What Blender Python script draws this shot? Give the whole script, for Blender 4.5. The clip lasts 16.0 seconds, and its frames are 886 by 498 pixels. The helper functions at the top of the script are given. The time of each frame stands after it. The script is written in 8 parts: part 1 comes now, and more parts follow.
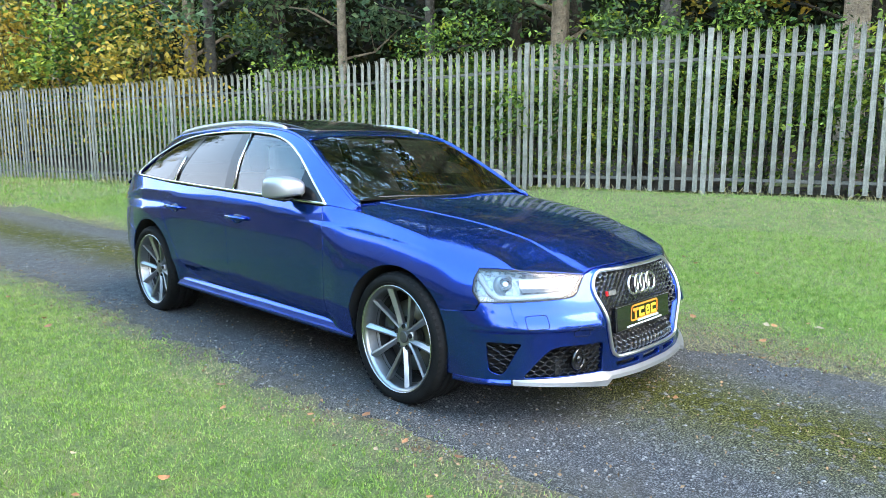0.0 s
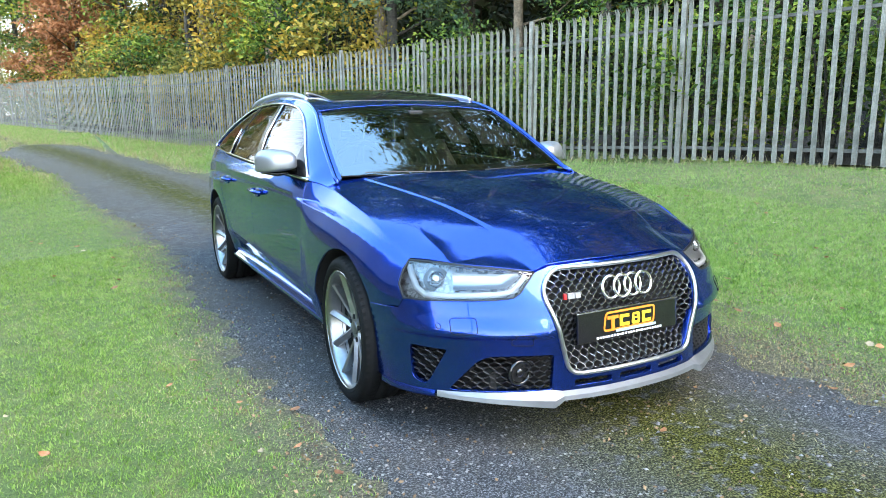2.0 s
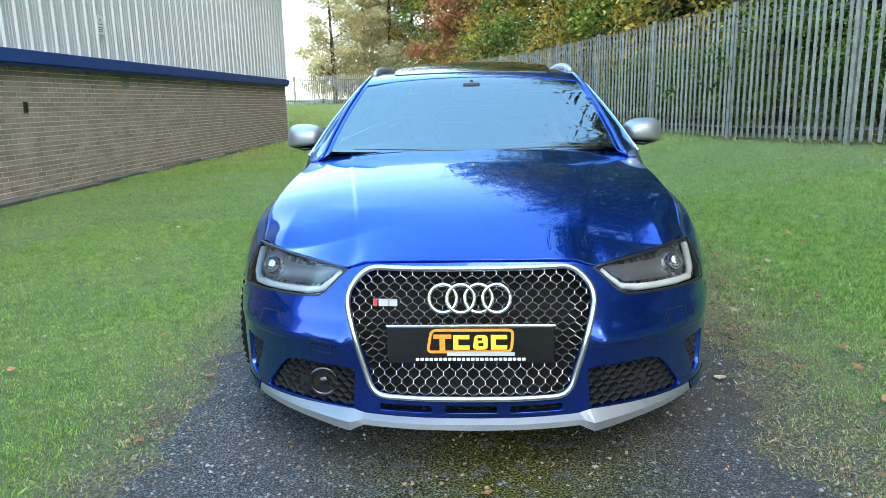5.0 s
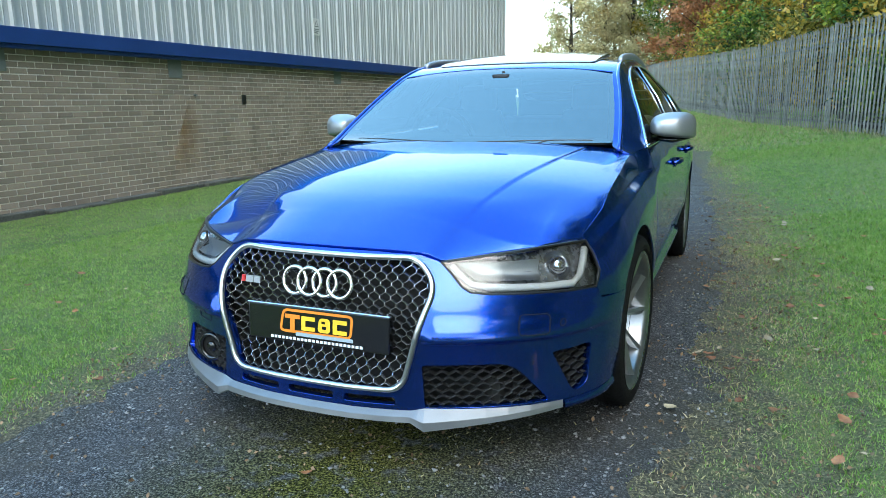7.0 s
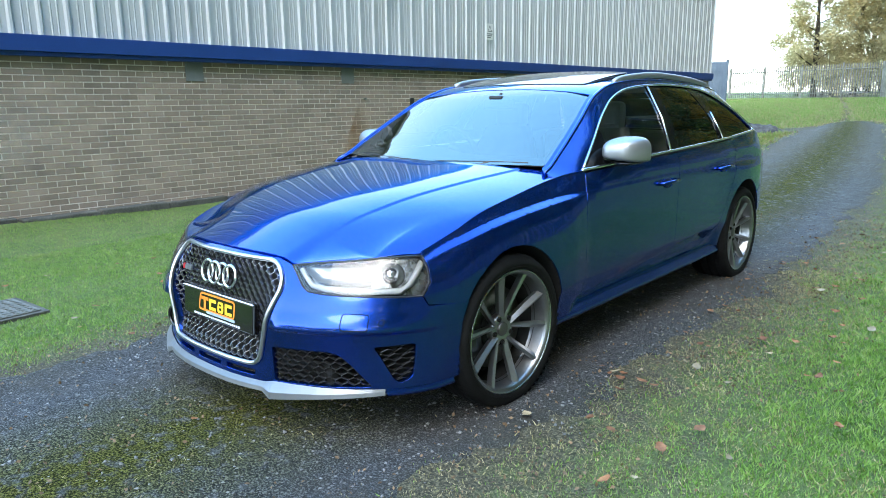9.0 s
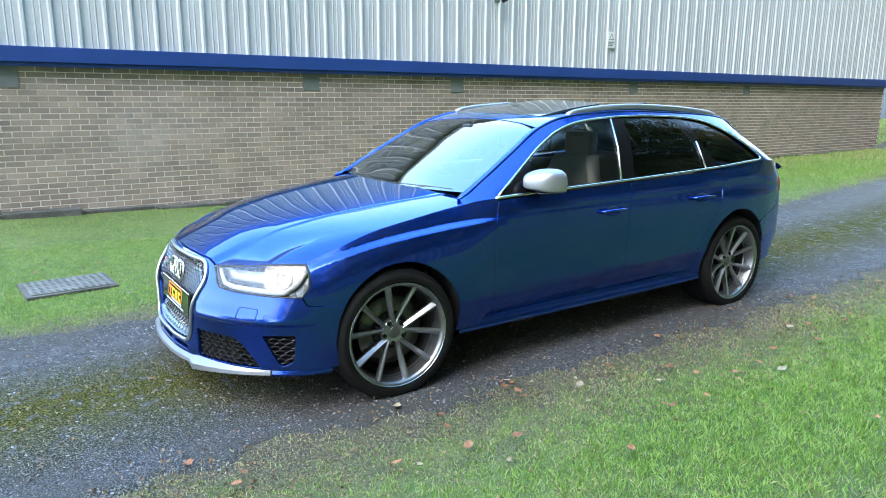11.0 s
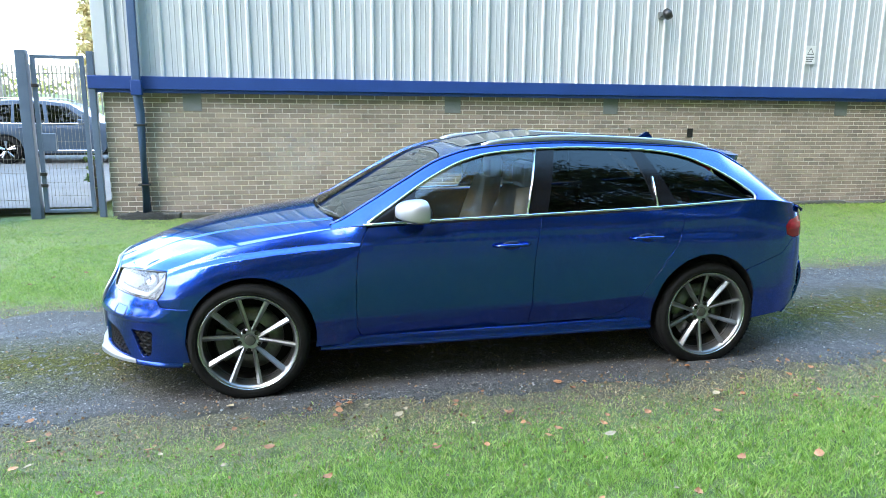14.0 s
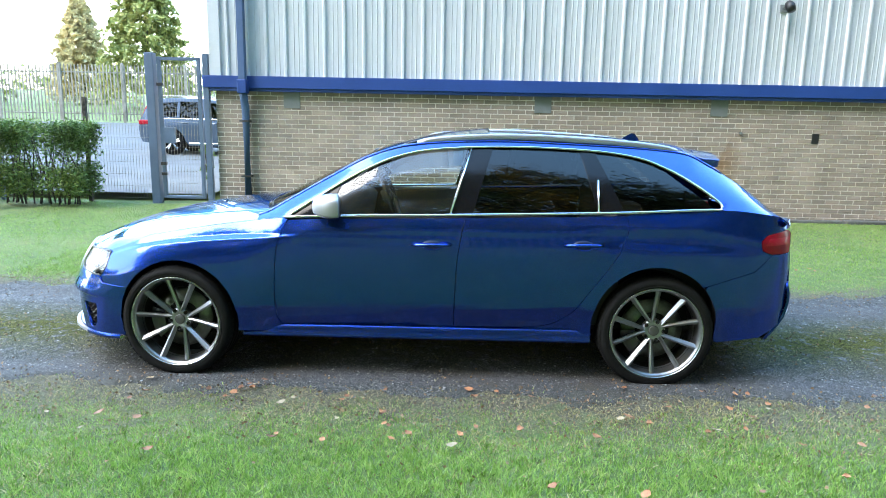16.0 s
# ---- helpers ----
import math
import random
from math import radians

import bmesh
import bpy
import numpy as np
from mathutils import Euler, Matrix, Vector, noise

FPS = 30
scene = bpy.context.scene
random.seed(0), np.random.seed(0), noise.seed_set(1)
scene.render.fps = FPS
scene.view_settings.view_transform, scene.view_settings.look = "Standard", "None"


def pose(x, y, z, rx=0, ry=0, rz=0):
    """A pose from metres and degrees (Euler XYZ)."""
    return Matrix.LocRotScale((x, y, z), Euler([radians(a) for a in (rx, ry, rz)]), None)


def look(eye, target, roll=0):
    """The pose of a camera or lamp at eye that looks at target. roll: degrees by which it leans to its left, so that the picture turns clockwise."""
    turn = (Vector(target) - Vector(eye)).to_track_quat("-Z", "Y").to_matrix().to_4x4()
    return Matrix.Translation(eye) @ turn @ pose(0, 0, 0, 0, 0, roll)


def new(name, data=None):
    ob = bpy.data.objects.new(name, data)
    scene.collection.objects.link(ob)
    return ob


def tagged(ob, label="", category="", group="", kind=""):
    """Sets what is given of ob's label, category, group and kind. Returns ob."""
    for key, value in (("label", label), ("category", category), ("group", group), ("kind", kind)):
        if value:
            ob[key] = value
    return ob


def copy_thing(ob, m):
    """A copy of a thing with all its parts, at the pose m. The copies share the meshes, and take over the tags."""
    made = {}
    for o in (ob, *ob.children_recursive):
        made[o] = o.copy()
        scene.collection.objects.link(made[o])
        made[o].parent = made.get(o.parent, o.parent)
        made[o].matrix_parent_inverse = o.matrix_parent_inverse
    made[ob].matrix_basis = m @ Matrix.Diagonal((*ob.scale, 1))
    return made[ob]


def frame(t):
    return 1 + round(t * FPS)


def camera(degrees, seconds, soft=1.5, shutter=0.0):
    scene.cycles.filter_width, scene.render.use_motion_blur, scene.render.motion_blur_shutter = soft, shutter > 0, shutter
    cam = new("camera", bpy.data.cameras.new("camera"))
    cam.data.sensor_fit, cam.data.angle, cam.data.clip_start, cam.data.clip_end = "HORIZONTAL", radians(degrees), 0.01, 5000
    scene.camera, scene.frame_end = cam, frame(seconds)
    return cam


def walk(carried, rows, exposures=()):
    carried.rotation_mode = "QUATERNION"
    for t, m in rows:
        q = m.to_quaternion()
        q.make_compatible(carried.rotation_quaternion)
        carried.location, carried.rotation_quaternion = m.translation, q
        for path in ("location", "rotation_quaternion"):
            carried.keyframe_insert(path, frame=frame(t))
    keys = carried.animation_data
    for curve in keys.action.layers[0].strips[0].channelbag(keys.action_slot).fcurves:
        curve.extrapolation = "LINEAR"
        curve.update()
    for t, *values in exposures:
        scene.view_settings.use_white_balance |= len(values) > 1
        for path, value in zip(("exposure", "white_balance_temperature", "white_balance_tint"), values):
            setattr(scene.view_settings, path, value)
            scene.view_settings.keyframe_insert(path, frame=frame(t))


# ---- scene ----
cam = camera(65.2, 16.0, soft=0.6)
PATH = [
    (0, (-3.16, -2.484, 1.253), (-1.733, -1.113, 0.964), 0.1),
    (0.5, (-2.915, -2.532, 1.247), (-1.566, -1.094, 0.916), 0.3),
    (1, (-2.628, -2.637, 1.28), (-1.457, -1.053, 0.934), -0.2),
    (1.5, (-2.288, -2.793, 1.27), (-1.232, -1.133, 0.914), -0.5),
    (2, (-1.966, -2.876, 1.257), (-1.024, -1.151, 0.884), -0.5),
    (2.5, (-1.634, -2.914, 1.261), (-0.836, -1.121, 0.878), -0.7),
    (3, (-1.303, -3.0, 1.231), (-0.652, -1.15, 0.839), -0.8),
    (3.5, (-0.964, -3.044, 1.214), (-0.497, -1.141, 0.818), -0.9),
    (4, (-0.629, -3.017, 1.211), (-0.363, -1.076, 0.809), -1.0),
    (4.2, (-0.496, -3.005, 1.212), (-0.312, -1.056, 0.803), -1.1),
    (6.3, (0.853, -2.85, 1.171), (0.344, -0.961, 0.759), -1.0),
    (6.5, (0.973, -2.821, 1.169), (0.396, -0.951, 0.761), -1.0),
    (7, (1.228, -2.682, 1.148), (0.465, -0.879, 0.737), -0.7),
    (7.5, (1.538, -2.539, 1.191), (0.577, -0.835, 0.777), -0.8),
    (8, (1.916, -2.472, 1.198), (0.818, -0.853, 0.779), -0.7),
    (8.5, (2.244, -2.4, 1.223), (1.028, -0.869, 0.801), -0.8),
    (9, (2.561, -2.307, 1.279), (1.263, -0.845, 0.86), -0.6),
    (9.5, (2.875, -2.2, 1.32), (1.511, -0.799, 0.901), -0.5),
    (9.7, (3.015, -2.168, 1.352), (1.628, -0.79, 0.934), -0.5),
    (11.8, (4.097, -1.182, 1.521), (2.348, -0.303, 1.106), 0.1),
    (12, (4.179, -1.047, 1.54), (2.405, -0.218, 1.133), -0.1),
    (12.5, (4.38, -0.738, 1.564), (2.556, -0.02, 1.171), 0.1),
    (13, (4.557, -0.43, 1.583), (2.692, 0.182, 1.2), 0.3),
    (13.5, (4.623, -0.07, 1.561), (2.727, 0.441, 1.179), 0.3),
    (14, (4.703, 0.252, 1.561), (2.785, 0.673, 1.178), 0.4),
    (14.5, (4.794, 0.596, 1.579), (2.857, 0.916, 1.197), 0.5),
    (15, (4.794, 0.955, 1.559), (2.84, 1.142, 1.174), 0.8),
    (15.5, (4.795, 1.307, 1.564), (2.833, 1.356, 1.181), 0.8),
    (16, (4.792, 1.685, 1.551), (2.83, 1.624, 1.166), 1.1),
]
walk(cam, [(t, look(eye, target, roll)) for t, eye, target, roll in PATH], [(0.0, 2.22, 6950, 9), (3.5, 2.0, 6750, 8), (7.0, 1.36, 6250, -2), (9.0, 1.72, 6150, 3), (12.0, 2.23, 6350, 8), (16.0, 2.46, 6450, 7)])

# ---- light ----
SUN_AZ, SUN_EL = radians(154), radians(50)   # compass-like: clockwise from +y
world = bpy.data.worlds.new("sky")
scene.world = world
world.use_nodes = True
wn = world.node_tree.nodes
sky = wn.new("ShaderNodeTexSky")
sky.sky_type = "NISHITA"
sky.sun_disc = False
sky.sun_elevation, sky.sun_rotation = SUN_EL, SUN_AZ
sky.air_density, sky.dust_density, sky.ozone_density = 1.0, 1.2, 1.5
# thin haze: white and bright towards the horizon, blue overhead
links = world.node_tree.links
where, split = wn.new("ShaderNodeTexCoord"), wn.new("ShaderNodeSeparateXYZ")
links.new(where.outputs["Generated"], split.inputs[0])
grade = wn.new("ShaderNodeValToRGB")
for el, (at_, col_) in zip([grade.color_ramp.elements[0], grade.color_ramp.elements.new(0.30), grade.color_ramp.elements.new(0.62), grade.color_ramp.elements[-1]],
                           ((0.0, (1.0, 0.98, 0.94)), (0.30, (0.84, 0.93, 1.06)), (0.62, (0.26, 0.59, 0.96)), (1.0, (0.18, 0.51, 0.92)))):
    el.position, el.color = at_, (*col_, 1)
links.new(split.outputs["Z"], grade.inputs["Fac"])
haze = wn.new("ShaderNodeMixRGB")
haze.blend_type = "ADD"
links.new(sky.outputs["Color"], haze.inputs["Color1"])
thick = wn.new("ShaderNodeVectorMath")
thick.operation = "SCALE"
# brighter haze on the building's side of the sky than over the wood
lean = wn.new("ShaderNodeMath")
lean.operation = "MULTIPLY_ADD"
lean.inputs[1].default_value, lean.inputs[2].default_value = -2.2, 5.0
links.new(split.outputs["X"], lean.inputs[0])
links.new(lean.outputs[0], thick.inputs["Scale"])
links.new(grade.outputs["Color"], thick.inputs[0])
links.new(thick.outputs[0], haze.inputs["Color2"])
haze.inputs["Fac"].default_value = 1.0
links.new(haze.outputs["Color"], wn["Background"].inputs["Color"])
wn["Background"].inputs["Strength"].default_value = 0.15
sun_dir = Vector((math.sin(SUN_AZ) * math.cos(SUN_EL), math.cos(SUN_AZ) * math.cos(SUN_EL), math.sin(SUN_EL)))
sun = new("sun", bpy.data.lights.new("sun", "SUN"))
sun.data.energy, sun.data.angle, sun.data.color = 0.82, radians(40), (1.0, 0.86, 0.68)
sun.matrix_world = look(sun_dir * 50, (0, 0, 0))

# ---- materials ----
def nodes_of(name):
    m = bpy.data.materials.new(name)
    m.use_nodes = True
    nt = m.node_tree
    return m, nt, nt.nodes["Principled BSDF"]


def add(nt, kind, **values):
    n = nt.nodes.new("ShaderNode" + kind)
    for k, v in values.items():
        if k in n.inputs:
            n.inputs[k].default_value = v
        else:
            setattr(n, k, v)
    return n


def ramp(nt, source, stops):
    r = add(nt, "ValToRGB")
    e = r.color_ramp.elements
    while len(e) < len(stops):
        e.new(0.5)
    for el, (p, c) in zip(e, stops):
        el.position, el.color = p, (*c, 1)
    nt.links.new(source, r.inputs["Fac"])
    return r.outputs["Color"]


def noise_tex(nt, scale, detail=6, rough=0.6, coords="Object", stretch=None, distortion=0.0):
    c = add(nt, "TexCoord")
    out = c.outputs[coords]
    if stretch:
        mp = add(nt, "Mapping")
        mp.inputs["Scale"].default_value = stretch
        nt.links.new(out, mp.inputs["Vector"])
        out = mp.outputs["Vector"]
    n = add(nt, "TexNoise", Scale=scale, Detail=detail, Roughness=rough, Distortion=distortion)
    nt.links.new(out, n.inputs["Vector"])
    return n.outputs["Fac"]


def mix(nt, fac, a, b, mode="MIX"):
    m = add(nt, "MixRGB", blend_type=mode)
    for sock, v in (("Fac", fac), ("Color1", a), ("Color2", b)):
        if isinstance(v, bpy.types.NodeSocket):
            nt.links.new(v, m.inputs[sock])
        elif isinstance(v, (int, float)):
            m.inputs[sock].default_value = v
        else:
            m.inputs[sock].default_value = (*v, 1)
    return m.outputs["Color"]


def math_node(nt, op, a, b=0.0, c=0.0, clamp=False):
    m = add(nt, "Math", operation=op, use_clamp=clamp)
    for k, v in enumerate((a, b, c)):
        if isinstance(v, bpy.types.NodeSocket):
            nt.links.new(v, m.inputs[k])
        else:
            m.inputs[k].default_value = v
    return m.outputs[0]


def bump(nt, bsdf, height, strength=0.3, distance=0.01, socket="Normal"):
    b = add(nt, "Bump", Strength=strength, Distance=distance)
    nt.links.new(height, b.inputs["Height"])
    nt.links.new(b.outputs["Normal"], bsdf.inputs[socket])


def surface(name, low, high, scale=6.0, rough=(0.5, 0.7), metal=0.0, relief=0.2, grain=60.0, distance=0.004, random=0.0, island=False, **extra):
    """Two-scale mottled surface: stains at scale, grain at grain, with relief. random: brightness spread from object or island."""
    m, nt, b = nodes_of(name)
    big, fine = noise_tex(nt, scale), noise_tex(nt, grain, 4)
    blend = math_node(nt, "ADD", math_node(nt, "MULTIPLY", big, 0.65), math_node(nt, "MULTIPLY", fine, 0.35))
    col = ramp(nt, blend, [(0.33, low), (0.67, high)])
    if random:
        src = add(nt, "NewGeometry").outputs["Random Per Island"] if island else add(nt, "ObjectInfo").outputs["Random"]
        val = math_node(nt, "MULTIPLY_ADD", src, 2 * random, 1 - random)
        hsv = add(nt, "HueSaturation")
        nt.links.new(val, hsv.inputs["Value"])
        nt.links.new(col, hsv.inputs["Color"])
        col = hsv.outputs["Color"]
    nt.links.new(col, b.inputs["Base Color"])
    rr = math_node(nt, "MULTIPLY_ADD", blend, rough[1] - rough[0], rough[0])
    nt.links.new(rr, b.inputs["Roughness"])
    b.inputs["Metallic"].default_value = metal
    for k, v in extra.items():
        b.inputs[k.replace("_", " ")].default_value = v
    if relief:
        bump(nt, b, fine, relief, distance)
    return m


def plain(name, color, rough=0.5, metal=0.0, **extra):
    m, nt, b = nodes_of(name)
    b.inputs["Base Color"].default_value = (*color, 1)
    b.inputs["Roughness"].default_value, b.inputs["Metallic"].default_value = rough, metal
    for k, v in extra.items():
        b.inputs[k.replace("_", " ")].default_value = v
    return m


def foliage(name, stops, rough=0.55, trans=0.25, patch=0.5):
    """Leaves: each leaf takes its colour from its island; large patches shift the range."""
    m, nt, b = nodes_of(name)
    rnd = add(nt, "NewGeometry").outputs["Random Per Island"]
    big = noise_tex(nt, patch, 3)
    f = math_node(nt, "ADD", math_node(nt, "MULTIPLY", rnd, 0.55), math_node(nt, "MULTIPLY_ADD", big, 1.3, -0.42), clamp=True)
    col = ramp(nt, f, stops)
    nt.links.new(col, b.inputs["Base Color"])
    b.inputs["Roughness"].default_value = rough
    b.inputs["Specular IOR Level"].default_value = 0.3
    t = add(nt, "BsdfTranslucent")
    nt.links.new(col, t.inputs["Color"])
    ms = add(nt, "MixShader", Fac=trans)
    nt.links.new(b.outputs[0], ms.inputs[1])
    nt.links.new(t.outputs[0], ms.inputs[2])
    nt.links.new(ms.outputs[0], nt.nodes["Material Output"].inputs["Surface"])
    return m


def glass(name, tint, rough=0.0, ior=1.5, floor_=0.03):
    """Thin pane: mostly see-through with a mirror coat by Fresnel."""
    m, nt, b = nodes_of(name)
    tr = add(nt, "BsdfTransparent")
    tr.inputs["Color"].default_value = (*tint, 1)
    gl = add(nt, "BsdfGlossy", Roughness=rough)
    fr = add(nt, "Fresnel", IOR=ior)
    ms = add(nt, "MixShader")
    nt.links.new(math_node(nt, "MULTIPLY_ADD", fr.outputs[0], 1.05, floor_, clamp=True), ms.inputs[0])
    nt.links.new(tr.outputs[0], ms.inputs[1])
    nt.links.new(gl.outputs[0], ms.inputs[2])
    nt.links.new(ms.outputs[0], nt.nodes["Material Output"].inputs["Surface"])
    return m


# lawn, with mown bands, moss and worn patches
M_LAWN, nt, b = nodes_of("lawn_soil")
patch, fine, thatch = noise_tex(nt, 0.9, 5), noise_tex(nt, 90, 5, 0.75), noise_tex(nt, 34, 5, 0.75)
col = ramp(nt, patch, [(0.25, (0.080, 0.140, 0.030)), (0.5, (0.140, 0.208, 0.052)), (0.75, (0.200, 0.236, 0.076))])
col = mix(nt, ramp(nt, thatch, [(0.54, (0, 0, 0)), (0.68, (0.4, 0.4, 0.4))]), col, (0.26, 0.235, 0.11))
mottle = noise_tex(nt, 5.5, 5, 0.7)
col = mix(nt, ramp(nt, mottle, [(0.50, (0, 0, 0)), (0.66, (0.55, 0.55, 0.55))]), col, (0.25, 0.235, 0.085))
col = mix(nt, ramp(nt, mottle, [(0.34, (0.55, 0.55, 0.55)), (0.46, (0, 0, 0))]), col, (0.045, 0.085, 0.015))
hair = noise_tex(nt, 300, 4, 0.8)
col = mix(nt, 0.75, col, ramp(nt, hair, [(0.38, (0.25, 0.30, 0.20)), (0.5, (0.9, 0.9, 0.9)), (0.62, (1.5, 1.45, 1.4))]), "MULTIPLY")
col = mix(nt, 0.85, col, ramp(nt, fine, [(0.36, (0.36, 0.38, 0.32)), (0.6, (1.1, 1.1, 1.1))]), "MULTIPLY")
# bare gritty verge_soil along the track, wider on the fence side
tc = add(nt, "TexCoord")
sp = add(nt, "SeparateXYZ")
nt.links.new(tc.outputs["Object"], sp.inputs[0])
bend = math_node(nt, "MULTIPLY", math_node(nt, "POWER", math_node(nt, "MAXIMUM", math_node(nt, "SUBTRACT", sp.outputs["Y"], 4.0), 0.0), 1.33), 0.054)
across = math_node(nt, "ADD", sp.outputs["X"], bend)
right = math_node(nt, "MULTIPLY", math_node(nt, "SUBTRACT", 1.95, across), 1.5)
left = math_node(nt, "MULTIPLY", math_node(nt, "ADD", across, 1.60), 2.4)
near = math_node(nt, "MINIMUM", right, left)
ragged = math_node(nt, "MULTIPLY_ADD", math_node(nt, "SUBTRACT", noise_tex(nt, 5, 6, 0.7), 0.5), 3.0, -0.05)
bare = math_node(nt, "ADD", near, ragged, clamp=True)
worn_x = math_node(nt, "POWER", math_node(nt, "MULTIPLY", math_node(nt, "ABSOLUTE", math_node(nt, "ADD", sp.outputs["X"], 4.1)), 0.32), 2.0)
worn_y = math_node(nt, "POWER", math_node(nt, "MULTIPLY", math_node(nt, "ABSOLUTE", math_node(nt, "SUBTRACT", sp.outputs["Y"], 21.4)), 0.43), 2.0)
worn = math_node(nt, "SUBTRACT", 1.0, math_node(nt, "ADD", worn_x, worn_y))
worn = math_node(nt, "ADD", math_node(nt, "MULTIPLY", worn, 1.4), math_node(nt, "MULTIPLY", ragged, 0.3), clamp=True)
bare = math_node(nt, "MAXIMUM", bare, worn)
# drier, yellower turf towards the fence
parched = math_node(nt, "MULTIPLY_ADD", across, 0.24, -0.60, clamp=True)
col = mix(nt, math_node(nt, "MULTIPLY", parched, ramp(nt, mottle, [(0.38, (0.25, 0.25, 0.25)), (0.6, (0.95, 0.95, 0.95))])), col, ramp(nt, fine, [(0.36, (0.07, 0.07, 0.022)), (0.6, (0.28, 0.235, 0.105))]))
verge = ramp(nt, fine, [(0.36, (0.018, 0.016, 0.012)), (0.5, (0.078, 0.065, 0.042)), (0.62, (0.24, 0.205, 0.13))])
col = mix(nt, math_node(nt, "MULTIPLY", bare, 0.92), col, verge)
nt.links.new(col, b.inputs["Base Color"])
b.inputs["Roughness"].default_value = 0.9
bump(nt, b, fine, 0.8, 0.03)

# track of worn tarmac and grit, damp, with a mossy middle
M_TRACK, nt, b = nodes_of("track_grit")
geo = add(nt, "TexCoord")
sep = add(nt, "SeparateXYZ")
nt.links.new(geo.outputs["Object"], sep.inputs[0])
grit, mid, big = noise_tex(nt, 130, 5, 0.7), noise_tex(nt, 14, 6, 0.65), noise_tex(nt, 1.3, 4)
vor = add(nt, "TexVoronoi", Scale=85.0)
nt.links.new(geo.outputs["Object"], vor.inputs["Vector"])
col = ramp(nt, grit, [(0.36, (0.008, 0.0085, 0.0095)), (0.5, (0.035, 0.0365, 0.040)), (0.62, (0.21, 0.215, 0.225))])
stone = ramp(nt, vor.outputs["Color"], [(0.0, (0.02, 0.02, 0.022)), (0.6, (0.06, 0.06, 0.064)), (1.0, (0.24, 0.235, 0.23))])
col = mix(nt, math_node(nt, "LESS_THAN", vor.outputs["Distance"], 0.33), col, stone)
fleck = add(nt, "TexVoronoi", Scale=48.0)
nt.links.new(geo.outputs["Object"], fleck.inputs["Vector"])
pick = add(nt, "SeparateColor")
nt.links.new(fleck.outputs["Color"], pick.inputs[0])
chip = math_node(nt, "MULTIPLY", math_node(nt, "LESS_THAN", fleck.outputs["Distance"], 0.30), math_node(nt, "GREATER_THAN", pick.outputs[0], 0.80))
col = mix(nt, chip, col, mix(nt, pick.outputs[1], (0.10, 0.10, 0.10), (0.40, 0.39, 0.37)))
soil = ramp(nt, mid, [(0.35, (0.028, 0.025, 0.021)), (0.7, (0.105, 0.094, 0.077))])
col = mix(nt, ramp(nt, big, [(0.45, (0, 0, 0)), (0.7, (0.75, 0.75, 0.75))]), col, soil)
bend = math_node(nt, "MULTIPLY", math_node(nt, "POWER", math_node(nt, "MAXIMUM", math_node(nt, "SUBTRACT", sep.outputs["Y"], 4.0), 0.0), 1.33), 0.054)
across = math_node(nt, "ADD", sep.outputs["X"], bend)
# more soil and leaf mould towards the far end
col = mix(nt, math_node(nt, "MULTIPLY", math_node(nt, "MULTIPLY_ADD", sep.outputs["Y"], 0.11, -0.5, clamp=True), ramp(nt, mid, [(0.36, (0.25, 0.25, 0.25)), (0.6, (0.85, 0.85, 0.85))])), col, ramp(nt, grit, [(0.38, (0.03, 0.026, 0.018)), (0.6, (0.17, 0.145, 0.095))]))
off = math_node(nt, "ABSOLUTE", math_node(nt, "SUBTRACT", across, 0.12))
strip = math_node(nt, "SUBTRACT", 1.15, math_node(nt, "MULTIPLY", off, 1.6), clamp=True)
edge = math_node(nt, "MULTIPLY", math_node(nt, "SUBTRACT", math_node(nt, "ABSOLUTE", across), 0.92), 2.2, clamp=True)
mossy = math_node(nt, "MULTIPLY", math_node(nt, "MAXIMUM", strip, math_node(nt, "MULTIPLY", edge, 0.3)), ramp(nt, mid, [(0.36, (0, 0, 0)), (0.48, (1, 1, 1))]))
col = mix(nt, math_node(nt, "MULTIPLY", mossy, 0.92), col, ramp(nt, grit, [(0.41, (0.005, 0.006, 0.002)), (0.5, (0.042, 0.045, 0.008)), (0.60, (0.18, 0.175, 0.04))]))
nt.links.new(col, b.inputs["Base Color"])
nt.links.new(mix(nt, mossy, ramp(nt, mid, [(0.3, (0.46, 0.46, 0.46)), (0.65, (0.85, 0.85, 0.85))]), (0.9, 0.9, 0.9)), b.inputs["Roughness"])
nt.links.new(math_node(nt, "MULTIPLY_ADD", mossy, -0.14, 0.18, clamp=True), b.inputs["Specular IOR Level"])
hh = math_node(nt, "ADD", grit, math_node(nt, "MULTIPLY", mid, 0.8))
bump(nt, b, hh, 0.85, 0.010)

M_ASPHALT = surface("car_park_asphalt", (0.085, 0.088, 0.09), (0.14, 0.143, 0.145), 1.2, (0.8, 0.95), relief=0.4, Specular_IOR_Level=0.15)
M_CONCRETE = surface("kerb_concrete", (0.022, 0.024, 0.018), (0.12, 0.118, 0.105), 2.5, (0.8, 0.95), relief=0.5, grain=40)
M_BRICK = surface("buff_brick", (0.185, 0.143, 0.111), (0.330, 0.260, 0.204), 3.0, (0.8, 0.95), relief=0.5, grain=90, distance=0.006, random=0.22)
M_BRICK_JOINED = surface("buff_brick_joined", (0.185, 0.143, 0.111), (0.330, 0.260, 0.204), 3.0, (0.8, 0.95), relief=0.5, grain=90, distance=0.006, random=0.22, island=True)
M_MORTAR = surface("pale_mortar", (0.68, 0.625, 0.545), (0.82, 0.765, 0.675), 2.0, (0.9, 1.0), relief=0.5, grain=120)
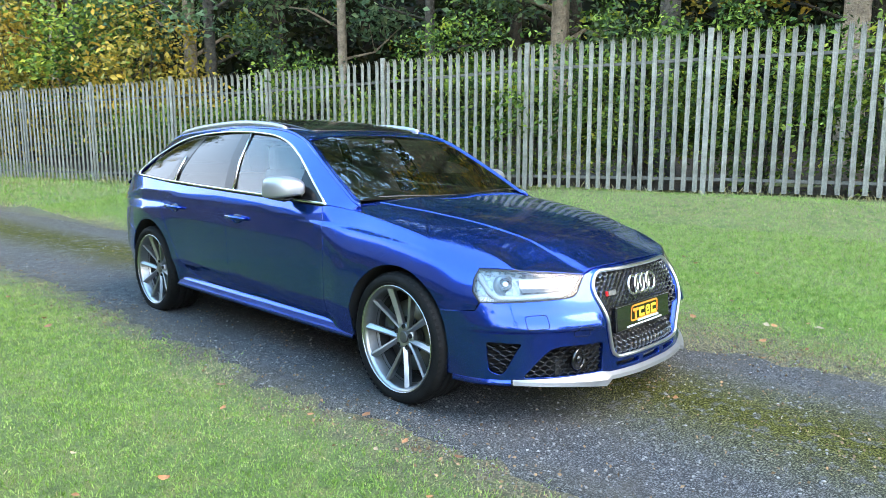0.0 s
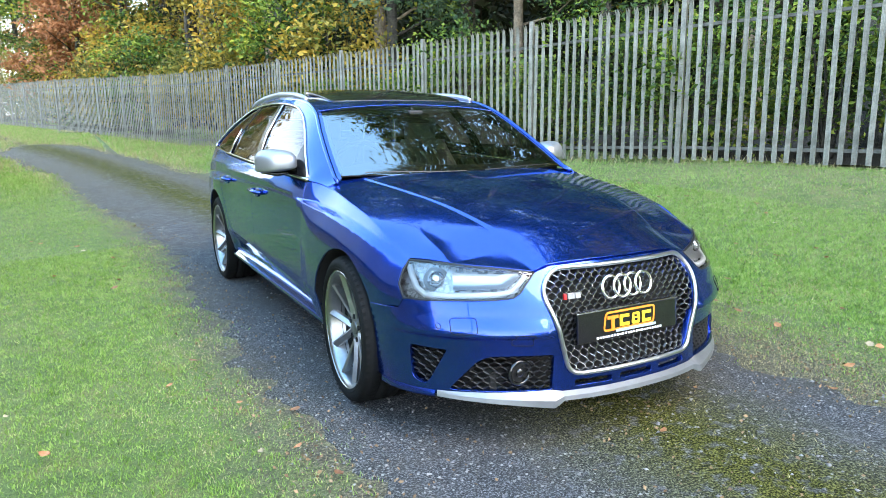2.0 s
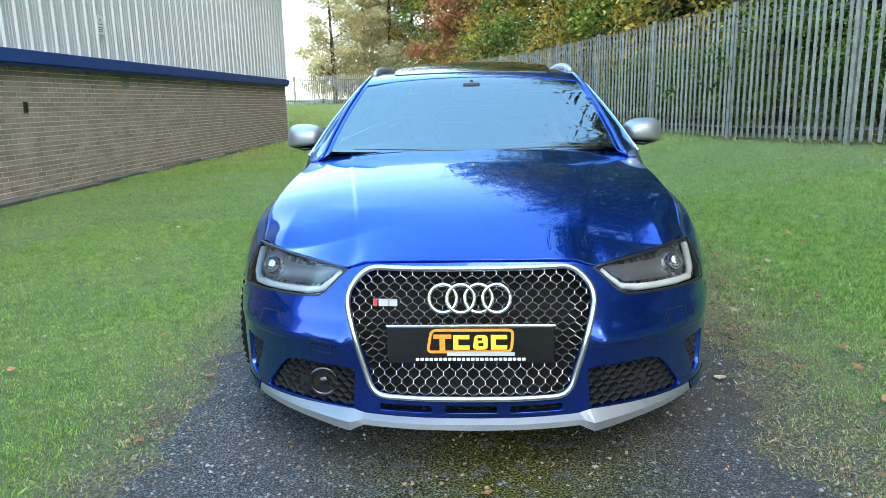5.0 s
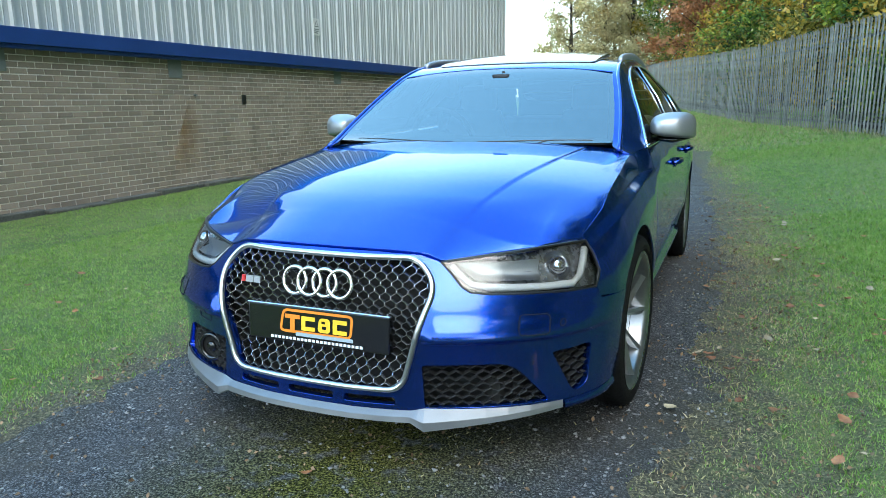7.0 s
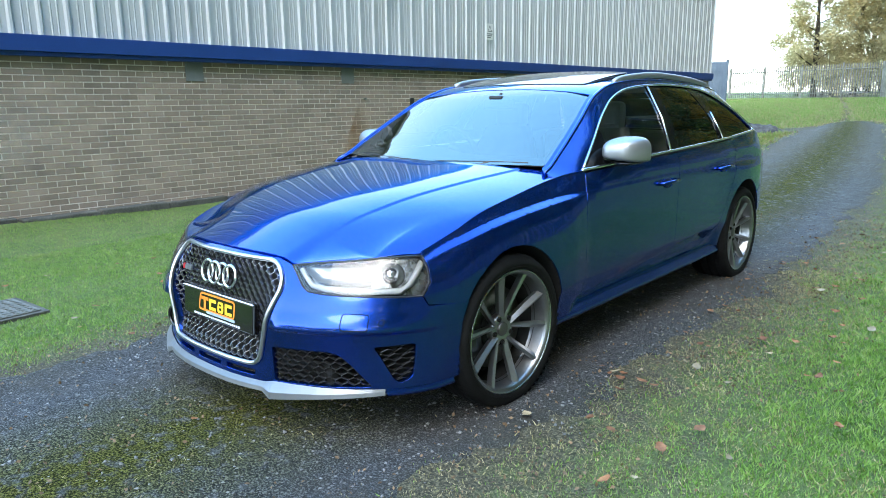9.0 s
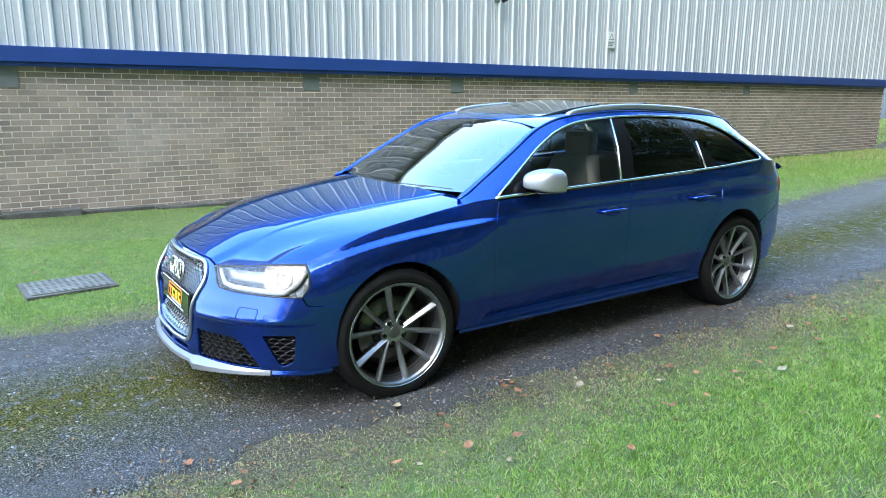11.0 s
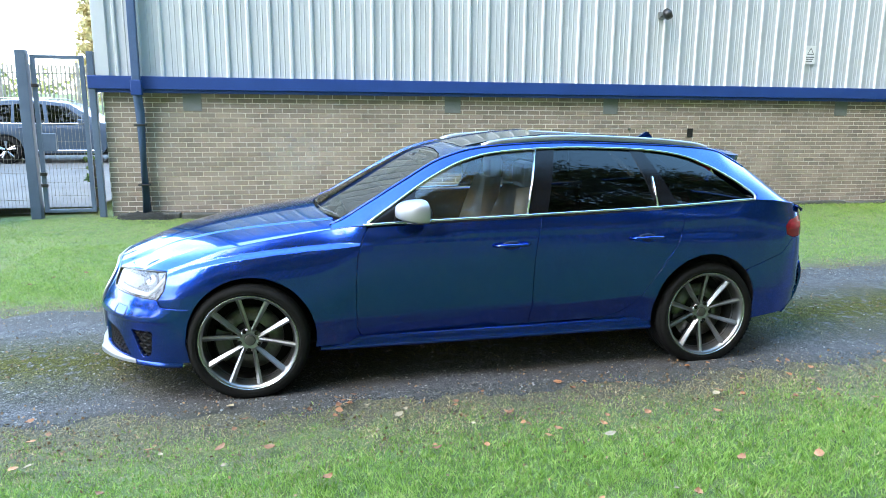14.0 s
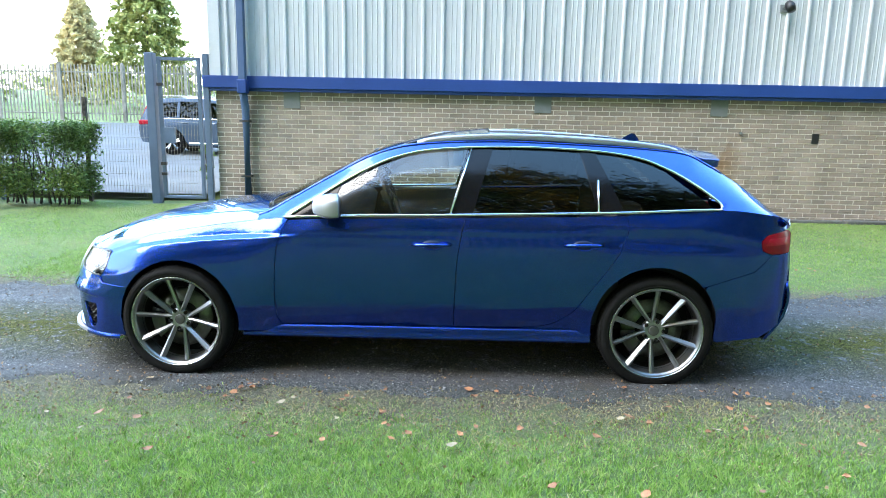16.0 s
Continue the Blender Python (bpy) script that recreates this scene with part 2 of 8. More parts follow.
M_CLAD = surface("grey_cladding", (0.43, 0.45, 0.46), (0.51, 0.53, 0.54), 0.7, (0.35, 0.5), relief=0.03)
M_TRIM = surface("blue_trim", (0.012, 0.04, 0.17), (0.018, 0.055, 0.22), 1.5, (0.35, 0.5), relief=0.03)
M_GATE = surface("slate_blue_paint", (0.06, 0.09, 0.14), (0.09, 0.13, 0.19), 3.0, (0.4, 0.6), relief=0.05)
M_GALV = surface("galvanised_steel", (0.098, 0.089, 0.067), (0.305, 0.288, 0.240), 5.0, (0.5, 0.7), metal=0.15, relief=0.15, grain=38, random=0.20)
M_GALV_JOINED = surface("galvanised_steel_far", (0.098, 0.089, 0.067), (0.305, 0.288, 0.240), 5.0, (0.5, 0.7), metal=0.15, relief=0.15, grain=38, random=0.20, island=True)
# rail steel darkened to carry the shadow line along the pales
M_RAIL = surface("shade_dark_fence_rail", (0.05, 0.046, 0.036), (0.17, 0.158, 0.13), 5.0, (0.55, 0.75), metal=0.15, relief=0.15, grain=38)
M_SHEET = surface("grey_blue_sheet", (0.09, 0.11, 0.14), (0.16, 0.185, 0.22), 1.5, (0.4, 0.6), relief=0.05)
M_WHITEP = surface("white_plastic", (0.62, 0.62, 0.6), (0.75, 0.75, 0.73), 6.0, (0.4, 0.6), relief=0.02)
M_BLACKP = plain("black_plastic", (0.012, 0.012, 0.013), 0.45)
M_PIPE = surface("slate_blue_pipe", (0.035, 0.070, 0.15), (0.06, 0.105, 0.20), 4.0, (0.45, 0.6), relief=0.05)
M_IRON = surface("weathered_iron", (0.06, 0.062, 0.055), (0.19, 0.19, 0.175), 9.0, (0.7, 0.9), relief=0.4)
M_GREYP = surface("grey_vent_paint", (0.13, 0.14, 0.135), (0.18, 0.19, 0.185), 5.0, (0.5, 0.7), relief=0.1)
M_BARK = surface("pine_bark", (0.09, 0.065, 0.042), (0.36, 0.275, 0.19), 5.0, (0.85, 1.0), relief=1.0, grain=26, distance=0.04)
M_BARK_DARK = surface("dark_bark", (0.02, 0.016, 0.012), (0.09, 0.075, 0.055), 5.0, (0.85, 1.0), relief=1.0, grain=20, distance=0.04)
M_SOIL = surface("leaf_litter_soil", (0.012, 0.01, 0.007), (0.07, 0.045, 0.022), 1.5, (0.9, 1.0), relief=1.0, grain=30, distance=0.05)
M_BLACKMOUND = surface("black_mound", (0.003, 0.0035, 0.003), (0.016, 0.018, 0.013), 8.0, (0.8, 1.0), relief=1.0, grain=40, distance=0.03)
M_RUBBLE = surface("broken_tarmac", (0.03, 0.031, 0.033), (0.17, 0.168, 0.165), 6.0, (0.8, 0.95), relief=1.0, grain=22, distance=0.05)
M_STONE = surface("grit_stones", (0.075, 0.074, 0.073), (0.30, 0.295, 0.285), 3.0, (0.75, 0.95), relief=0.3, random=0.35, island=True)
GREENS = [(0.0, (0.008, 0.018, 0.005)), (0.35, (0.045, 0.095, 0.014)), (0.65, (0.20, 0.28, 0.04)), (0.85, (0.42, 0.42, 0.05)), (1.0, (0.58, 0.46, 0.05))]
BLUEGREENS = [(0.0, (0.03, 0.06, 0.03)), (0.5, (0.09, 0.16, 0.075)), (1.0, (0.25, 0.31, 0.14))]
YELLOWS = [(0.0, (0.05, 0.06, 0.012)), (0.35, (0.23, 0.19, 0.03)), (0.7, (0.52, 0.34, 0.045)), (1.0, (0.55, 0.23, 0.04))]
# pale autumn stops, lightened further to carry the far trees' backlit glow
PALES = [(0.0, (0.34, 0.31, 0.16)), (0.4, (0.55, 0.48, 0.25)), (0.75, (0.66, 0.57, 0.32)), (1.0, (0.70, 0.47, 0.18))]
OLIVES = [(0.0, (0.05, 0.055, 0.015)), (0.4, (0.15, 0.15, 0.035)), (0.8, (0.30, 0.27, 0.06)), (1.0, (0.44, 0.30, 0.06))]
REDS = [(0.0, (0.16, 0.075, 0.028)), (0.5, (0.42, 0.17, 0.07)), (1.0, (0.55, 0.29, 0.12))]
# near-black greens: the deep wood's shade is put into the leaf colour
SHADE_GREENS = [(0.0, (0.006, 0.01, 0.005)), (0.6, (0.02, 0.03, 0.01)), (1.0, (0.05, 0.05, 0.015))]
M_LEAF_GREEN, M_LEAF_BLUE = foliage("green_leaves", GREENS), foliage("blue_green_leaves", BLUEGREENS)
M_LEAF_YELLOW, M_LEAF_RED = foliage("autumn_yellow_leaves", YELLOWS), foliage("autumn_red_leaves", REDS)
M_LEAF_PALE, M_LEAF_OLIVE = foliage("pale_sunlit_leaves", PALES, trans=0.45), foliage("olive_autumn_leaves", OLIVES, trans=0.3)
M_LEAF_CANOPY = foliage("canopy_leaves", [(0.0, (0.015, 0.025, 0.008)), (0.5, (0.05, 0.075, 0.018)), (0.8, (0.12, 0.12, 0.025)), (1.0, (0.24, 0.16, 0.03))], trans=0.15)
M_LEAF_SHADED = foliage("shaded_leaves", SHADE_GREENS)
M_CONIFER = foliage("conifer_needles", [(0.0, (0.07, 0.10, 0.035)), (0.5, (0.24, 0.27, 0.08)), (1.0, (0.52, 0.47, 0.16))])
M_HEDGE = foliage("hedge_leaves", [(0.0, (0.03, 0.06, 0.015)), (0.5, (0.10, 0.17, 0.04)), (1.0, (0.27, 0.34, 0.08))])
M_GRASS = foliage("grass_blades", [(0.0, (0.030, 0.070, 0.008)), (0.22, (0.125, 0.225, 0.028)), (0.5, (0.21, 0.345, 0.070)), (0.78, (0.335, 0.46, 0.115)), (1.0, (0.47, 0.47, 0.19))], 0.5, 0.36, 13.0)
M_STRAW = foliage("dry_grass_blades", [(0.0, (0.13, 0.13, 0.035)), (0.45, (0.33, 0.29, 0.12)), (1.0, (0.60, 0.50, 0.30))], 0.6, 0.2, 1.5)
M_DEADLEAF = surface("fallen_leaf_brown", (0.18, 0.06, 0.02), (0.42, 0.20, 0.08), 20.0, (0.5, 0.7), relief=0.4, grain=150, random=0.4)
M_CRUMB = surface("leaf_crumbs", (0.07, 0.04, 0.018), (0.27, 0.17, 0.085), 20.0, (0.6, 0.8), relief=0.0, random=0.5, island=True)
M_DEADLEAF_PALE = surface("fallen_leaf_pale", (0.25, 0.19, 0.10), (0.42, 0.34, 0.22), 20.0, (0.5, 0.7), relief=0.4, grain=150, random=0.35)

# ---- mesh helpers ----
def mesh_of(name, verts, faces, mat=None, smooth=False):
    me = bpy.data.meshes.new(name)
    me.from_pydata([tuple(v) for v in verts], [], faces)
    if mat:
        me.materials.append(mat)
    if smooth:
        me.polygons.foreach_set("use_smooth", [True] * len(me.polygons))
    me.update()
    return me


def fast_mesh(name, verts, faces, mat, smooth=False):
    """From numpy arrays: verts (n, 3), faces (m, k)."""
    me = bpy.data.meshes.new(name)
    n, (m, k) = len(verts), faces.shape
    me.vertices.add(n)
    me.vertices.foreach_set("co", np.ascontiguousarray(verts, np.float32).ravel())
    me.loops.add(m * k)
    me.loops.foreach_set("vertex_index", np.ascontiguousarray(faces, np.int32).ravel())
    me.polygons.add(m)
    me.polygons.foreach_set("loop_start", np.arange(0, m * k, k, dtype=np.int32))
    if smooth:
        me.polygons.foreach_set("use_smooth", np.ones(m, bool))
    me.materials.append(mat)
    me.update(calc_edges=True)
    me.validate()
    return me


def bm_mesh(name, bm, mat, smooth=False):
    me = bpy.data.meshes.new(name)
    bm.normal_update()
    bm.to_mesh(me)
    bm.free()
    me.materials.append(mat)
    if smooth:
        me.polygons.foreach_set("use_smooth", [True] * len(me.polygons))
    return me


def part(name, data, mat, parent, label=""):
    """One mesh object under a thing or a part. data: a bmesh or a mesh."""
    me = bm_mesh(name, data, mat) if isinstance(data, bmesh.types.BMesh) else data
    ob = new(name, me)
    ob.parent = parent
    return tagged(ob, label)


def smooth_part(name, bm, mat, parent, label=""):
    return part(name, bm_mesh(name, bm, mat, True), mat, parent, label)


def box_bm(x0, x1, y0, y1, z0, z1, bevel=0.0, bm=None):
    bm = bm or bmesh.new()
    vs = [bm.verts.new((x, y, z)) for x in (x0, x1) for y in (y0, y1) for z in (z0, z1)]
    fs = [bm.faces.new([vs[i] for i in f]) for f in ((0, 1, 3, 2), (4, 6, 7, 5), (0, 4, 5, 1), (2, 3, 7, 6), (0, 2, 6, 4), (1, 5, 7, 3))]
    if bevel:
        edges = list({e for f in fs for e in f.edges})
        bmesh.ops.bevel(bm, geom=edges, offset=bevel, segments=2, affect="EDGES", profile=0.5)
    return bm


def sweep(points, radius, sides=8, bm=None, flat=1.0, caps=True, up=(0, 0, 1)):
    """A tube through points; radius: a number or one for each point; flat: ratio of height to width."""
    bm = bm or bmesh.new()
    pts = [Vector(p) for p in points]
    rad = radius if isinstance(radius, (list, tuple)) else [radius] * len(pts)
    rings = []
    for i, p in enumerate(pts):
        d = (pts[min(i + 1, len(pts) - 1)] - pts[max(i - 1, 0)]).normalized()
        s = d.cross(Vector(up))
        s = s.normalized() if s.length > 1e-4 else Vector((1, 0, 0))
        u = s.cross(d).normalized()
        rings.append([bm.verts.new(p + rad[i] * (math.cos(a) * s + flat * math.sin(a) * u)) for a in (2 * math.pi * k / sides for k in range(sides))])
    for a, b in zip(rings, rings[1:]):
        for k in range(sides):
            bm.faces.new((a[k], a[(k + 1) % sides], b[(k + 1) % sides], b[k]))
    if caps:
        bm.faces.new(rings[0][::-1]), bm.faces.new(rings[-1])
    return bm


def curve(knots):
    """Smooth function through (x, value) pairs: monotone cubic."""
    xs, ys = np.array([k[0] for k in knots], float), np.array([k[1] for k in knots], float)
    d = np.diff(ys) / np.diff(xs)
    m = np.zeros(len(xs))
    m[0], m[-1] = d[0], d[-1]
    for i in range(1, len(xs) - 1):
        m[i] = 0 if d[i - 1] * d[i] <= 0 else 2 * d[i - 1] * d[i] / (d[i - 1] + d[i])

    def at(x):
        x = min(max(x, xs[0]), xs[-1])
        i = min(int(np.searchsorted(xs, x, "right")) - 1, len(xs) - 2)
        h = xs[i + 1] - xs[i]
        t = (x - xs[i]) / h
        return float((2 * t**3 - 3 * t * t + 1) * ys[i] + (t**3 - 2 * t * t + t) * h * m[i] + (3 * t * t - 2 * t**3) * ys[i + 1] + (t**3 - t * t) * h * m[i + 1])

    return at


# ---- ground ----
def smax(v):
    return np.where(v > 0.4, v, np.where(v < -0.4, 0, (v + 0.4) ** 2 / 1.6))


def ground_z(x, y):
    """Height of the ground: level track, bank rising to the fence, slight fall to the building, long rise to the far end."""
    x, y = np.asarray(x, float), np.asarray(y, float)
    bank = 0.128 * np.minimum(smax(x - 1.45), 4.6)
    fall = -0.03 * np.clip(-1.6 - x, 0, 5.2) * np.clip((y + 3) / 6, 0, 1)
    beyond = np.clip((y - 21.5) / 7, 0, 1)
    beyond = beyond * beyond * (3 - 2 * beyond)
    left = np.clip((x + 7.5) / 5.5, 0.15, 1)
    left = left + (1 - left) * beyond
    rise = 0.006 * np.clip(y, -6, 8) + 0.031 * np.minimum(smax(y - 8.5), 60) * left
    roll_ = 0.012 * np.sin(1.3 * x + 0.4 * y) * np.clip(np.abs(x) - 1.3, 0, 1) + 0.008 * np.sin(2.1 * y - x) * np.clip(np.abs(x) - 1.3, 0, 1)
    rut = -0.020 * np.exp(-(((np.abs(x - track_mid(y)) - 0.80) / 0.19) ** 2)) * ((y > -14) & (y < 24))
    far = np.clip((np.hypot(x, y - 10) - 120) / 900, 0, 1)
    out = bank + fall + rise + roll_ + rut
    out = np.where(x < -7.2, 0.1 + (out - 0.1) * np.maximum(np.clip((x + 9) / 1.8, 0, 1), beyond), out)
    return out * (1 - far)


def track_mid(y):
    y = np.asarray(y, float)
    return -0.02 - 0.054 * smax(y - 4.0) ** 1.33 * (y > 0)


def track_half(y):
    return (1.22 + 0.05 * np.sin(np.asarray(y) * 0.9) + 0.03 * np.sin(np.asarray(y) * 2.7 + 1)) * np.sqrt(np.clip((24.6 - np.asarray(y, float)) / 4.0, 0.004, 1))


def axis_steps(*spans):
    out = []
    for a, b, s in spans:
        out += list(np.arange(a, b, s))
    return np.array(out + [spans[-1][1]])


gx = axis_steps((-900, -120, 130), (-120, -20, 10), (-20, -8, 1.0), (-8, 8, 0.2), (8, 20, 1.0), (20, 120, 10), (120, 900, 130))
gy = axis_steps((-900, -120, 130), (-120, -20, 10), (-20, -5, 1.0), (-5, 12, 0.2), (12, 40, 1.0), (40, 120, 8), (120, 900, 130))
GX, GY = np.meshgrid(gx, gy, indexing="ij")
GZ = ground_z(GX, GY)
inside = np.abs(GX - track_mid(GY)) < track_half(GY) - 0.3
GZ = np.where(inside & (GY > -14) & (GY < 24), GZ - 0.05, GZ)
idx = np.arange(GX.size).reshape(GX.shape)
quads = np.stack([idx[:-1, :-1], idx[1:, :-1], idx[1:, 1:], idx[:-1, 1:]], -1).reshape(-1, 4)
ground = new("ground", fast_mesh("ground", np.stack([GX, GY, GZ], -1).reshape(-1, 3), quads, M_LAWN, True))
tagged(ground, "mown lawn sloping up to a fence, damp and leaf-strewn", "lawn", kind="structure")

# track: ragged edges, small bumps
ty = axis_steps((-14, -5, 0.25), (-5, 8, 0.06), (8, 24.5, 0.25))
tu = np.linspace(-1, 1, 49)
TY, TU = np.meshgrid(ty, tu, indexing="ij")
rag = np.array([[noise.noise(Vector((y * 2.3, s * 7.0, 1.0))) * 0.22 + noise.noise(Vector((y * 8.0, s * 3.0, 5.0))) * 0.14 + noise.noise(Vector((y * 21.0, s * 3.0, 9.0))) * 0.05 for s in (-1, 1)] for y in ty])
half = track_half(TY) + np.where(TU < 0, rag[:, :1], rag[:, 1:]) * np.abs(TU) ** 3
TX = track_mid(TY) + TU * half
bumps = np.array([[noise.noise(Vector((x * 3, y * 3, 2))) * 0.010 + noise.noise(Vector((x * 11, y * 11, 4))) * 0.004 for x, y in zip(r, c)] for r, c in zip(TX, TY)])
TZ = ground_z(TX, TY) + 0.006 + bumps * (1 - TU**4) - 0.035 * np.clip(np.abs(TU) - 0.94, 0, 1) / 0.06
idx = np.arange(TX.size).reshape(TX.shape)
quads = np.stack([idx[:-1, :-1], idx[1:, :-1], idx[1:, 1:], idx[:-1, 1:]], -1).reshape(-1, 4)
track = new("road", fast_mesh("road", np.stack([TX, TY, TZ], -1).reshape(-1, 3), quads, M_TRACK, True))
tagged(track, "worn damp tarmac track with grit and a mossy middle strip", "track", kind="structure")

# ---- building ----
WX, WY0, WY1, EAVE = -6.70, -2.45, 21.8, 4.95
BASE, BAND0, BAND1 = -0.35, 1.86, 2.08
shell = bmesh.new()
box_bm(WX - 14, WX - 0.005, WY0 + 0.005, WY1, BASE, BAND1, bm=shell)
wall = tagged(new("wall_east", bm_mesh("wall_east", shell, M_MORTAR)), "buff brick plinth wall with pale mortar joints and stains", "wall", kind="structure")

# ribbed cladding above the band
rib, prof = 0.315, []
y = WY0 - 0.02
while y < WY1 - 0.1:
    for dy, dx in ((0, 0), (0.075, 0), (0.082, 0.006), (0.092, 0.006), (0.099, 0), (0.150, 0), (0.157, 0.006), (0.167, 0.006), (0.174, 0), (0.235, 0), (0.255, 0.034), (0.285, 0.034), (0.305, 0)):
        prof.append((WX + 0.06 + dx, y + dy))
    y += rib
prof.append((WX + 0.06, WY1))
cv = [(px, py, z) for px, py in prof for z in (BAND1 - 0.03, EAVE)]
cf = [(2 * i, 2 * i + 2, 2 * i + 3, 2 * i + 1) for i in range(len(prof) - 1)]
# end face, roof and back of the upper storey
n = len(cv)
cv += [(WX - 14, WY0 - 0.02, BAND1 - 0.03), (WX - 14, WY0 - 0.02, EAVE), (WX - 14, WY1, BAND1 - 0.03), (WX - 14, WY1, EAVE)]
cf += [(0, 1, n + 1, n), (n - 2, n + 2, n + 3, n - 1), (n, n + 1, n + 3, n + 2)]
tagged(new("wall_cladding", mesh_of("wall_cladding", cv, cf, M_CLAD)), "pale grey profiled steel cladding with vertical ribs", "cladding", kind="structure")
rv = [(WX + 0.20, WY0 - 0.15, EAVE), (WX + 0.20, WY1 + 0.15, EAVE), (WX - 7, WY1 + 0.15, EAVE + 0.6), (WX - 7, WY0 - 0.15, EAVE + 0.6), (WX - 14.2, WY1 + 0.15, EAVE), (WX - 14.2, WY0 - 0.15, EAVE)]
rv += [(x, y_, z + 0.1) for x, y_, z in rv]
rf = [(0, 1, 2, 3), (3, 2, 4, 5), (6, 9, 8, 7), (9, 11, 10, 8), (0, 6, 7, 1), (4, 10, 11, 5), (0, 3, 9, 6), (3, 5, 11, 9), (1, 7, 8, 2), (2, 8, 10, 4)]
tagged(new("roof", mesh_of("roof", rv, rf, M_CLAD)), "low-pitched grey metal roof of the building", "roof", kind="structure")

band = box_bm(WX - 0.02, WX + 0.14, WY0 - 0.16, WY1 + 0.03, BAND0 + 0.03, BAND1, 0.006)
box_bm(WX - 0.05, WX + 0.11, WY0 - 0.10, WY1, BAND0 - 0.02, BAND0 + 0.028, 0.004, bm=band)
box_bm(WX - 14, WX - 0.02, WY0 - 0.16, WY0 + 0.02, BAND0 + 0.03, BAND1, 0.006, bm=band)
tagged(new("trim", bm_mesh("trim", band, M_TRIM)), "blue painted drip band between brick and cladding", "trim", kind="structure")
corner = box_bm(WX - 0.15, WX + 0.105, WY0 - 0.05, WY0 + 0.14, BAND1 + 0.002, EAVE, 0.008)
tagged(new("trim_corner", bm_mesh("trim_corner", corner, M_CLAD)), "pale grey corner flashing of the cladding", "flashing", kind="structure")
foot = bmesh.new()
for k in range(26):
    y0 = WY0 + 0.1 + k * 0.93
    zz = float(ground_z(WX + 0.3, y0))
    box_bm(WX - 0.005, WX + 0.17 + 0.05 * math.sin(k * 2.3), y0, y0 + 0.9, -0.5, zz + 0.05 + 0.02 * math.sin(k * 1.7), 0.014, bm=foot)
tagged(new("pavement", bm_mesh("pavement", foot, M_CONCRETE)), "mossy concrete strip at the foot of the brick wall", "footing", kind="structure")


def downpipe():
    e = new("downpipe")
    part("pipe", box_bm(-0.055, 0.055, -0.055, 0.055, 1.95, 6.1, 0.008), M_PIPE, e)
    part("shoe", box_bm(-0.075, 0.075, -0.075, 0.075, 1.80, 2.02, 0.012), M_TRIM, e)
    low = sweep([(0, 0, 1.85), (-0.04, 0, 1.7), (-0.10, 0, 1.55), (-0.10, 0, 0.0)], 0.066, 10)
    smooth_part("lower_pipe", low, M_PIPE, e)
    for z in (0.45, 1.35):
        part("bracket", box_bm(-0.17, -0.03, -0.09, 0.072, z, z + 0.03, 0.004), M_BLACKP, e)
    return tagged(e, "square blue downpipe down cladding and brick wall", "downpipe")


downpipe().matrix_world = pose(WX + 0.20, -1.93, 0.0)

# black lumpy mound round the pipe's foot
mv, mf = [], []
for i in range(15):
    for j in range(9):
        u, w = i / 7 - 1, j / 4 - 1
        h = max(0, 1 - u * u - w * w) ** 0.6
        x, y = WX + 0.20 + 0.22 * w, -1.93 + 0.46 * u
        mv.append((x, y, float(ground_z(x, y)) - 0.03 + 0.12 * h + 0.05 * noise.noise(Vector((x * 9, y * 9, 0))) * (h > 0)))
mf = [(i * 9 + j, i * 9 + j + 1, (i + 1) * 9 + j + 1, (i + 1) * 9 + j) for i in range(14) for j in range(8)]
tagged(new("pipe_foot_mound", mesh_of("pipe_foot_mound", mv, mf, M_BLACKMOUND, True)), "black lumpy mound round the pipe's foot", "moss")


def vent_plate():
    e = new("vent_plate")
    part("plate", box_bm(-0.004, 0.012, -0.135, 0.135, -0.135, 0.135, 0.004), M_GREYP, e)
    for a in (-1, 1):
        for c in (-1, 1):
            part("screw", box_bm(0.012, 0.016, a * 0.11 - 0.006, a * 0.11 + 0.006, c * 0.11 - 0.006, c * 0.11 + 0.006, 0.001), M_GALV, e)
    return tagged(e, "square grey-painted vent cover plate on the brick wall", "vent cover", "vent covers on the wall")


v = vent_plate()
v.matrix_world = pose(WX, -1.19, 1.715)
for y in (2.90, 5.72, 10.4, 14.6):
    copy_thing(v, pose(WX, y, 1.715))

# flat black block imitates the shade inside the gap of a half brick
hole = tagged(new("wall_hole_shade", bm_mesh("wall_hole_shade", box_bm(-0.004, 0.006, -0.055, 0.055, -0.08, 0.08, 0.002), M_BLACKP)), "black block imitating the shade where a half brick is missing", "wall hole", kind="structure")
hole.matrix_world = pose(WX, 7.29, 1.255)


def wall_lamp():
    e = new("wall_lamp")
    smooth_part("bracket", sweep([(0, 0, 0), (0.12, 0, 0.02), (0.16, 0, 0)], 0.02, 8), M_GREYP, e)
    smooth_part("head", sweep([(0.13, 0, 0.07), (0.17, 0.02, 0.02), (0.21, 0.04, -0.06)], [0.05, 0.075, 0.06], 14), M_BLACKP, e, "round black lamp head")
    part("back_plate", box_bm(0, 0.02, -0.06, 0.06, -0.06, 0.06, 0.004), M_GREYP, e)
    return tagged(e, "small black security lamp on the grey cladding", "wall lamp")


wall_lamp().matrix_world = pose(WX + 0.065, 6.54, 3.235)


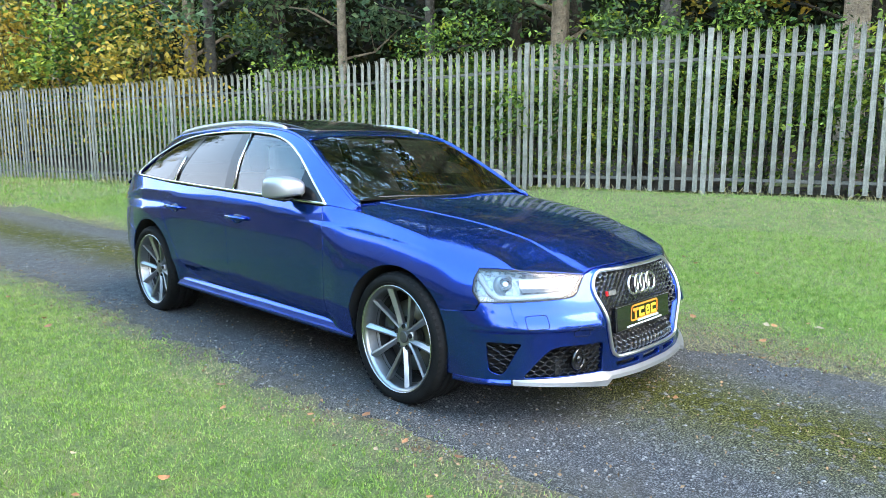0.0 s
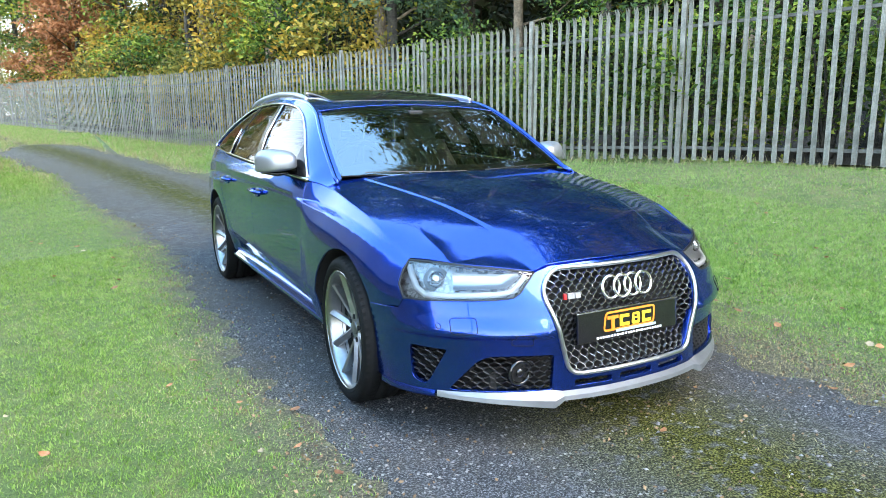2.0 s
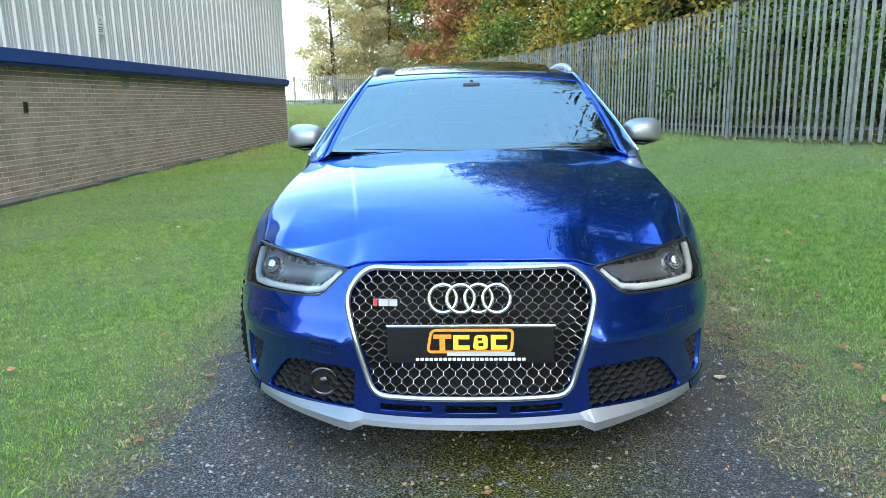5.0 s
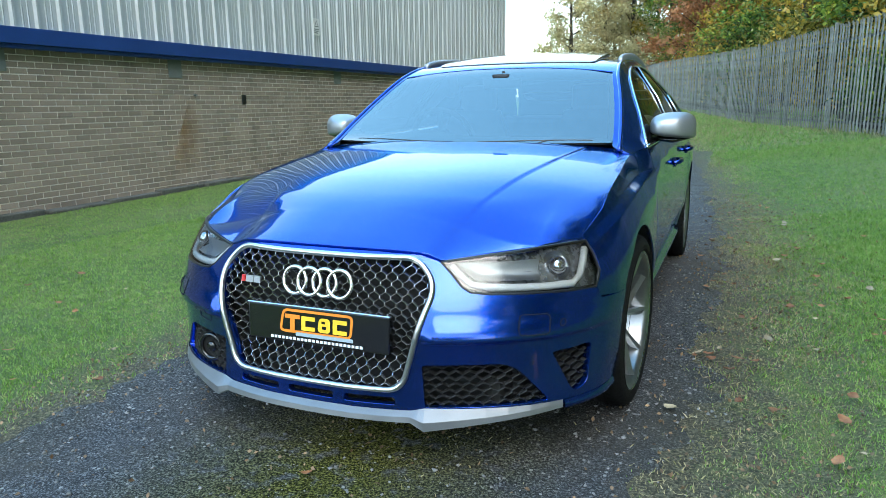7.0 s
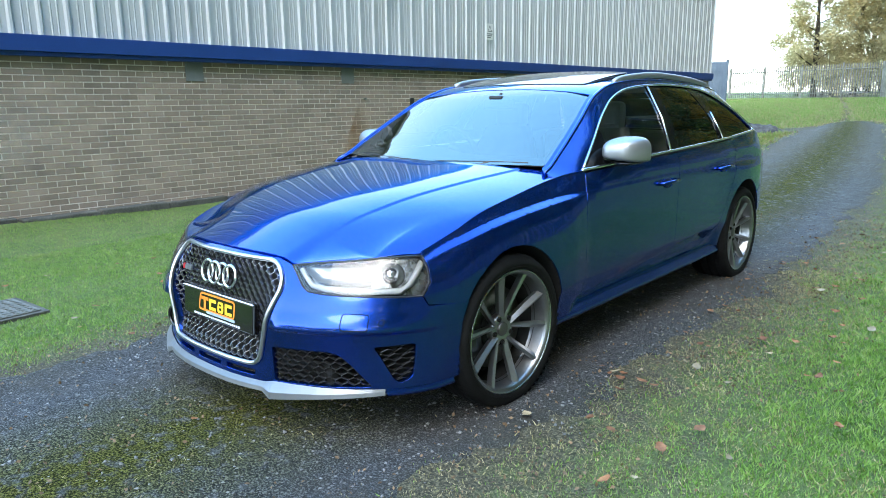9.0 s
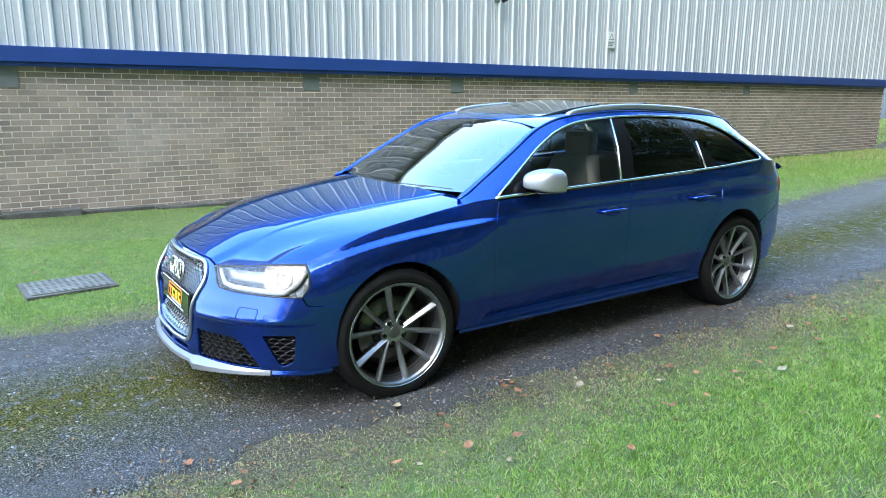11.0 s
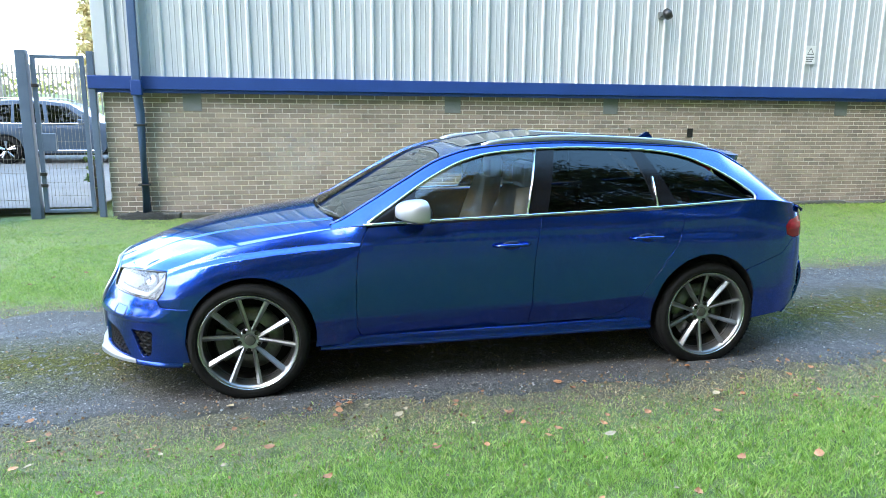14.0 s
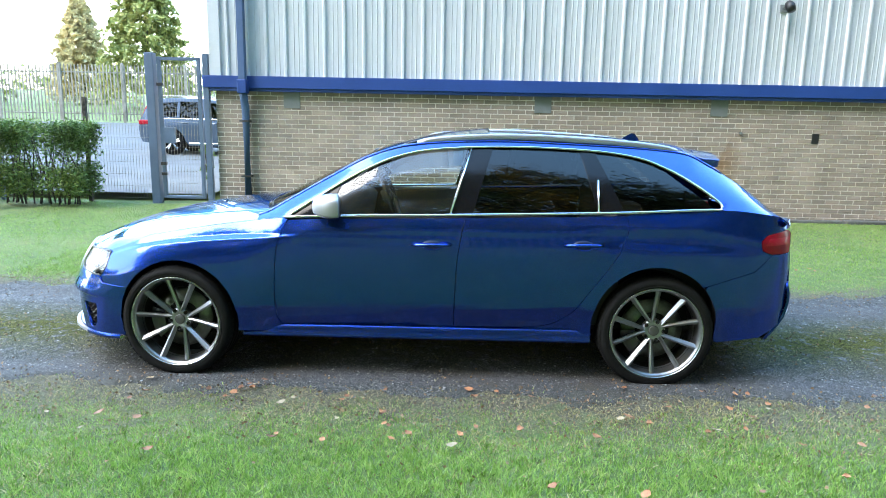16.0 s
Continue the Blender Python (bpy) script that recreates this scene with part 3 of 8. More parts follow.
def warning_sign():
    e = new("warning_sign")
    part("board", box_bm(0, 0.004, -0.105, 0.105, -0.16, 0.16, 0.001), M_WHITEP, e)
    tri = mesh_of("symbol", [(0.006, -0.075, 0.0), (0.006, 0.075, 0.0), (0.006, 0, 0.13), (0.006, -0.05, 0.015), (0.006, 0.05, 0.015), (0.006, 0, 0.102)], [(0, 1, 4, 3), (1, 2, 5, 4), (2, 0, 3, 5)], M_GREYP)
    part("symbol", tri, None, e, "grey triangle outline")
    for k, z in enumerate((-0.045, -0.08, -0.115)):
        part("text_bar", box_bm(0.004, 0.006, -0.085, 0.085 - 0.02 * k, z - 0.01, z + 0.01), M_GREYP, e)
    return tagged(e, "small white warning sign fixed to grey cladding", "sign")


warning_sign().matrix_world = pose(WX + 0.095, 9.54, 2.66)

# rusty stain and small fittings on the wall
M_RUST, nt, b = nodes_of("rust_stain")
nt.links.new(ramp(nt, noise_tex(nt, 9, 6), [(0.3, (0.22, 0.11, 0.035)), (0.7, (0.38, 0.22, 0.09))]), b.inputs["Base Color"])
b.inputs["Roughness"].default_value = 0.95
tc = add(nt, "TexCoord")
sp = add(nt, "SeparateXYZ")
nt.links.new(tc.outputs["Generated"], sp.inputs[0])
ed = math_node(nt, "SUBTRACT", 1.0, math_node(nt, "MULTIPLY", math_node(nt, "ABSOLUTE", math_node(nt, "SUBTRACT", sp.outputs["Y"], 0.5)), 2.0))
vz = math_node(nt, "MULTIPLY", math_node(nt, "MULTIPLY", sp.outputs["Z"], math_node(nt, "SUBTRACT", 1.05, sp.outputs["Z"])), 3.2, clamp=True)
al = math_node(nt, "MULTIPLY", math_node(nt, "MULTIPLY", ed, vz), ramp(nt, noise_tex(nt, 5, 5), [(0.3, (0.2, 0.2, 0.2)), (0.65, (1, 1, 1))]), clamp=True)
nt.links.new(math_node(nt, "MULTIPLY", al, 0.85), b.inputs["Alpha"])
rs = mesh_of("stain", [(0, -0.62, 0), (0, 0.06, 0), (0, 0.16, 1.22), (0, -0.02, 1.22)], [(0, 1, 2, 3)], M_RUST)
st = tagged(new("wall_stain", rs), "rusty run-down stain on the brick wall", "stain", kind="structure")
st.matrix_world = pose(WX + 0.006, 6.02, 0.12)
stub = tagged(new("pipe_stub", bm_mesh("pipe_stub", sweep([(0, 0, 0), (0.05, 0, 0)], 0.02, 8), M_GREYP)), "short cut-off grey pipe stub in the brick wall", "pipe stub")
stub.matrix_world = pose(WX, 6.09, 1.325)
M_EFFLO, nt, b = nodes_of("lime_bloom")
nt.links.new(ramp(nt, noise_tex(nt, 7, 6), [(0.3, (0.45, 0.44, 0.41)), (0.7, (0.65, 0.64, 0.61))]), b.inputs["Base Color"])
b.inputs["Roughness"].default_value = 0.95
tc = add(nt, "TexCoord")
gr = add(nt, "TexGradient", gradient_type="SPHERICAL")
mp = add(nt, "Mapping")
mp.inputs["Location"].default_value, mp.inputs["Scale"].default_value = (0, -1.0, -1.0), (1, 2, 2)
nt.links.new(tc.outputs["Generated"], mp.inputs["Vector"])
nt.links.new(mp.outputs["Vector"], gr.inputs["Vector"])
nt.links.new(math_node(nt, "MULTIPLY", gr.outputs["Fac"], ramp(nt, noise_tex(nt, 6, 6), [(0.4, (0, 0, 0)), (0.7, (0.8, 0.8, 0.8))]), clamp=True), b.inputs["Alpha"])
bl = tagged(new("wall_bloom", mesh_of("bloom", [(0, -0.9, 0), (0, 0.9, 0), (0, 0.9, 1.5), (0, -0.9, 1.5)], [(0, 1, 2, 3)], M_EFFLO)), "pale lime bloom on the brick wall", "stain", kind="structure")
bl.matrix_world = pose(WX + 0.006, 0.35, 0.15)

# ---- drain cover in the lawn ----
def drain_cover():
    e = new("drain_cover")
    part("frame", box_bm(-0.25, 0.25, -0.32, 0.32, -0.03, 0.012, 0.004), M_CONCRETE, e)
    plate = box_bm(-0.215, 0.215, -0.285, 0.285, 0.012, 0.02, 0.002)
    for i in range(8):
        for j in range(11):
            x, y_ = -0.185 + i * 0.053, -0.25 + j * 0.05
            box_bm(x - 0.016, x + 0.016, y_ - 0.012, y_ + 0.012, 0.02, 0.025, bm=plate)
    part("plate", plate, M_IRON, e, "grey chequered iron plate")
    return tagged(e, "weathered grey chequered drain cover set in the lawn", "drain cover")


drain_cover().matrix_world = pose(-2.32, -1.15, float(ground_z(-2.32, -1.15)) + 0.008, 0, 0, 4)

# ---- steel sheet gate between the building's end and the far fence ----
def sheet_gate():
    e = new("sheet_gate")
    v_, n_ = [], 52
    for k in range(n_ + 1):
        v_ += [(-0.08 * k, 0.018 * (k % 2), 0.06), (-0.08 * k, 0.018 * (k % 2), 2.32)]
    part("sheet", mesh_of("sheet", v_, [(2 * k, 2 * k + 2, 2 * k + 3, 2 * k + 1) for k in range(n_)], M_SHEET), None, e)
    for x in (0.05, -2.1, -4.2):
        part("post", box_bm(x - 0.05, x + 0.05, -0.03, 0.07, -0.4, 2.42, 0.006), M_SHEET, e)
    for z in (0.3, 2.05):
        part("gate_rail", box_bm(-4.15, 0.0, 0.022, 0.062, z - 0.03, z + 0.03, 0.004), M_SHEET, e)
    return tagged(e, "grey-blue steel sheet gate past the building's end", "gate")


sheet_gate().matrix_world = pose(-9.8, 31.9, float(ground_z(-9.8, 31.9)))

# ---- soil heap at the building's far corner ----
hv, hf = [], []
for i in range(37):
    for j in range(25):
        u, w = i / 18 - 1, j / 12 - 1
        h = max(0, 1 - u * u - w * w) ** 0.7
        x, y = -5.35 + 1.25 * u, 21.5 + 1.0 * w
        hv.append((x, y, float(ground_z(x, y)) - 0.05 + 0.30 * h + (0.20 * noise.noise(Vector((x * 3.1, y * 3.1, 0))) + 0.08 * noise.noise(Vector((x * 8, y * 8, 4)))) * (h > 0)))
hf = [(i * 25 + j, (i + 1) * 25 + j, (i + 1) * 25 + j + 1, i * 25 + j + 1) for i in range(36) for j in range(24)]
tagged(new("spoil_mound", mesh_of("spoil_mound", hv, hf, M_RUBBLE, True)), "low heap of dark broken tarmac and soil on grass", "heap")

# ---- palisade fence ----
FX, FY, FA, BAY = 5.845, 4.321, radians(104.95), 2.711
FD = Vector((math.cos(FA), math.sin(FA), 0))
FOUT = Vector((-FD.y, FD.x, 0))      # towards the track


def fence_at(s):
    return Vector((FX, FY, 0)) + FD * s


def pale_mesh(height, name="pale", mat=None):
    """Rolled W-section pale with a split, three-pointed head."""
    w, d = 0.034, 0.012
    sec = [(-w, 0), (-w * 0.75, d), (-w * 0.25, d * 0.6), (0, d), (w * 0.25, d * 0.6), (w * 0.75, d), (w, 0)]
    tops = [height - 0.05, height - 0.005, height - 0.06, height, height - 0.06, height - 0.005, height - 0.05]
    vs = [(x, -y, 0) for x, y in sec] + [(x, -y, height - 0.11) for x, y in sec] + [(x * 0.9, -y - (0.03 if k in (1, 5) else 0), t) for k, ((x, y), t) in enumerate(zip(sec, tops))]
    fs = [(r * 7 + k, r * 7 + k + 1, r * 7 + k + 8, r * 7 + k + 7) for r in (0, 1) for k in range(6)]
    return mesh_of(name, vs, fs, mat or M_GALV)


PALE = pale_mesh(2.20)
POST = bm_mesh("post", box_bm(-0.037, 0.037, -0.03, 0.03, -0.5, 2.27, 0.006), M_GALV)
RAIL = bm_mesh("rail", box_bm(0, BAY, 0.0, 0.04, -0.022, 0.022, 0.004), M_RAIL)
fence = tagged(new("palisade_fence"), "weathered galvanised steel palisade fence with pointed pales", "fence", kind="structure")
fence.matrix_world = pose(FX, FY, 0, 0, 0, math.degrees(FA))
frng = random.Random(5)
far_v, far_f = [], []
pv = np.array([v.co for v in PALE.vertices])
pf = [tuple(p.vertices) for p in PALE.polygons]
for k in range(-6, 18):
    s = k * BAY
    p = fence_at(s)
    z = float(ground_z(p.x, p.y))
    z1p = fence_at(s + BAY)
    dz = float(ground_z(z1p.x, z1p.y)) - z
    o = new("post", POST)
    o.parent, o.location = fence, (s, 0.036, z + 0.02)
    for h in (0.22, 1.88):
        o = new("rail", RAIL)
        o.parent, o.location, o.rotation_euler = fence, (s, 0.0, z + h), (0, -math.atan2(dz, BAY), 0)
    for j in range(17):
        q = s + 0.11 + j * (BAY - 0.06) / 17
        zz = z + dz * (q - s) / BAY + 0.05 + frng.uniform(-0.012, 0.012)
        if -3 <= k <= 11:
            o = new("pale", PALE)
            o.parent, o.location, o.rotation_euler = fence, (q, -0.002, zz), (frng.uniform(-0.006, 0.006), frng.uniform(-0.009, 0.009), math.pi + frng.uniform(-0.05, 0.05))
            o.location.y = 0.055
        else:
            base = sum(len(a) for a in far_v)
            w = np.stack([-pv[:, 0] + q, 0.055 - pv[:, 1], pv[:, 2] + zz], -1)
            far_v.append(w)
            far_f += [tuple(base + i for i in f) for f in pf]
rest = new("pales", mesh_of("pales", np.concatenate(far_v), far_f, M_GALV_JOINED))
rest.parent = fence
tagged(rest, "distant pales of the palisade fence", kind="stuff")

# far cross fence behind the lawn, seen past the building's end
end = fence_at(45.6)


def far_fence(a, b, height, name, label, pitch=0.16, mat=None):
    e = tagged(new(name), label, "fence", kind="structure")
    a, b = Vector(a), Vector(b)
    d = b - a
    n_, ang = int(d.length / pitch), math.atan2(d.y, d.x)
    vs, fs = [], []
    for i in range(n_):
        p = a + d * (i / n_)
        g = p.z
        for dx in (-0.033, 0.033):
            vs += [(p.x + dx * math.cos(ang), p.y + dx * math.sin(ang), g + 0.05), (p.x + dx * math.cos(ang), p.y + dx * math.sin(ang), g + height - 0.06)]
        vs.append((p.x, p.y, g + height))
        c = 5 * i
        fs += [(c, c + 2, c + 3, c + 1), (c + 1, c + 3, c + 4)]
    pl = new("pales", mesh_of("pales", vs, fs, mat or M_GALV_JOINED))
    pl.parent = e
    tagged(pl, kind="stuff")
    rails = bmesh.new()
    nx, ny = -math.sin(ang) * 0.04, math.cos(ang) * 0.04
    for h in (0.35, height - 0.35):
        sweep([(a.x + nx, a.y + ny, a.z + h), (b.x + nx, b.y + ny, b.z + h)], 0.03, 4, bm=rails)
    part("rails", rails, mat or M_GALV, e)
    for i in range(int(d.length / 2.75) + 1):
        p = a + d.normalized() * 2.75 * i
        part("post", box_bm(p.x - 0.05, p.x + 0.05, p.y - 0.05, p.y + 0.05, p.z - 0.4, p.z + height + 0.05), mat or M_GALV, e)
    return e


far_fence((end.x, end.y, 1.15), (-32, 56, 1.15), 2.2, "cross_fence", "distant palisade fence across the end of the lawn")

# ---- gate, mesh fence, car park beyond ----
GPX = -6.62


def post_bm(x, y, w, h, z0=-0.3):
    return box_bm(x - w / 2, x + w / 2, y - w / 2, y + w / 2, z0, h, 0.006)


gate = tagged(new("mesh_gate"), "slate-blue steel gate with see-through wire mesh, closed", "gate")
part("post", post_bm(GPX, -3.47, 0.14, 2.42), M_GATE, gate)
part("post", post_bm(GPX, -2.56, 0.09, 2.42), M_GATE, gate)
for y in (-3.33, -2.68):
    part("stile", box_bm(GPX - 0.025, GPX + 0.025, y - 0.03, y + 0.03, 0.07, 2.36, 0.004), M_GATE, gate)
for z in (0.09, 2.33):
    part("gate_rail", box_bm(GPX - 0.025, GPX + 0.025, -3.30, -2.71, z - 0.025, z + 0.025, 0.004), M_GATE, gate)
part("lock_box", box_bm(GPX - 0.03, GPX + 0.03, -3.30, -3.12, 0.98, 1.24, 0.006), M_GATE, gate)
for z in (0.45, 0.62, 1.9):
    part("hinge", box_bm(GPX - 0.02, GPX + 0.05, -3.37, -3.28, z, z + 0.05, 0.004), M_BLACKP, gate)


def wire_panel(x, y0, y1, z0, z1):
    bm = bmesh.new()
    t = 0.0017
    y = y0
    while y < y1:
        box_bm(x - t, x + t, y - t, y + t, z0, z1, bm=bm)
        y += 0.05
    z = z0
    while z <= z1:
        box_bm(x - t + 0.006, x + t + 0.006, y0, y1, z - t, z + t, bm=bm)
        z += 0.2
    return bm


part("wire_mesh", wire_panel(GPX, -3.30, -2.71, 0.12, 2.3), M_GALV, gate)
mesh_fence = tagged(new("mesh_fence"), "galvanised wire mesh fence panels beside the gate", "fence", kind="structure")
for y0 in (-6.1, -8.7):
    part("wire_mesh", wire_panel(GPX, y0, y0 + 2.55, 0.06, 2.05), M_GALV, mesh_fence)
part("post", post_bm(GPX + 0.02, -4.6, 0.06, 1.7), M_BARK_DARK, mesh_fence)
for y in (-6.12, -8.75):
    part("post", post_bm(GPX, y, 0.06, 2.1), M_GATE, mesh_fence)
pole = tagged(new("lamp_post"), "tall pale lamp post on a slate-blue base", "lamp post")
part("base", sweep([(0, 0, -0.3), (0, 0, 1.35), (0, 0, 1.42)], [0.095, 0.095, 0.07], 12), M_GATE, pole)
smooth_part("shaft", sweep([(0, 0, 1.42), (0, 0, 6.2)], [0.06, 0.045], 12), M_GALV, pole)
part("head", box_bm(-0.1, 0.5, -0.09, 0.09, 6.2, 6.3, 0.02), M_GALV, pole)
pole.matrix_world = pose(-5.55, -5.62, 0.0)

PARK = [(-6.9, 0.11), (-10, 0.15), (-13, 0.17), (-17, 0.22), (-21, 0.5), (-25.2, 0.88)]
pv_ = [(x, y_, z) for x, z in PARK for y_ in (-45, -2.7 if x > -20.5 else 14)]
pf_ = [(2 * i, 2 * i + 1, 2 * i + 3, 2 * i + 2) for i in range(len(PARK) - 1)]
tagged(new("car_park", mesh_of("car_park", pv_, pf_, M_ASPHALT)), "grey asphalt car park beyond the gate", "car park", kind="structure")
far_fence((-25.5, -38, 0.9), (-25.5, 12, 0.9), 2.45, "boundary_fence", "grey palisade fence along the far side of the car park", 0.155)
verge = mesh_of("verge", [(-90, -90, 3.6), (-25.2, -60, 0.86), (-25.2, 40, 0.86), (-90, 60, 3.6)], [(0, 1, 2, 3)], M_LAWN)
tagged(new("verge", verge), "rising grass verge behind the boundary fence", "grass", kind="structure")

# ---- car materials ----
M_PAINT, nt, b = nodes_of("blue_pearl_paint")
flake = add(nt, "TexVoronoi", Scale=900.0)
tc = add(nt, "TexCoord")
nt.links.new(tc.outputs["Object"], flake.inputs["Vector"])
nt.links.new(ramp(nt, flake.outputs["Color"], [(0.0, (0.005, 0.022, 0.205)), (1.0, (0.010, 0.069, 0.455))]), b.inputs["Base Color"])
b.inputs["Metallic"].default_value, b.inputs["Roughness"].default_value = 0.92, 0.20
b.inputs["Coat Weight"].default_value, b.inputs["Coat Roughness"].default_value, b.inputs["Coat IOR"].default_value = 1.0, 0.008, 1.46
b.inputs["Specular Tint"].default_value = (0.24, 0.66, 1.0, 1)
M_ALU = surface("matt_aluminium", (0.33, 0.34, 0.355), (0.38, 0.39, 0.405), 8.0, (0.36, 0.44), metal=0.75, relief=0.02, grain=300)
M_BLADE = surface("satin_aluminium_blade", (0.20, 0.207, 0.22), (0.25, 0.257, 0.27), 8.0, (0.42, 0.5), metal=0.75, relief=0.02, grain=300)
M_CHROME = plain("bright_trim", (0.72, 0.73, 0.75), 0.12, 1.0)
M_SATIN = plain("satin_chrome_frame", (0.62, 0.63, 0.65), 0.28, 1.0)
M_GLOSSBLK = plain("gloss_black", (0.006, 0.006, 0.007), 0.12, 0.0, Coat_Weight=0.6)
M_CUP = plain("handle_cup_shade", (0.001, 0.006, 0.035), 0.4, 0.2)
M_PILLAR = plain("black_pillar_vinyl", (0.005, 0.005, 0.006), 0.14, 0.0, Specular_IOR_Level=0.22)
M_HONEY = plain("grille_gloss_anthracite", (0.50, 0.50, 0.51), 0.22, 0.95)
M_HONEYBLK = plain("grille_black", (0.035, 0.035, 0.037), 0.25, 0.3)
# near black for dark parts and for sheets that imitate shade in openings
M_VOID = plain("black_parts_and_cavity_shade", (0.004, 0.004, 0.004), 0.9)
M_TYRE = surface("tyre_rubber", (0.004, 0.004, 0.004), (0.011, 0.011, 0.011), 14.0, (0.7, 0.9), relief=0.3, grain=150, Specular_IOR_Level=0.18)
M_RIM = surface("titanium_alloy", (0.29, 0.30, 0.32), (0.38, 0.39, 0.41), 12.0, (0.30, 0.40), metal=0.92, relief=0.02, grain=200)
M_BARREL = surface("rim_barrel_grey", (0.24, 0.245, 0.255), (0.32, 0.325, 0.335), 12.0, (0.26, 0.36), metal=0.95, relief=0.02)
M_INNER = surface("dark_inner_rim", (0.018, 0.018, 0.018), (0.045, 0.045, 0.044), 14.0, (0.6, 0.8), metal=0.3, relief=0.05)
M_CAP = plain("centre_cap_grey", (0.10, 0.10, 0.10), 0.35, 0.5)
M_RIMCUT = plain("machined_alloy", (0.40, 0.425, 0.45), 0.25, 1.0)
M_DISC = surface("brake_disc_steel", (0.13, 0.135, 0.115), (0.20, 0.205, 0.18), 30.0, (0.3, 0.45), metal=1.0, relief=0.1)
M_CALIPER = plain("black_caliper", (0.015, 0.015, 0.016), 0.3, 0.0, Coat_Weight=0.5)
M_GLASS, M_TINT, M_SCREEN = glass("clear_glass", (0.80, 0.86, 0.84), ior=1.78, floor_=0.0), glass("privacy_glass", (0.045, 0.05, 0.05), ior=1.5, floor_=0.0), glass("windscreen_glass", (0.40, 0.46, 0.46), ior=2.9)
M_LENS = glass("lamp_lens", (0.93, 0.95, 0.96))
M_LAMPIN = plain("lamp_inner_chrome", (0.42, 0.43, 0.45), 0.32, 0.9)
M_LAMPSILVER = surface("lamp_housing_silver", (0.17, 0.172, 0.18), (0.36, 0.365, 0.37), 30.0, (0.2, 0.35), metal=0.7, relief=0.0)
M_LAMPDARK = plain("lamp_inner_dark", (0.02, 0.02, 0.022), 0.3, 0.4)
M_LED = plain("lamp_led_strip", (0.58, 0.59, 0.60), 0.28)
M_TAIL = plain("red_tail_lamp", (0.24, 0.002, 0.010), 0.25, 0.0, Specular_IOR_Level=0.25)
M_TAILIN = plain("tail_lamp_bright_red", (0.34, 0.004, 0.016), 0.25, 0.0, Specular_IOR_Level=0.25)
M_LEATHER = surface("pale_grey_leather", (0.24, 0.255, 0.27), (0.32, 0.335, 0.35), 10.0, (0.45, 0.6), relief=0.3, grain=220, distance=0.001)
M_CABIN = surface("black_cabin_trim", (0.010, 0.010, 0.011), (0.018, 0.018, 0.019), 10.0, (0.5, 0.7), relief=0.2, grain=250, distance=0.001)
M_BADGE_RED = plain("badge_red", (0.5, 0.012, 0.015), 0.3)
M_YELLOW = plain("plate_yellow", (0.85, 0.52, 0.03), 0.4)
M_ORANGE = plain("plate_orange", (0.80, 0.24, 0.02), 0.4)
M_PRINT = plain("plate_white_print", (0.75, 0.75, 0.75), 0.5)
M_PRINTGREY = plain("plate_grey_print", (0.32, 0.38, 0.42), 0.5)

# ---- car surfaces: y runs back from the front axle, x to the car's left, z up from the ground ----
W = curve([(-0.56, 0.79), (-0.52, 0.818), (-0.43, 0.860), (-0.34, 0.886), (-0.15, 0.902), (0.3, 0.905), (1.0, 0.906), (1.65, 0.908), (2.3, 0.908), (2.8, 0.905), (3.15, 0.886), (3.35, 0.852), (3.48, 0.806), (3.57, 0.750), (3.64, 0.67), (3.70, 0.56)])
TOPX = curve([(-0.56, 0.70), (-0.43, 0.782), (-0.34, 0.796), (-0.2, 0.810), (0.1, 0.810), (0.4, 0.800), (0.53, 0.812), (0.66, 0.848), (1.0, 0.862), (1.7, 0.866), (2.4, 0.858), (3.0, 0.835), (3.3, 0.80), (3.45, 0.755), (3.57, 0.69), (3.66, 0.60), (3.75, 0.50)])
TOPZ = curve([(-0.56, 0.668), (-0.43, 0.704), (-0.13, 0.806), (0.18, 0.862), (0.47, 0.902), (0.58, 0.917), (0.66, 0.924), (1.0, 0.938), (1.69, 0.956), (2.6, 0.982), (3.17, 1.004), (3.5, 0.965), (3.75, 0.90)])
FLANK = curve([(0.0, 0.955), (0.10, 0.972), (0.17, 0.985), (0.22, 0.998), (0.45, 1.0), (0.70, 0.999), (0.80, 0.997), (1.0, 0.99)])


def smooth(a, b, v):
    t = min(max((v - a) / (b - a), 0.0), 1.0)
    return t * t * (3 - 2 * t)


ARCH_F, ARCH_R, RAD_F, RAD_R = (0.012, 0.318), (2.795, 0.325), 0.352, 0.360


SHELF = curve([(-0.45, 0.668), (-0.3, 0.722), (-0.15, 0.757), (0.0, 0.780), (0.2, 0.800), (0.45, 0.818), (0.75, 0.832), (1.5, 0.835), (2.1, 0.825), (2.5, 0.812), (2.8, 0.802), (3.1, 0.792), (3.4, 0.778)])
BLISTER = curve([(-0.5, 0.006), (-0.42, 0.010), (-0.3, 0.018), (-0.12, 0.030), (0.05, 0.036), (0.28, 0.036), (0.46, 0.030), (0.56, 0.018), (0.64, 0.008), (0.95, 0.003), (1.6, 0.002), (2.2, 0.003), (2.42, 0.010), (2.62, 0.027), (2.8, 0.033), (3.05, 0.027), (3.3, 0.008), (3.5, 0.0)])


def flare(y, z):
    """Blistered wheel arches: stands out below a crisp ledge that follows the wing and fades along the doors."""
    zs = SHELF(y)
    soft = 0.022 * smooth(1.9, 2.5, y)
    return BLISTER(y) * ((1 - smooth(zs - 0.015 - soft, zs + 0.009 + soft, z)) * (0.80 + 0.20 * smooth(zs, 0.55, z)) - 0.22)


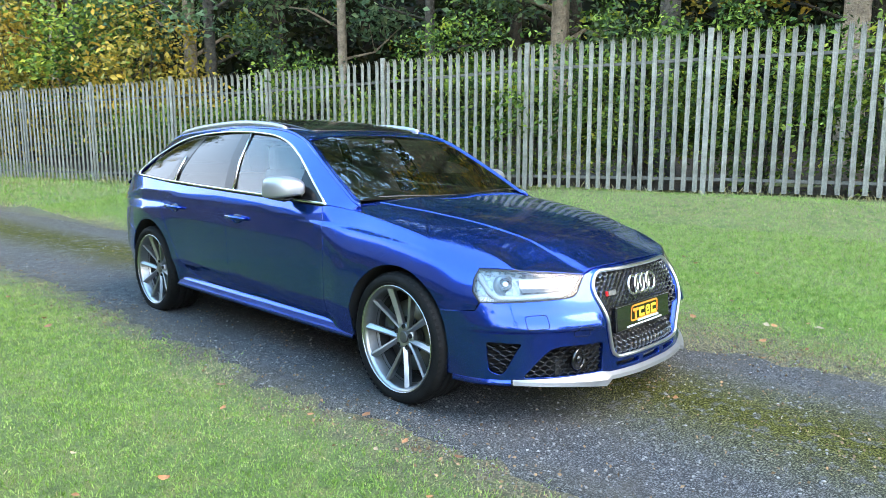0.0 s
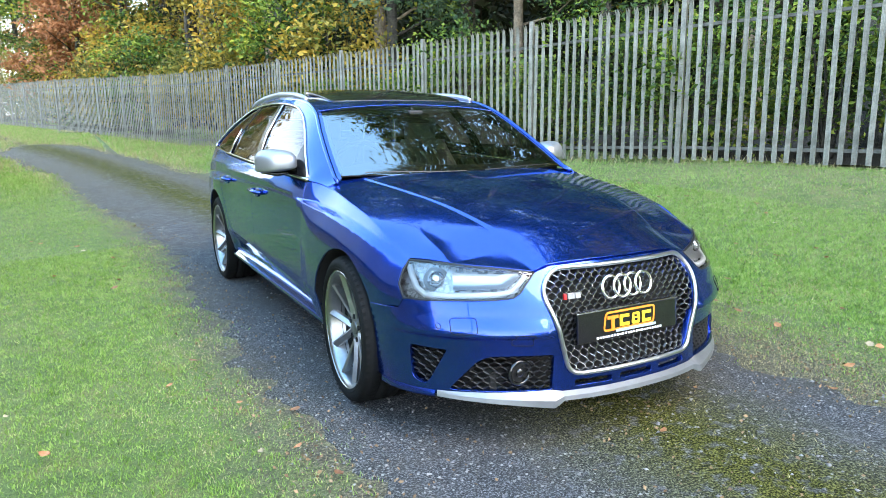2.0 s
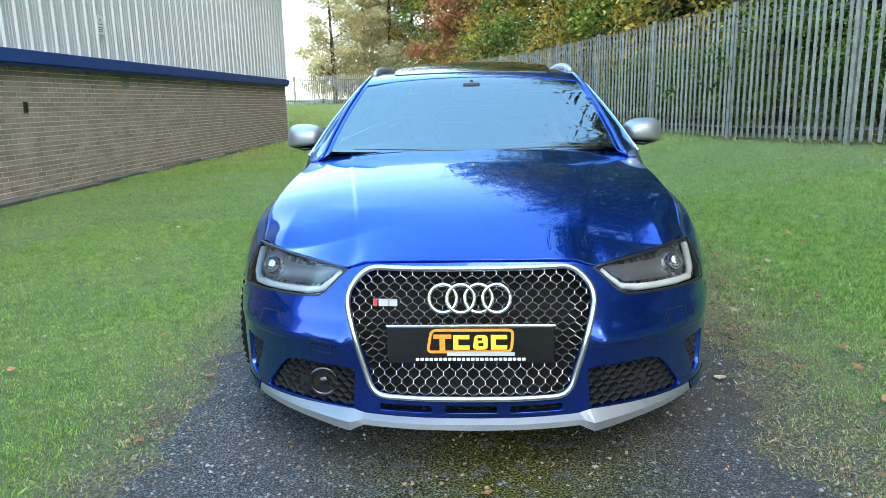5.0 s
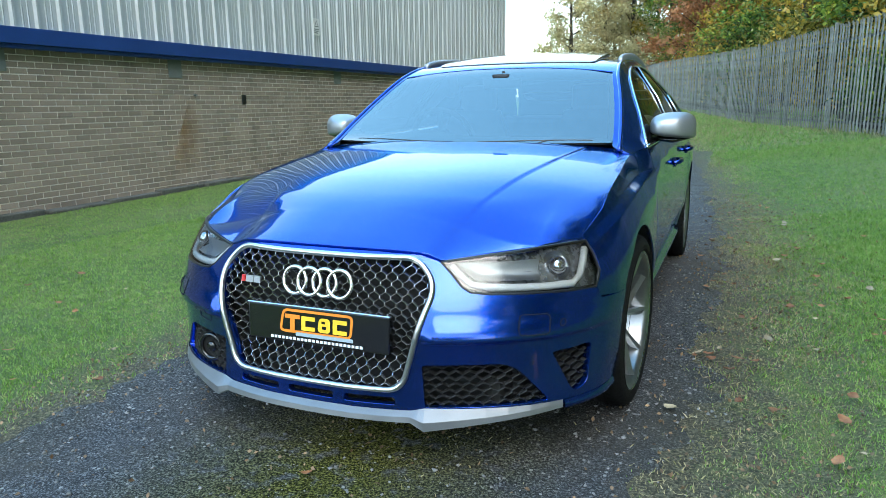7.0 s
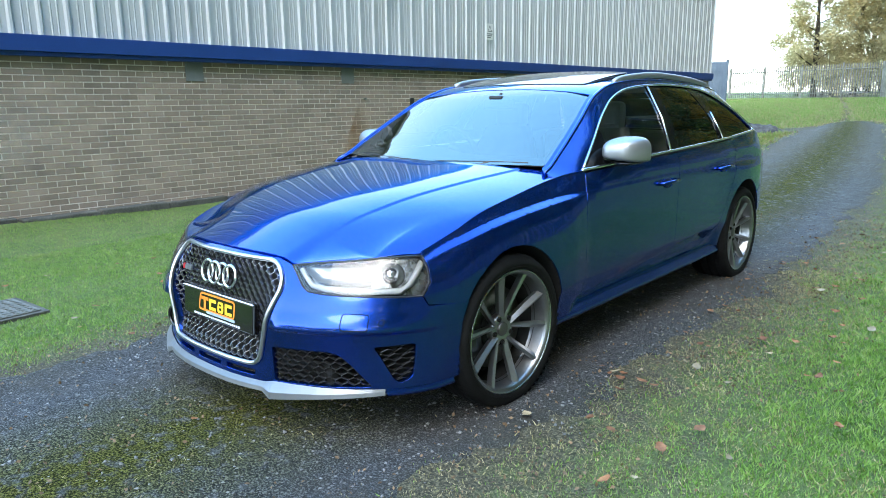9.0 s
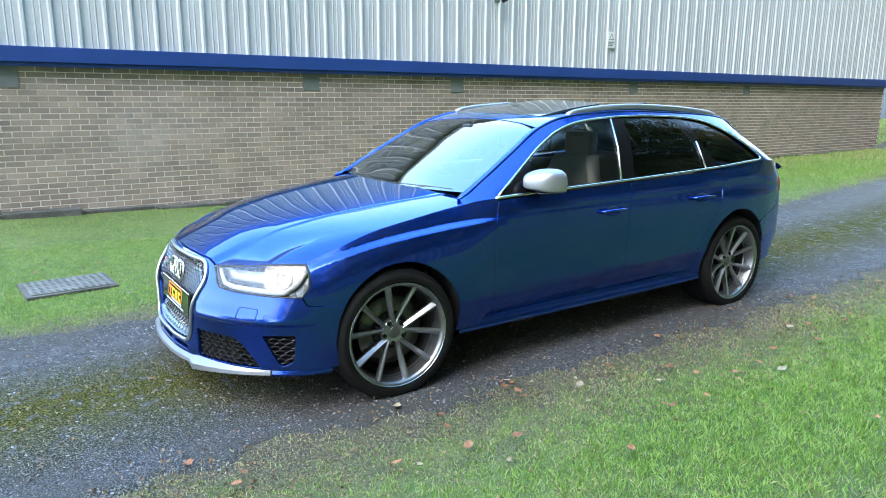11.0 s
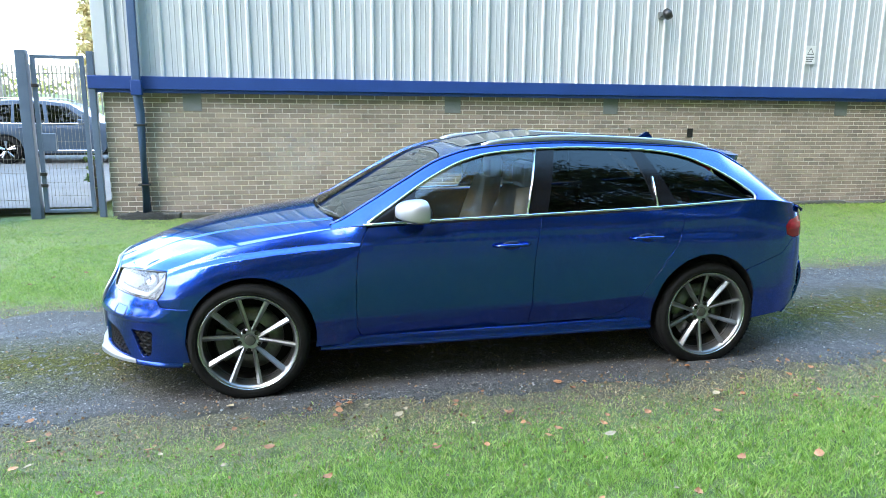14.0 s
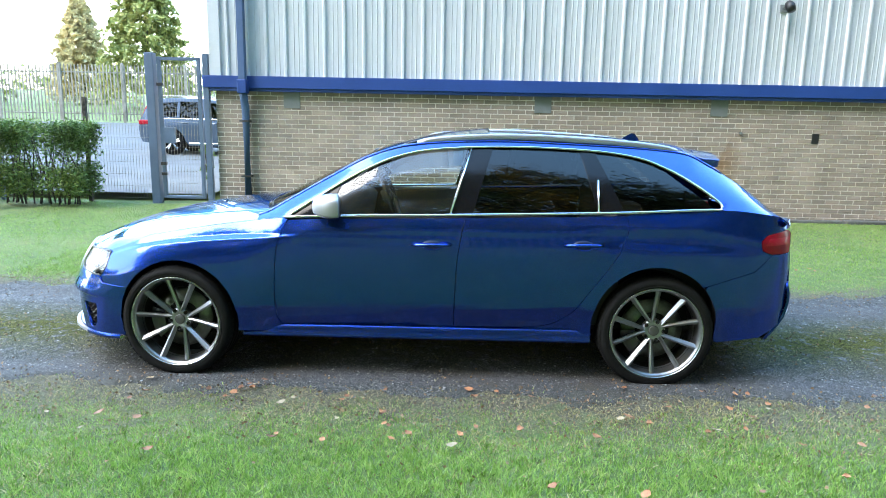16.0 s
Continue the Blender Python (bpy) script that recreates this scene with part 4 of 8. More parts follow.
def side_x(y, z):
    """Half width of the body side at y, z between sill and belt."""
    zt, zl = TOPZ(y), 0.27
    h = (z - zl) / (zt - zl)
    w = W(y)
    t0 = 0.62 + 0.26 * smooth(0.30, 0.85, y) * (1 - 0.4 * smooth(2.9, 3.4, y))
    if h <= t0:
        base = w * FLANK(min(max(h, 0.0), 0.80)) - 0.006 * smooth(t0 - 0.26, t0, h)
        if h < 0:
            base -= 0.09 * (-h)
    else:
        t = (h - t0) / (1 - t0)
        k = t ** (1.12 if y > 0.85 else 1.9 - 0.78 * smooth(0.30, 0.85, y))
        base = (w * FLANK(min(t0, 0.80)) - 0.006) * (1 - k) + TOPX(y) * k
    zc = 0.335 + 0.062 * min(max(y - 0.6, 0), 1.85)
    base -= 0.30 * min(max(zc - z, 0.0), 0.085) * smooth(0.48, 0.62, y) * (1 - smooth(2.30, 2.44, y))
    base -= 0.009 * smooth(0.50, 0.69, z) * smooth(-0.22, -0.40, y)
    return base + flare(y, z)


def side_map(sign):
    return lambda u, v: Vector((sign * side_x(u, v), u, v))


# front: plan curve by arc length, set back with height
PLAN = [(0, -0.905), (0.12, -0.902), (0.25, -0.886), (0.37, -0.856), (0.5, -0.806), (0.62, -0.742), (0.72, -0.664), (0.79, -0.588), (0.845, -0.500), (0.878, -0.425), (0.897, -0.350), (0.908, -0.28)]
ARC = [0.0]
for (a0, b0), (a1, b1) in zip(PLAN, PLAN[1:]):
    ARC.append(ARC[-1] + math.hypot(a1 - a0, b1 - b0))
PX, PY = curve(list(zip(ARC, [p[0] for p in PLAN]))), curve(list(zip(ARC, [p[1] for p in PLAN])))
S_OF_X = curve([(p[0], s) for p, s in zip(PLAN, ARC)])
BACK = curve([(0.12, 0.012), (0.17, -0.004), (0.22, 0.0), (0.33, 0.004), (0.44, 0.0), (0.47, 0.004), (0.52, 0.018), (0.57, 0.045), (0.62, 0.075), (0.67, 0.105), (0.72, 0.145)])


def front_map(s, v):
    a = abs(s)
    x, y = PX(a), PY(a)
    end = smooth(0.95, 1.30, a)
    lip = -0.024 * smooth(0.417, 0.432, v) * (1 - smooth(0.434, 0.520, v)) * (1 - smooth(0.92, 1.12, a)) * smooth(0.36, 0.44, a)
    back = BACK(v) * (1 - end) + lip
    x = x * (1 - 0.10 * smooth(0.56, 0.735, v) * (0.4 + 0.6 * end)) - 0.03 * end * smooth(0.34, 0.16, v)
    return Vector((math.copysign(x, s) if s else 0.0, y + back, v))


def fx(x, z):
    """Front panel parameters of a point given by x and height."""
    return (math.copysign(S_OF_X(abs(x)), x), z)


# hood, windscreen and roof as heights over the plan
HOODC = curve([(-0.86, 0.655), (-0.80, 0.694), (-0.70, 0.738), (-0.5, 0.802), (-0.2, 0.868), (0.1, 0.914), (0.35, 0.945), (0.5, 0.962), (0.7, 0.975)])


EDGE_Z = curve([(0, 0.694), (0.2, 0.692), (0.34, 0.685), (0.41, 0.664), (0.46, 0.670), (0.55, 0.681), (0.66, 0.690), (0.76, 0.698), (0.83, 0.706), (0.95, 0.712)])
_edge = {}


def edge_y(x):
    """Where the bonnet's leading edge lies for a given half width."""
    k = round(min(abs(x), 0.86), 3)
    if k not in _edge:
        _edge[k] = front_map(*fx(k / (1 - 0.10 * smooth(0.56, 0.735, EDGE_Z(k)) * 0.5), EDGE_Z(k))).y
    return _edge[k]


def hood_base(x, y):
    a = abs(x)
    xe, zc, ze = TOPX(y), HOODC(y), TOPZ(y)
    t = min(a / xe, 1.15)
    xc = 0.40 + 0.20 * (y + 0.5)
    ridge = 0.0055 * (1 - smooth(xc - 0.003, xc + 0.018, a)) * smooth(-0.70, -0.25, y)
    return zc + (ze - zc) * t ** 2.6 + ridge


def hood_z(x, y):
    ye = edge_y(x)
    return hood_base(x, y) + (EDGE_Z(abs(x)) - hood_base(x, ye)) * (1 - smooth(0.0, 0.34, y - ye))


GLC = curve([(0.30, 0.895), (0.38, 0.938), (0.52, 1.008), (0.82, 1.158), (1.0, 1.245), (1.14, 1.305), (1.25, 1.338), (1.45, 1.373), (1.7, 1.396), (2.0, 1.404), (2.4, 1.398), (2.75, 1.378), (3.0, 1.346), (3.12, 1.322)])
EDX = curve([(0.30, 0.775), (0.48, 0.752), (0.66, 0.728), (0.9, 0.685), (1.14, 0.632), (1.35, 0.612), (1.9, 0.604), (2.4, 0.590), (2.8, 0.567), (3.0, 0.556), (3.134, 0.56), (3.276, 0.585), (3.381, 0.605), (3.507, 0.63), (3.60, 0.64), (3.70, 0.60)])
EDZ = curve([(0.30, 0.90), (0.48, 0.928), (0.66, 1.022), (0.9, 1.158), (1.14, 1.282), (1.35, 1.338), (1.6, 1.360), (1.9, 1.368), (2.4, 1.352), (2.8, 1.330), (3.0, 1.306), (3.134, 1.245), (3.276, 1.160), (3.381, 1.085), (3.507, 0.985), (3.60, 0.905), (3.70, 0.86)])


def roof_z(x, y):
    t = min(abs(x) / EDX(y), 1.1)
    zc, ze = GLC(y), EDZ(y)
    return zc + (ze - zc) * t ** 2.3


def glass_x(y, z):
    """Half width of the glasshouse side."""
    z0, x0, z1, x1 = TOPZ(y), TOPX(y), EDZ(y), EDX(y)
    t = (z - z0) / max(z1 - z0, 0.02)
    return x0 + (x1 - x0) * t + 0.028 * math.sin(math.pi * min(max(t, 0), 1)) * smooth(0.0, 0.25, z1 - z0)


def glass_map(sign, off=0.0):
    return lambda u, v: Vector((sign * (glass_x(u, v) + off), u, v))


# ---- panels ----
from mathutils.geometry import delaunay_2d_cdt


def refine(poly, step):
    out = []
    for (a, b_), (c, d) in zip(poly, poly[1:] + poly[:1]):
        n_ = max(1, int(math.hypot(c - a, d - b_) / step))
        out += [(a + (c - a) * k / n_, b_ + (d - b_) * k / n_) for k in range(n_)]
    return out


def area(poly):
    return 0.5 * sum(a * d - c * b_ for (a, b_), (c, d) in zip(poly, poly[1:] + poly[:1]))


def inset(poly, gap):
    """Moves each corner of a counter-clockwise outline inwards."""
    out, n_ = [], len(poly)
    for i in range(n_):
        p, q, r = Vector(poly[i - 1]), Vector(poly[i]), Vector(poly[(i + 1) % n_])
        t = (q - p).normalized() + (r - q).normalized()
        t = t.normalized() if t.length > 1e-6 else (r - q).normalized()
        out.append((q.x - t.y * gap, q.y + t.x * gap))
    return out


def within(pts, poly):
    pts, poly = np.asarray(pts), np.asarray(poly)
    x, y = pts[:, 0:1], pts[:, 1:2]
    x0, y0 = poly[:, 0], poly[:, 1]
    x1, y1 = np.roll(x0, -1), np.roll(y0, -1)
    cross = ((y0 > y) != (y1 > y)) & (x < (x1 - x0) * (y - y0) / (y1 - y0 + 1e-12) + x0)
    return cross.sum(1) % 2 == 1


def rounded(poly, r, seg=5):
    """Rounds the corners of an outline by quadratic arcs; r: a radius or one for each corner."""
    out, n_ = [], len(poly)
    for i in range(n_):
        rr = r[i] if isinstance(r, (list, tuple)) else r
        p, q, s = Vector(poly[i - 1]), Vector(poly[i]), Vector(poly[(i + 1) % n_])
        if rr <= 0:
            out.append(tuple(q))
            continue
        a = q + (p - q).normalized() * min(rr, (p - q).length * 0.45)
        c = q + (s - q).normalized() * min(rr, (s - q).length * 0.45)
        for k in range(seg + 1):
            t = k / seg
            out.append(tuple(a * (1 - t) ** 2 + q * 2 * t * (1 - t) + c * t * t))
    return out


def panel(name, f, outer, mat, parent, out, holes=(), step=0.035, flange=0.014, gap=0.0026, label="", creases=()):
    """A skin over the outline (in f's two parameters), with holes, turned-in edges and true normals. out: rough outward direction."""
    if area(outer) < 0:
        outer = outer[::-1]
    outer = refine(outer, step)
    if gap:
        outer = inset(outer, gap)
    holes = [refine(h if area(h) > 0 else h[::-1], step * 0.7) for h in holes]
    loops = [outer] + holes
    pts = [p for l in loops for p in l]
    edges, base = [], 0
    for l in loops:
        edges += [(base + i, base + (i + 1) % len(l)) for i in range(len(l))]
        base += len(l)
    o = np.array(outer)
    us, vs = np.arange(o[:, 0].min() + step * 0.5, o[:, 0].max(), step), np.arange(o[:, 1].min() + step * 0.5, o[:, 1].max(), step)
    U, V = np.meshgrid(us, vs)
    grid = np.stack([U.ravel(), V.ravel()], -1)
    if len(grid):
        ok = within(grid, outer)
        for h in holes:
            ok &= ~within(grid, h)
        grid = grid[ok]
        bd = np.array(pts)
        if len(grid):
            near = np.min(np.hypot(grid[:, None, 0] - bd[None, :, 0], grid[:, None, 1] - bd[None, :, 1]), axis=1)
            grid = grid[near > step * 0.45]
    ridge_pts = [p for line in creases for p in line]
    if ridge_pts:
        rp = np.array(ridge_pts)
        ok = within(rp, outer) & (np.min(np.hypot(rp[:, None, 0] - bd[None, :, 0], rp[:, None, 1] - bd[None, :, 1]), axis=1) > step * 0.3)
        rp = rp[ok]
        if len(rp):
            grid = grid[np.min(np.hypot(grid[:, None, 0] - rp[None, :, 0], grid[:, None, 1] - rp[None, :, 1]), axis=1) > step * 0.55]
            grid = np.concatenate([grid, rp])
    allp = [Vector(p) for p in pts] + [Vector(p) for p in grid]
    vo, _, fo, *_ = delaunay_2d_cdt(allp, edges, [], 0, 1e-6)
    cen = np.array([(sum((vo[i] for i in t), Vector((0, 0))) / len(t))[:] for t in fo])
    ok = within(cen, outer)
    for h in holes:
        ok &= ~within(cen, h)
    tris = [t for t, k in zip(fo, ok) if k]
    out = Vector(out)

    def frame_at(p):
        e = 0.002
        u, v = p[0], p[1]
        n_ = (f(u + e, v) - f(u - e, v)).cross(f(u, v + e) - f(u, v - e)).normalized()
        return f(u, v), (n_ if n_.dot(out) > 0 else -n_)

    co, nor = map(list, zip(*(frame_at(p) for p in vo)))
    faces = []
    for t in tris:
        a, b_, c = (co[i] for i in t[:3])
        faces.append(tuple(t) if (b_ - a).cross(c - a).dot(nor[t[0]]) > 0 else tuple(t[::-1]))
    index_of = {(round(p[0], 4), round(p[1], 4)): i for i, p in enumerate(vo)}
    if flange:
        for li, l in enumerate(loops):
            ring = []
            n_ = len(l)
            for i in range(n_):
                p, n1 = frame_at(l[i])
                q, r = f(*l[i - 1]), f(*l[(i + 1) % n_])
                bi = (r - q).cross(n1).normalized()
                mid = (f(*l[i - 1]) + f(*l[(i + 1) % n_])) / 2
                # outward from the skin: test a small step in the plan
                tst = Vector(l[(i + 1) % n_]) - Vector(l[i - 1])
                outp = Vector((tst.y, -tst.x)) * (1 if li == 0 else -1)
                outp = outp.normalized() * 0.003 if outp.length else outp
                if (f(l[i][0] + outp.x, l[i][1] + outp.y) - p).dot(bi) < 0:
                    bi = -bi
                rim_ = index_of.get((round(l[i][0], 4), round(l[i][1], 4)))
                if rim_ is None:
                    rim_ = len(co)
                    co.append(p), nor.append(n1)
                c0 = len(co)
                co += [p - n1 * 0.003 + bi * 0.0008, p - n1 * flange]
                nor += [(n1 * 0.25 + bi).normalized(), bi]
                ring.append((rim_, c0, c0 + 1))
            for i in range(n_):
                a, b_ = ring[i], ring[(i + 1) % n_]
                for k in (0, 1):
                    q = (a[k], b_[k], b_[k + 1], a[k + 1])
                    fn = (co[q[1]] - co[q[0]]).cross(co[q[3]] - co[q[0]])
                    faces.append(q if fn.dot(nor[a[2]]) > 0 else q[::-1])
    me = mesh_of(name, co, faces, mat, True)
    me.normals_split_custom_set_from_vertices([tuple(n_) for n_ in nor])
    return part(name, me, mat, parent, label)


def arc_pts(c, r, a0, a1, n_=18):
    return [(c[0] + r * math.cos(radians(a0 + (a1 - a0) * k / n_)), c[1] + r * math.sin(radians(a0 + (a1 - a0) * k / n_))) for k in range(n_ + 1)]


car = tagged(new("estate_car"), "glossy metallic blue estate car parked on the track", "car")
DOOR_SHUT = [(0.618, 0.286), (0.594, 0.356), (0.590, 0.56), (0.606, 0.76), (0.640, 0.86), (0.668, 0.914)]
B_SHUT = [(1.635, 0.288), (1.638, 0.46), (1.652, 0.722), (1.692, 0.944)]
R_SHUT = [(2.05, 0.296), (2.15, 0.306), (2.237, 0.335), (2.321, 0.403), (2.419, 0.538), (2.536, 0.703), (2.605, 0.834), (2.622, 0.925), (2.60, 0.97)]
LAMP_OUT = [(front_map(*fx(x, z)).y + 0.003, z) for x, z in ((0.816, 0.694), (0.832, 0.655), (0.844, 0.60), (0.838, 0.553), (0.856, 0.515))]


def top_line(y0, y1, drop=0.0, n_=14):
    return [(y0 + (y1 - y0) * k / n_, TOPZ(y0 + (y1 - y0) * k / n_) - drop) for k in range(n_ + 1)]


def spline_pts(poly, n_=4):
    """Catmull-Rom through an open chain."""
    out = []
    for i in range(len(poly) - 1):
        p0, p1, p2, p3 = (Vector(poly[max(i - 1, 0)]), Vector(poly[i]), Vector(poly[i + 1]), Vector(poly[min(i + 2, len(poly) - 1)]))
        for k in range(n_):
            t = k / n_
            out.append(tuple(0.5 * ((2 * p1) + (p2 - p0) * t + (2 * p0 - 5 * p1 + 4 * p2 - p3) * t * t + (3 * p1 - p0 - 3 * p2 + p3) * t**3)))
    return out + [tuple(poly[-1])]


LEDGE = [[(y, SHELF(y) + d) for y in np.arange(-0.46, 3.5, 0.02)] for d in (-0.017, -0.012, -0.007, -0.002, 0.003, 0.007, 0.011)]
LEDGE += [[(y, 0.335 + 0.062 * min(max(y - 0.6, 0), 1.85) + d) for y in np.arange(0.50, 2.44, 0.02)] for d in (-0.012, -0.004, 0.004, 0.012)]
DOOR_S, B_S, R_S = spline_pts(DOOR_SHUT), spline_pts(B_SHUT), spline_pts(R_SHUT)
for sign, side in ((1, "left"), (-1, "right")):
    f, out = side_map(sign), (sign, 0, 0.1)
    fender = arc_pts(ARCH_F, RAD_F, 149, -12) + [(0.60, 0.252)] + DOOR_S + top_line(0.655, LAMP_OUT[0][0]) + LAMP_OUT[1:] + [(-0.36, 0.502)]
    panel("front_wing", f, fender, M_PAINT, car, out, step=0.015, creases=LEDGE)
    fdoor = [(1.635, 0.288), (0.618, 0.286)][::-1] + B_S[1:] + [(y, z) for y, z in top_line(1.692, 0.668, 0.010)] + DOOR_S[::-1][1:-1]
    door = panel("front_door", f, fdoor, M_PAINT, car, out, step=0.028, creases=LEDGE)
    rdoor = B_S[::-1] + R_S + top_line(2.60, 1.692, 0.010)
    rear_door = panel("rear_door", f, rdoor, M_PAINT, car, out, step=0.028, creases=LEDGE)
    quarter = [(2.02, 0.262), (2.02, 0.285)] + R_S + top_line(2.62, 3.62)[1:] + [(3.62, 0.888), (3.60, 0.886), (3.44, 0.866), (3.394, 0.83), (3.404, 0.775), (3.47, 0.747), (3.36, 0.655), (3.20, 0.612), (3.085, 0.578)] + arc_pts(ARCH_R, RAD_R, 43, 191) + [(2.43, 0.262)]
    panel("rear_quarter", f, quarter, M_PAINT, car, out, step=0.018, creases=LEDGE)
    rbump = [(3.085, 0.578), (3.20, 0.612), (3.36, 0.655), (3.47, 0.747), (3.62, 0.747), (3.655, 0.56), (3.655, 0.42), (3.60, 0.31), (3.45, 0.240), (3.165, 0.228)] + arc_pts(ARCH_R, RAD_R, -12, 43)[1:-1]
    panel("rear_bumper_side", f, rbump, M_PAINT, car, out)
    lampo = rounded([(3.60, 0.885), (3.44, 0.865), (3.395, 0.83), (3.405, 0.775), (3.47, 0.748), (3.62, 0.748), (3.64, 0.86)], 0.02)
    tl = panel("tail_lamp", f, lampo, M_TAIL, car, out, step=0.02, label="red wrap-round tail lamp")
    panel("tail_lamp_bar", lambda u, v, s=sign: f(u, v) + Vector((s * 0.003, 0, 0)), rounded([(3.42, 0.80), (3.60, 0.80), (3.62, 0.845), (3.45, 0.845)], 0.01), M_TAILIN, tl, out, step=0.02, flange=0.003)
    # arch lips and liners
    for c, r, a0, a1 in ((ARCH_F, RAD_F, 188, -14), (ARCH_R, RAD_R, 192, -18)):
        pts, nn = [], 36
        bm = bmesh.new()
        prev = None
        for k in range(nn + 1):
            a = radians(a0 + (a1 - a0) * k / nn)
            y, z = c[0] + r * math.cos(a), c[1] + r * math.sin(a)
            xo = side_x(max(y, -0.33), max(z, 0.2)) - 0.004
            ring = [bm.verts.new((sign * xo, y, z)), bm.verts.new((sign * (xo - 0.035), y + 0.006 * math.cos(a), z + 0.006 * math.sin(a))), bm.verts.new((sign * (xo - 0.30), c[0] + (r + 0.03) * math.cos(a), c[1] + (r + 0.03) * math.sin(a)))]
            if prev:
                for j in (0, 1):
                    bm.faces.new((prev[j], ring[j], ring[j + 1], prev[j + 1]))
            prev = ring
        smooth_part("arch_liner", bm, M_VOID, car, "black wheel-arch liner")
    # sill blade
    bm, prev = bmesh.new(), None
    for k in range(31):
        y = 0.385 + (2.435 - 0.385) * k / 30
        xs = W(y)
        sec = [(xs * 0.915, 0.292), (xs * 0.948, 0.284), (xs * 0.955, 0.258), (xs * 0.966, 0.240), (xs * 0.974, 0.230), (xs * 0.970, 0.218), (xs * 0.925, 0.200), (xs * 0.85, 0.186), (xs * 0.80, 0.20)]
        ring = [bm.verts.new((sign * a, y, z)) for a, z in sec]
        if prev:
            for j in range(len(ring) - 1):
                bm.faces.new((prev[j], ring[j], ring[j + 1], prev[j + 1]))
        prev = ring
    smooth_part("sill", bm, M_PAINT, car)
    # door handles: cup, a bulge with the recess's shade in its colour, and bar
    for parent_, y0, z0 in ((door, 1.395, 0.790), (rear_door, 2.258, 0.803)):
        xm = side_x(y0 + 0.1, z0)
        cup = bmesh.new()
        bmesh.ops.create_uvsphere(cup, u_segments=16, v_segments=8, radius=1.0)
        for v in cup.verts:
            v.co = Vector((sign * (xm - 0.006 + 0.016 * v.co.x), y0 + 0.108 + 0.064 * v.co.y, z0 - 0.004 + 0.030 * v.co.z))
        smooth_part("recess_shade", cup, M_CUP, parent_)
        lip = sweep([(sign * (xm + 0.004 + 0.004 * math.sin(a)), y0 + 0.112 - 0.050 * math.cos(a), z0 - 0.012 - 0.018 * math.sin(a)) for a in np.linspace(0.15, math.pi - 0.15, 11)], 0.0042, 8)
        smooth_part("recess_lip", lip, M_PAINT, parent_)
        bar = sweep([(sign * (xm + 0.002), y0, z0), (sign * (xm + 0.030), y0 + 0.025, z0 + 0.002), (sign * (xm + 0.036), y0 + 0.11, z0 + 0.004), (sign * (xm + 0.030), y0 + 0.19, z0 + 0.004), (sign * (xm + 0.002), y0 + 0.215, z0 + 0.003)], [0.013, 0.015, 0.015, 0.015, 0.013], 12, flat=0.8)
        smooth_part("door_handle", bar, M_PAINT, parent_)
    # belt and window surround strips
    up = spline_pts([(0.668, 0.936), (0.946, 1.112), (1.10, 1.198), (1.272, 1.271), (1.507, 1.318), (1.93, 1.338), (2.42, 1.322), (2.70, 1.285), (2.86, 1.228), (2.97, 1.170), (3.09, 1.09), (3.155, 1.035), (3.150, 1.012)], 5)
    belt = [(y, TOPZ(y) + 0.004) for y in np.linspace(0.645, 3.15, 40)]
    fg = glass_map(sign, 0.004)
    strip = bmesh.new()
    for chain, r in ((belt, 0.0085), (up, 0.0075)):
        sweep([fg(y, z) for y, z in chain], r, 8, bm=strip, flat=1.0)
    smooth_part("window_trim", strip, M_CHROME, car, "bright aluminium strip round the side windows")
    # side glass: three panes and black pillars between
    g = glass_map(sign, -0.008)
    zt = curve(up[:-6])

    def pane(name, ya, yb, mat, label, parent_=car):
        lo = [(y, TOPZ(y) + 0.008) for y in np.linspace(ya[0], yb[0], 12)]
        hi = [(y, zt(y) - 0.004) for y in np.linspace(yb[1], ya[1], 16)]
        ob = panel(name, g, lo + hi, mat, parent_, (sign, 0, 0.3), step=0.05, flange=0.004, gap=0.0, label=label)
        ob.visible_shadow = False
        return ob

    pane("front_window", (0.90, 0.96), (1.605, 1.725), M_GLASS, "clear front door window", door)
    pane("rear_window", (1.735, 1.850), (2.45, 2.36), M_TINT, "dark privacy glass", rear_door)
    pane("quarter_window", (2.60, 2.45), (3.12, 2.80), M_TINT, "dark privacy glass", car)
    gb = glass_map(sign, -0.004)
    for nm, poly in (("pillar_cover", [(1.605, 0.962), (1.735, 0.965), (1.850, 1.332), (1.725, 1.326)]), ("pillar_cover", [(2.45, 0.985), (2.60, 0.988), (2.45, 1.315), (2.36, 1.325)]), ("mirror_triangle", [(0.69, 0.938), (0.905, 0.940), (0.965, 1.118), (0.946, 1.105)])):
        panel(nm, gb, poly, M_PILLAR, car, (sign, 0, 0.3), step=0.04, flange=0.006, gap=0.001, label="black pillar cover")
    for (ya, za), (yb, zb) in (((1.607, 0.965), (1.722, 1.322)), ((2.452, 0.985), (2.456, 1.16))):
        seal = bmesh.new()
        sweep([fg(ya, za), fg((ya + yb) / 2, (za + zb) / 2), fg(yb, zb)], 0.007, 6, bm=seal)
        smooth_part("window_seal", seal, M_CHROME, car)
    # painted frame above the windows and the rear pillar
    edge = [(y, EDZ(y)) for y in np.linspace(0.47, 3.60, 60)]
    lower = [(y, z + 0.004) for y, z in up]
    cant = [(y, TOPZ(y) + 0.001) for y in np.linspace(0.47, 0.655, 6)] + lower + [(y, TOPZ(y)) for y in np.linspace(3.165, 3.62, 8)] + edge[::-1]
    panel("side_frame", glass_map(sign, 0.0), cant, M_PAINT, car, (sign, 0, 0.5), step=0.03, flange=0.010, gap=0.001)
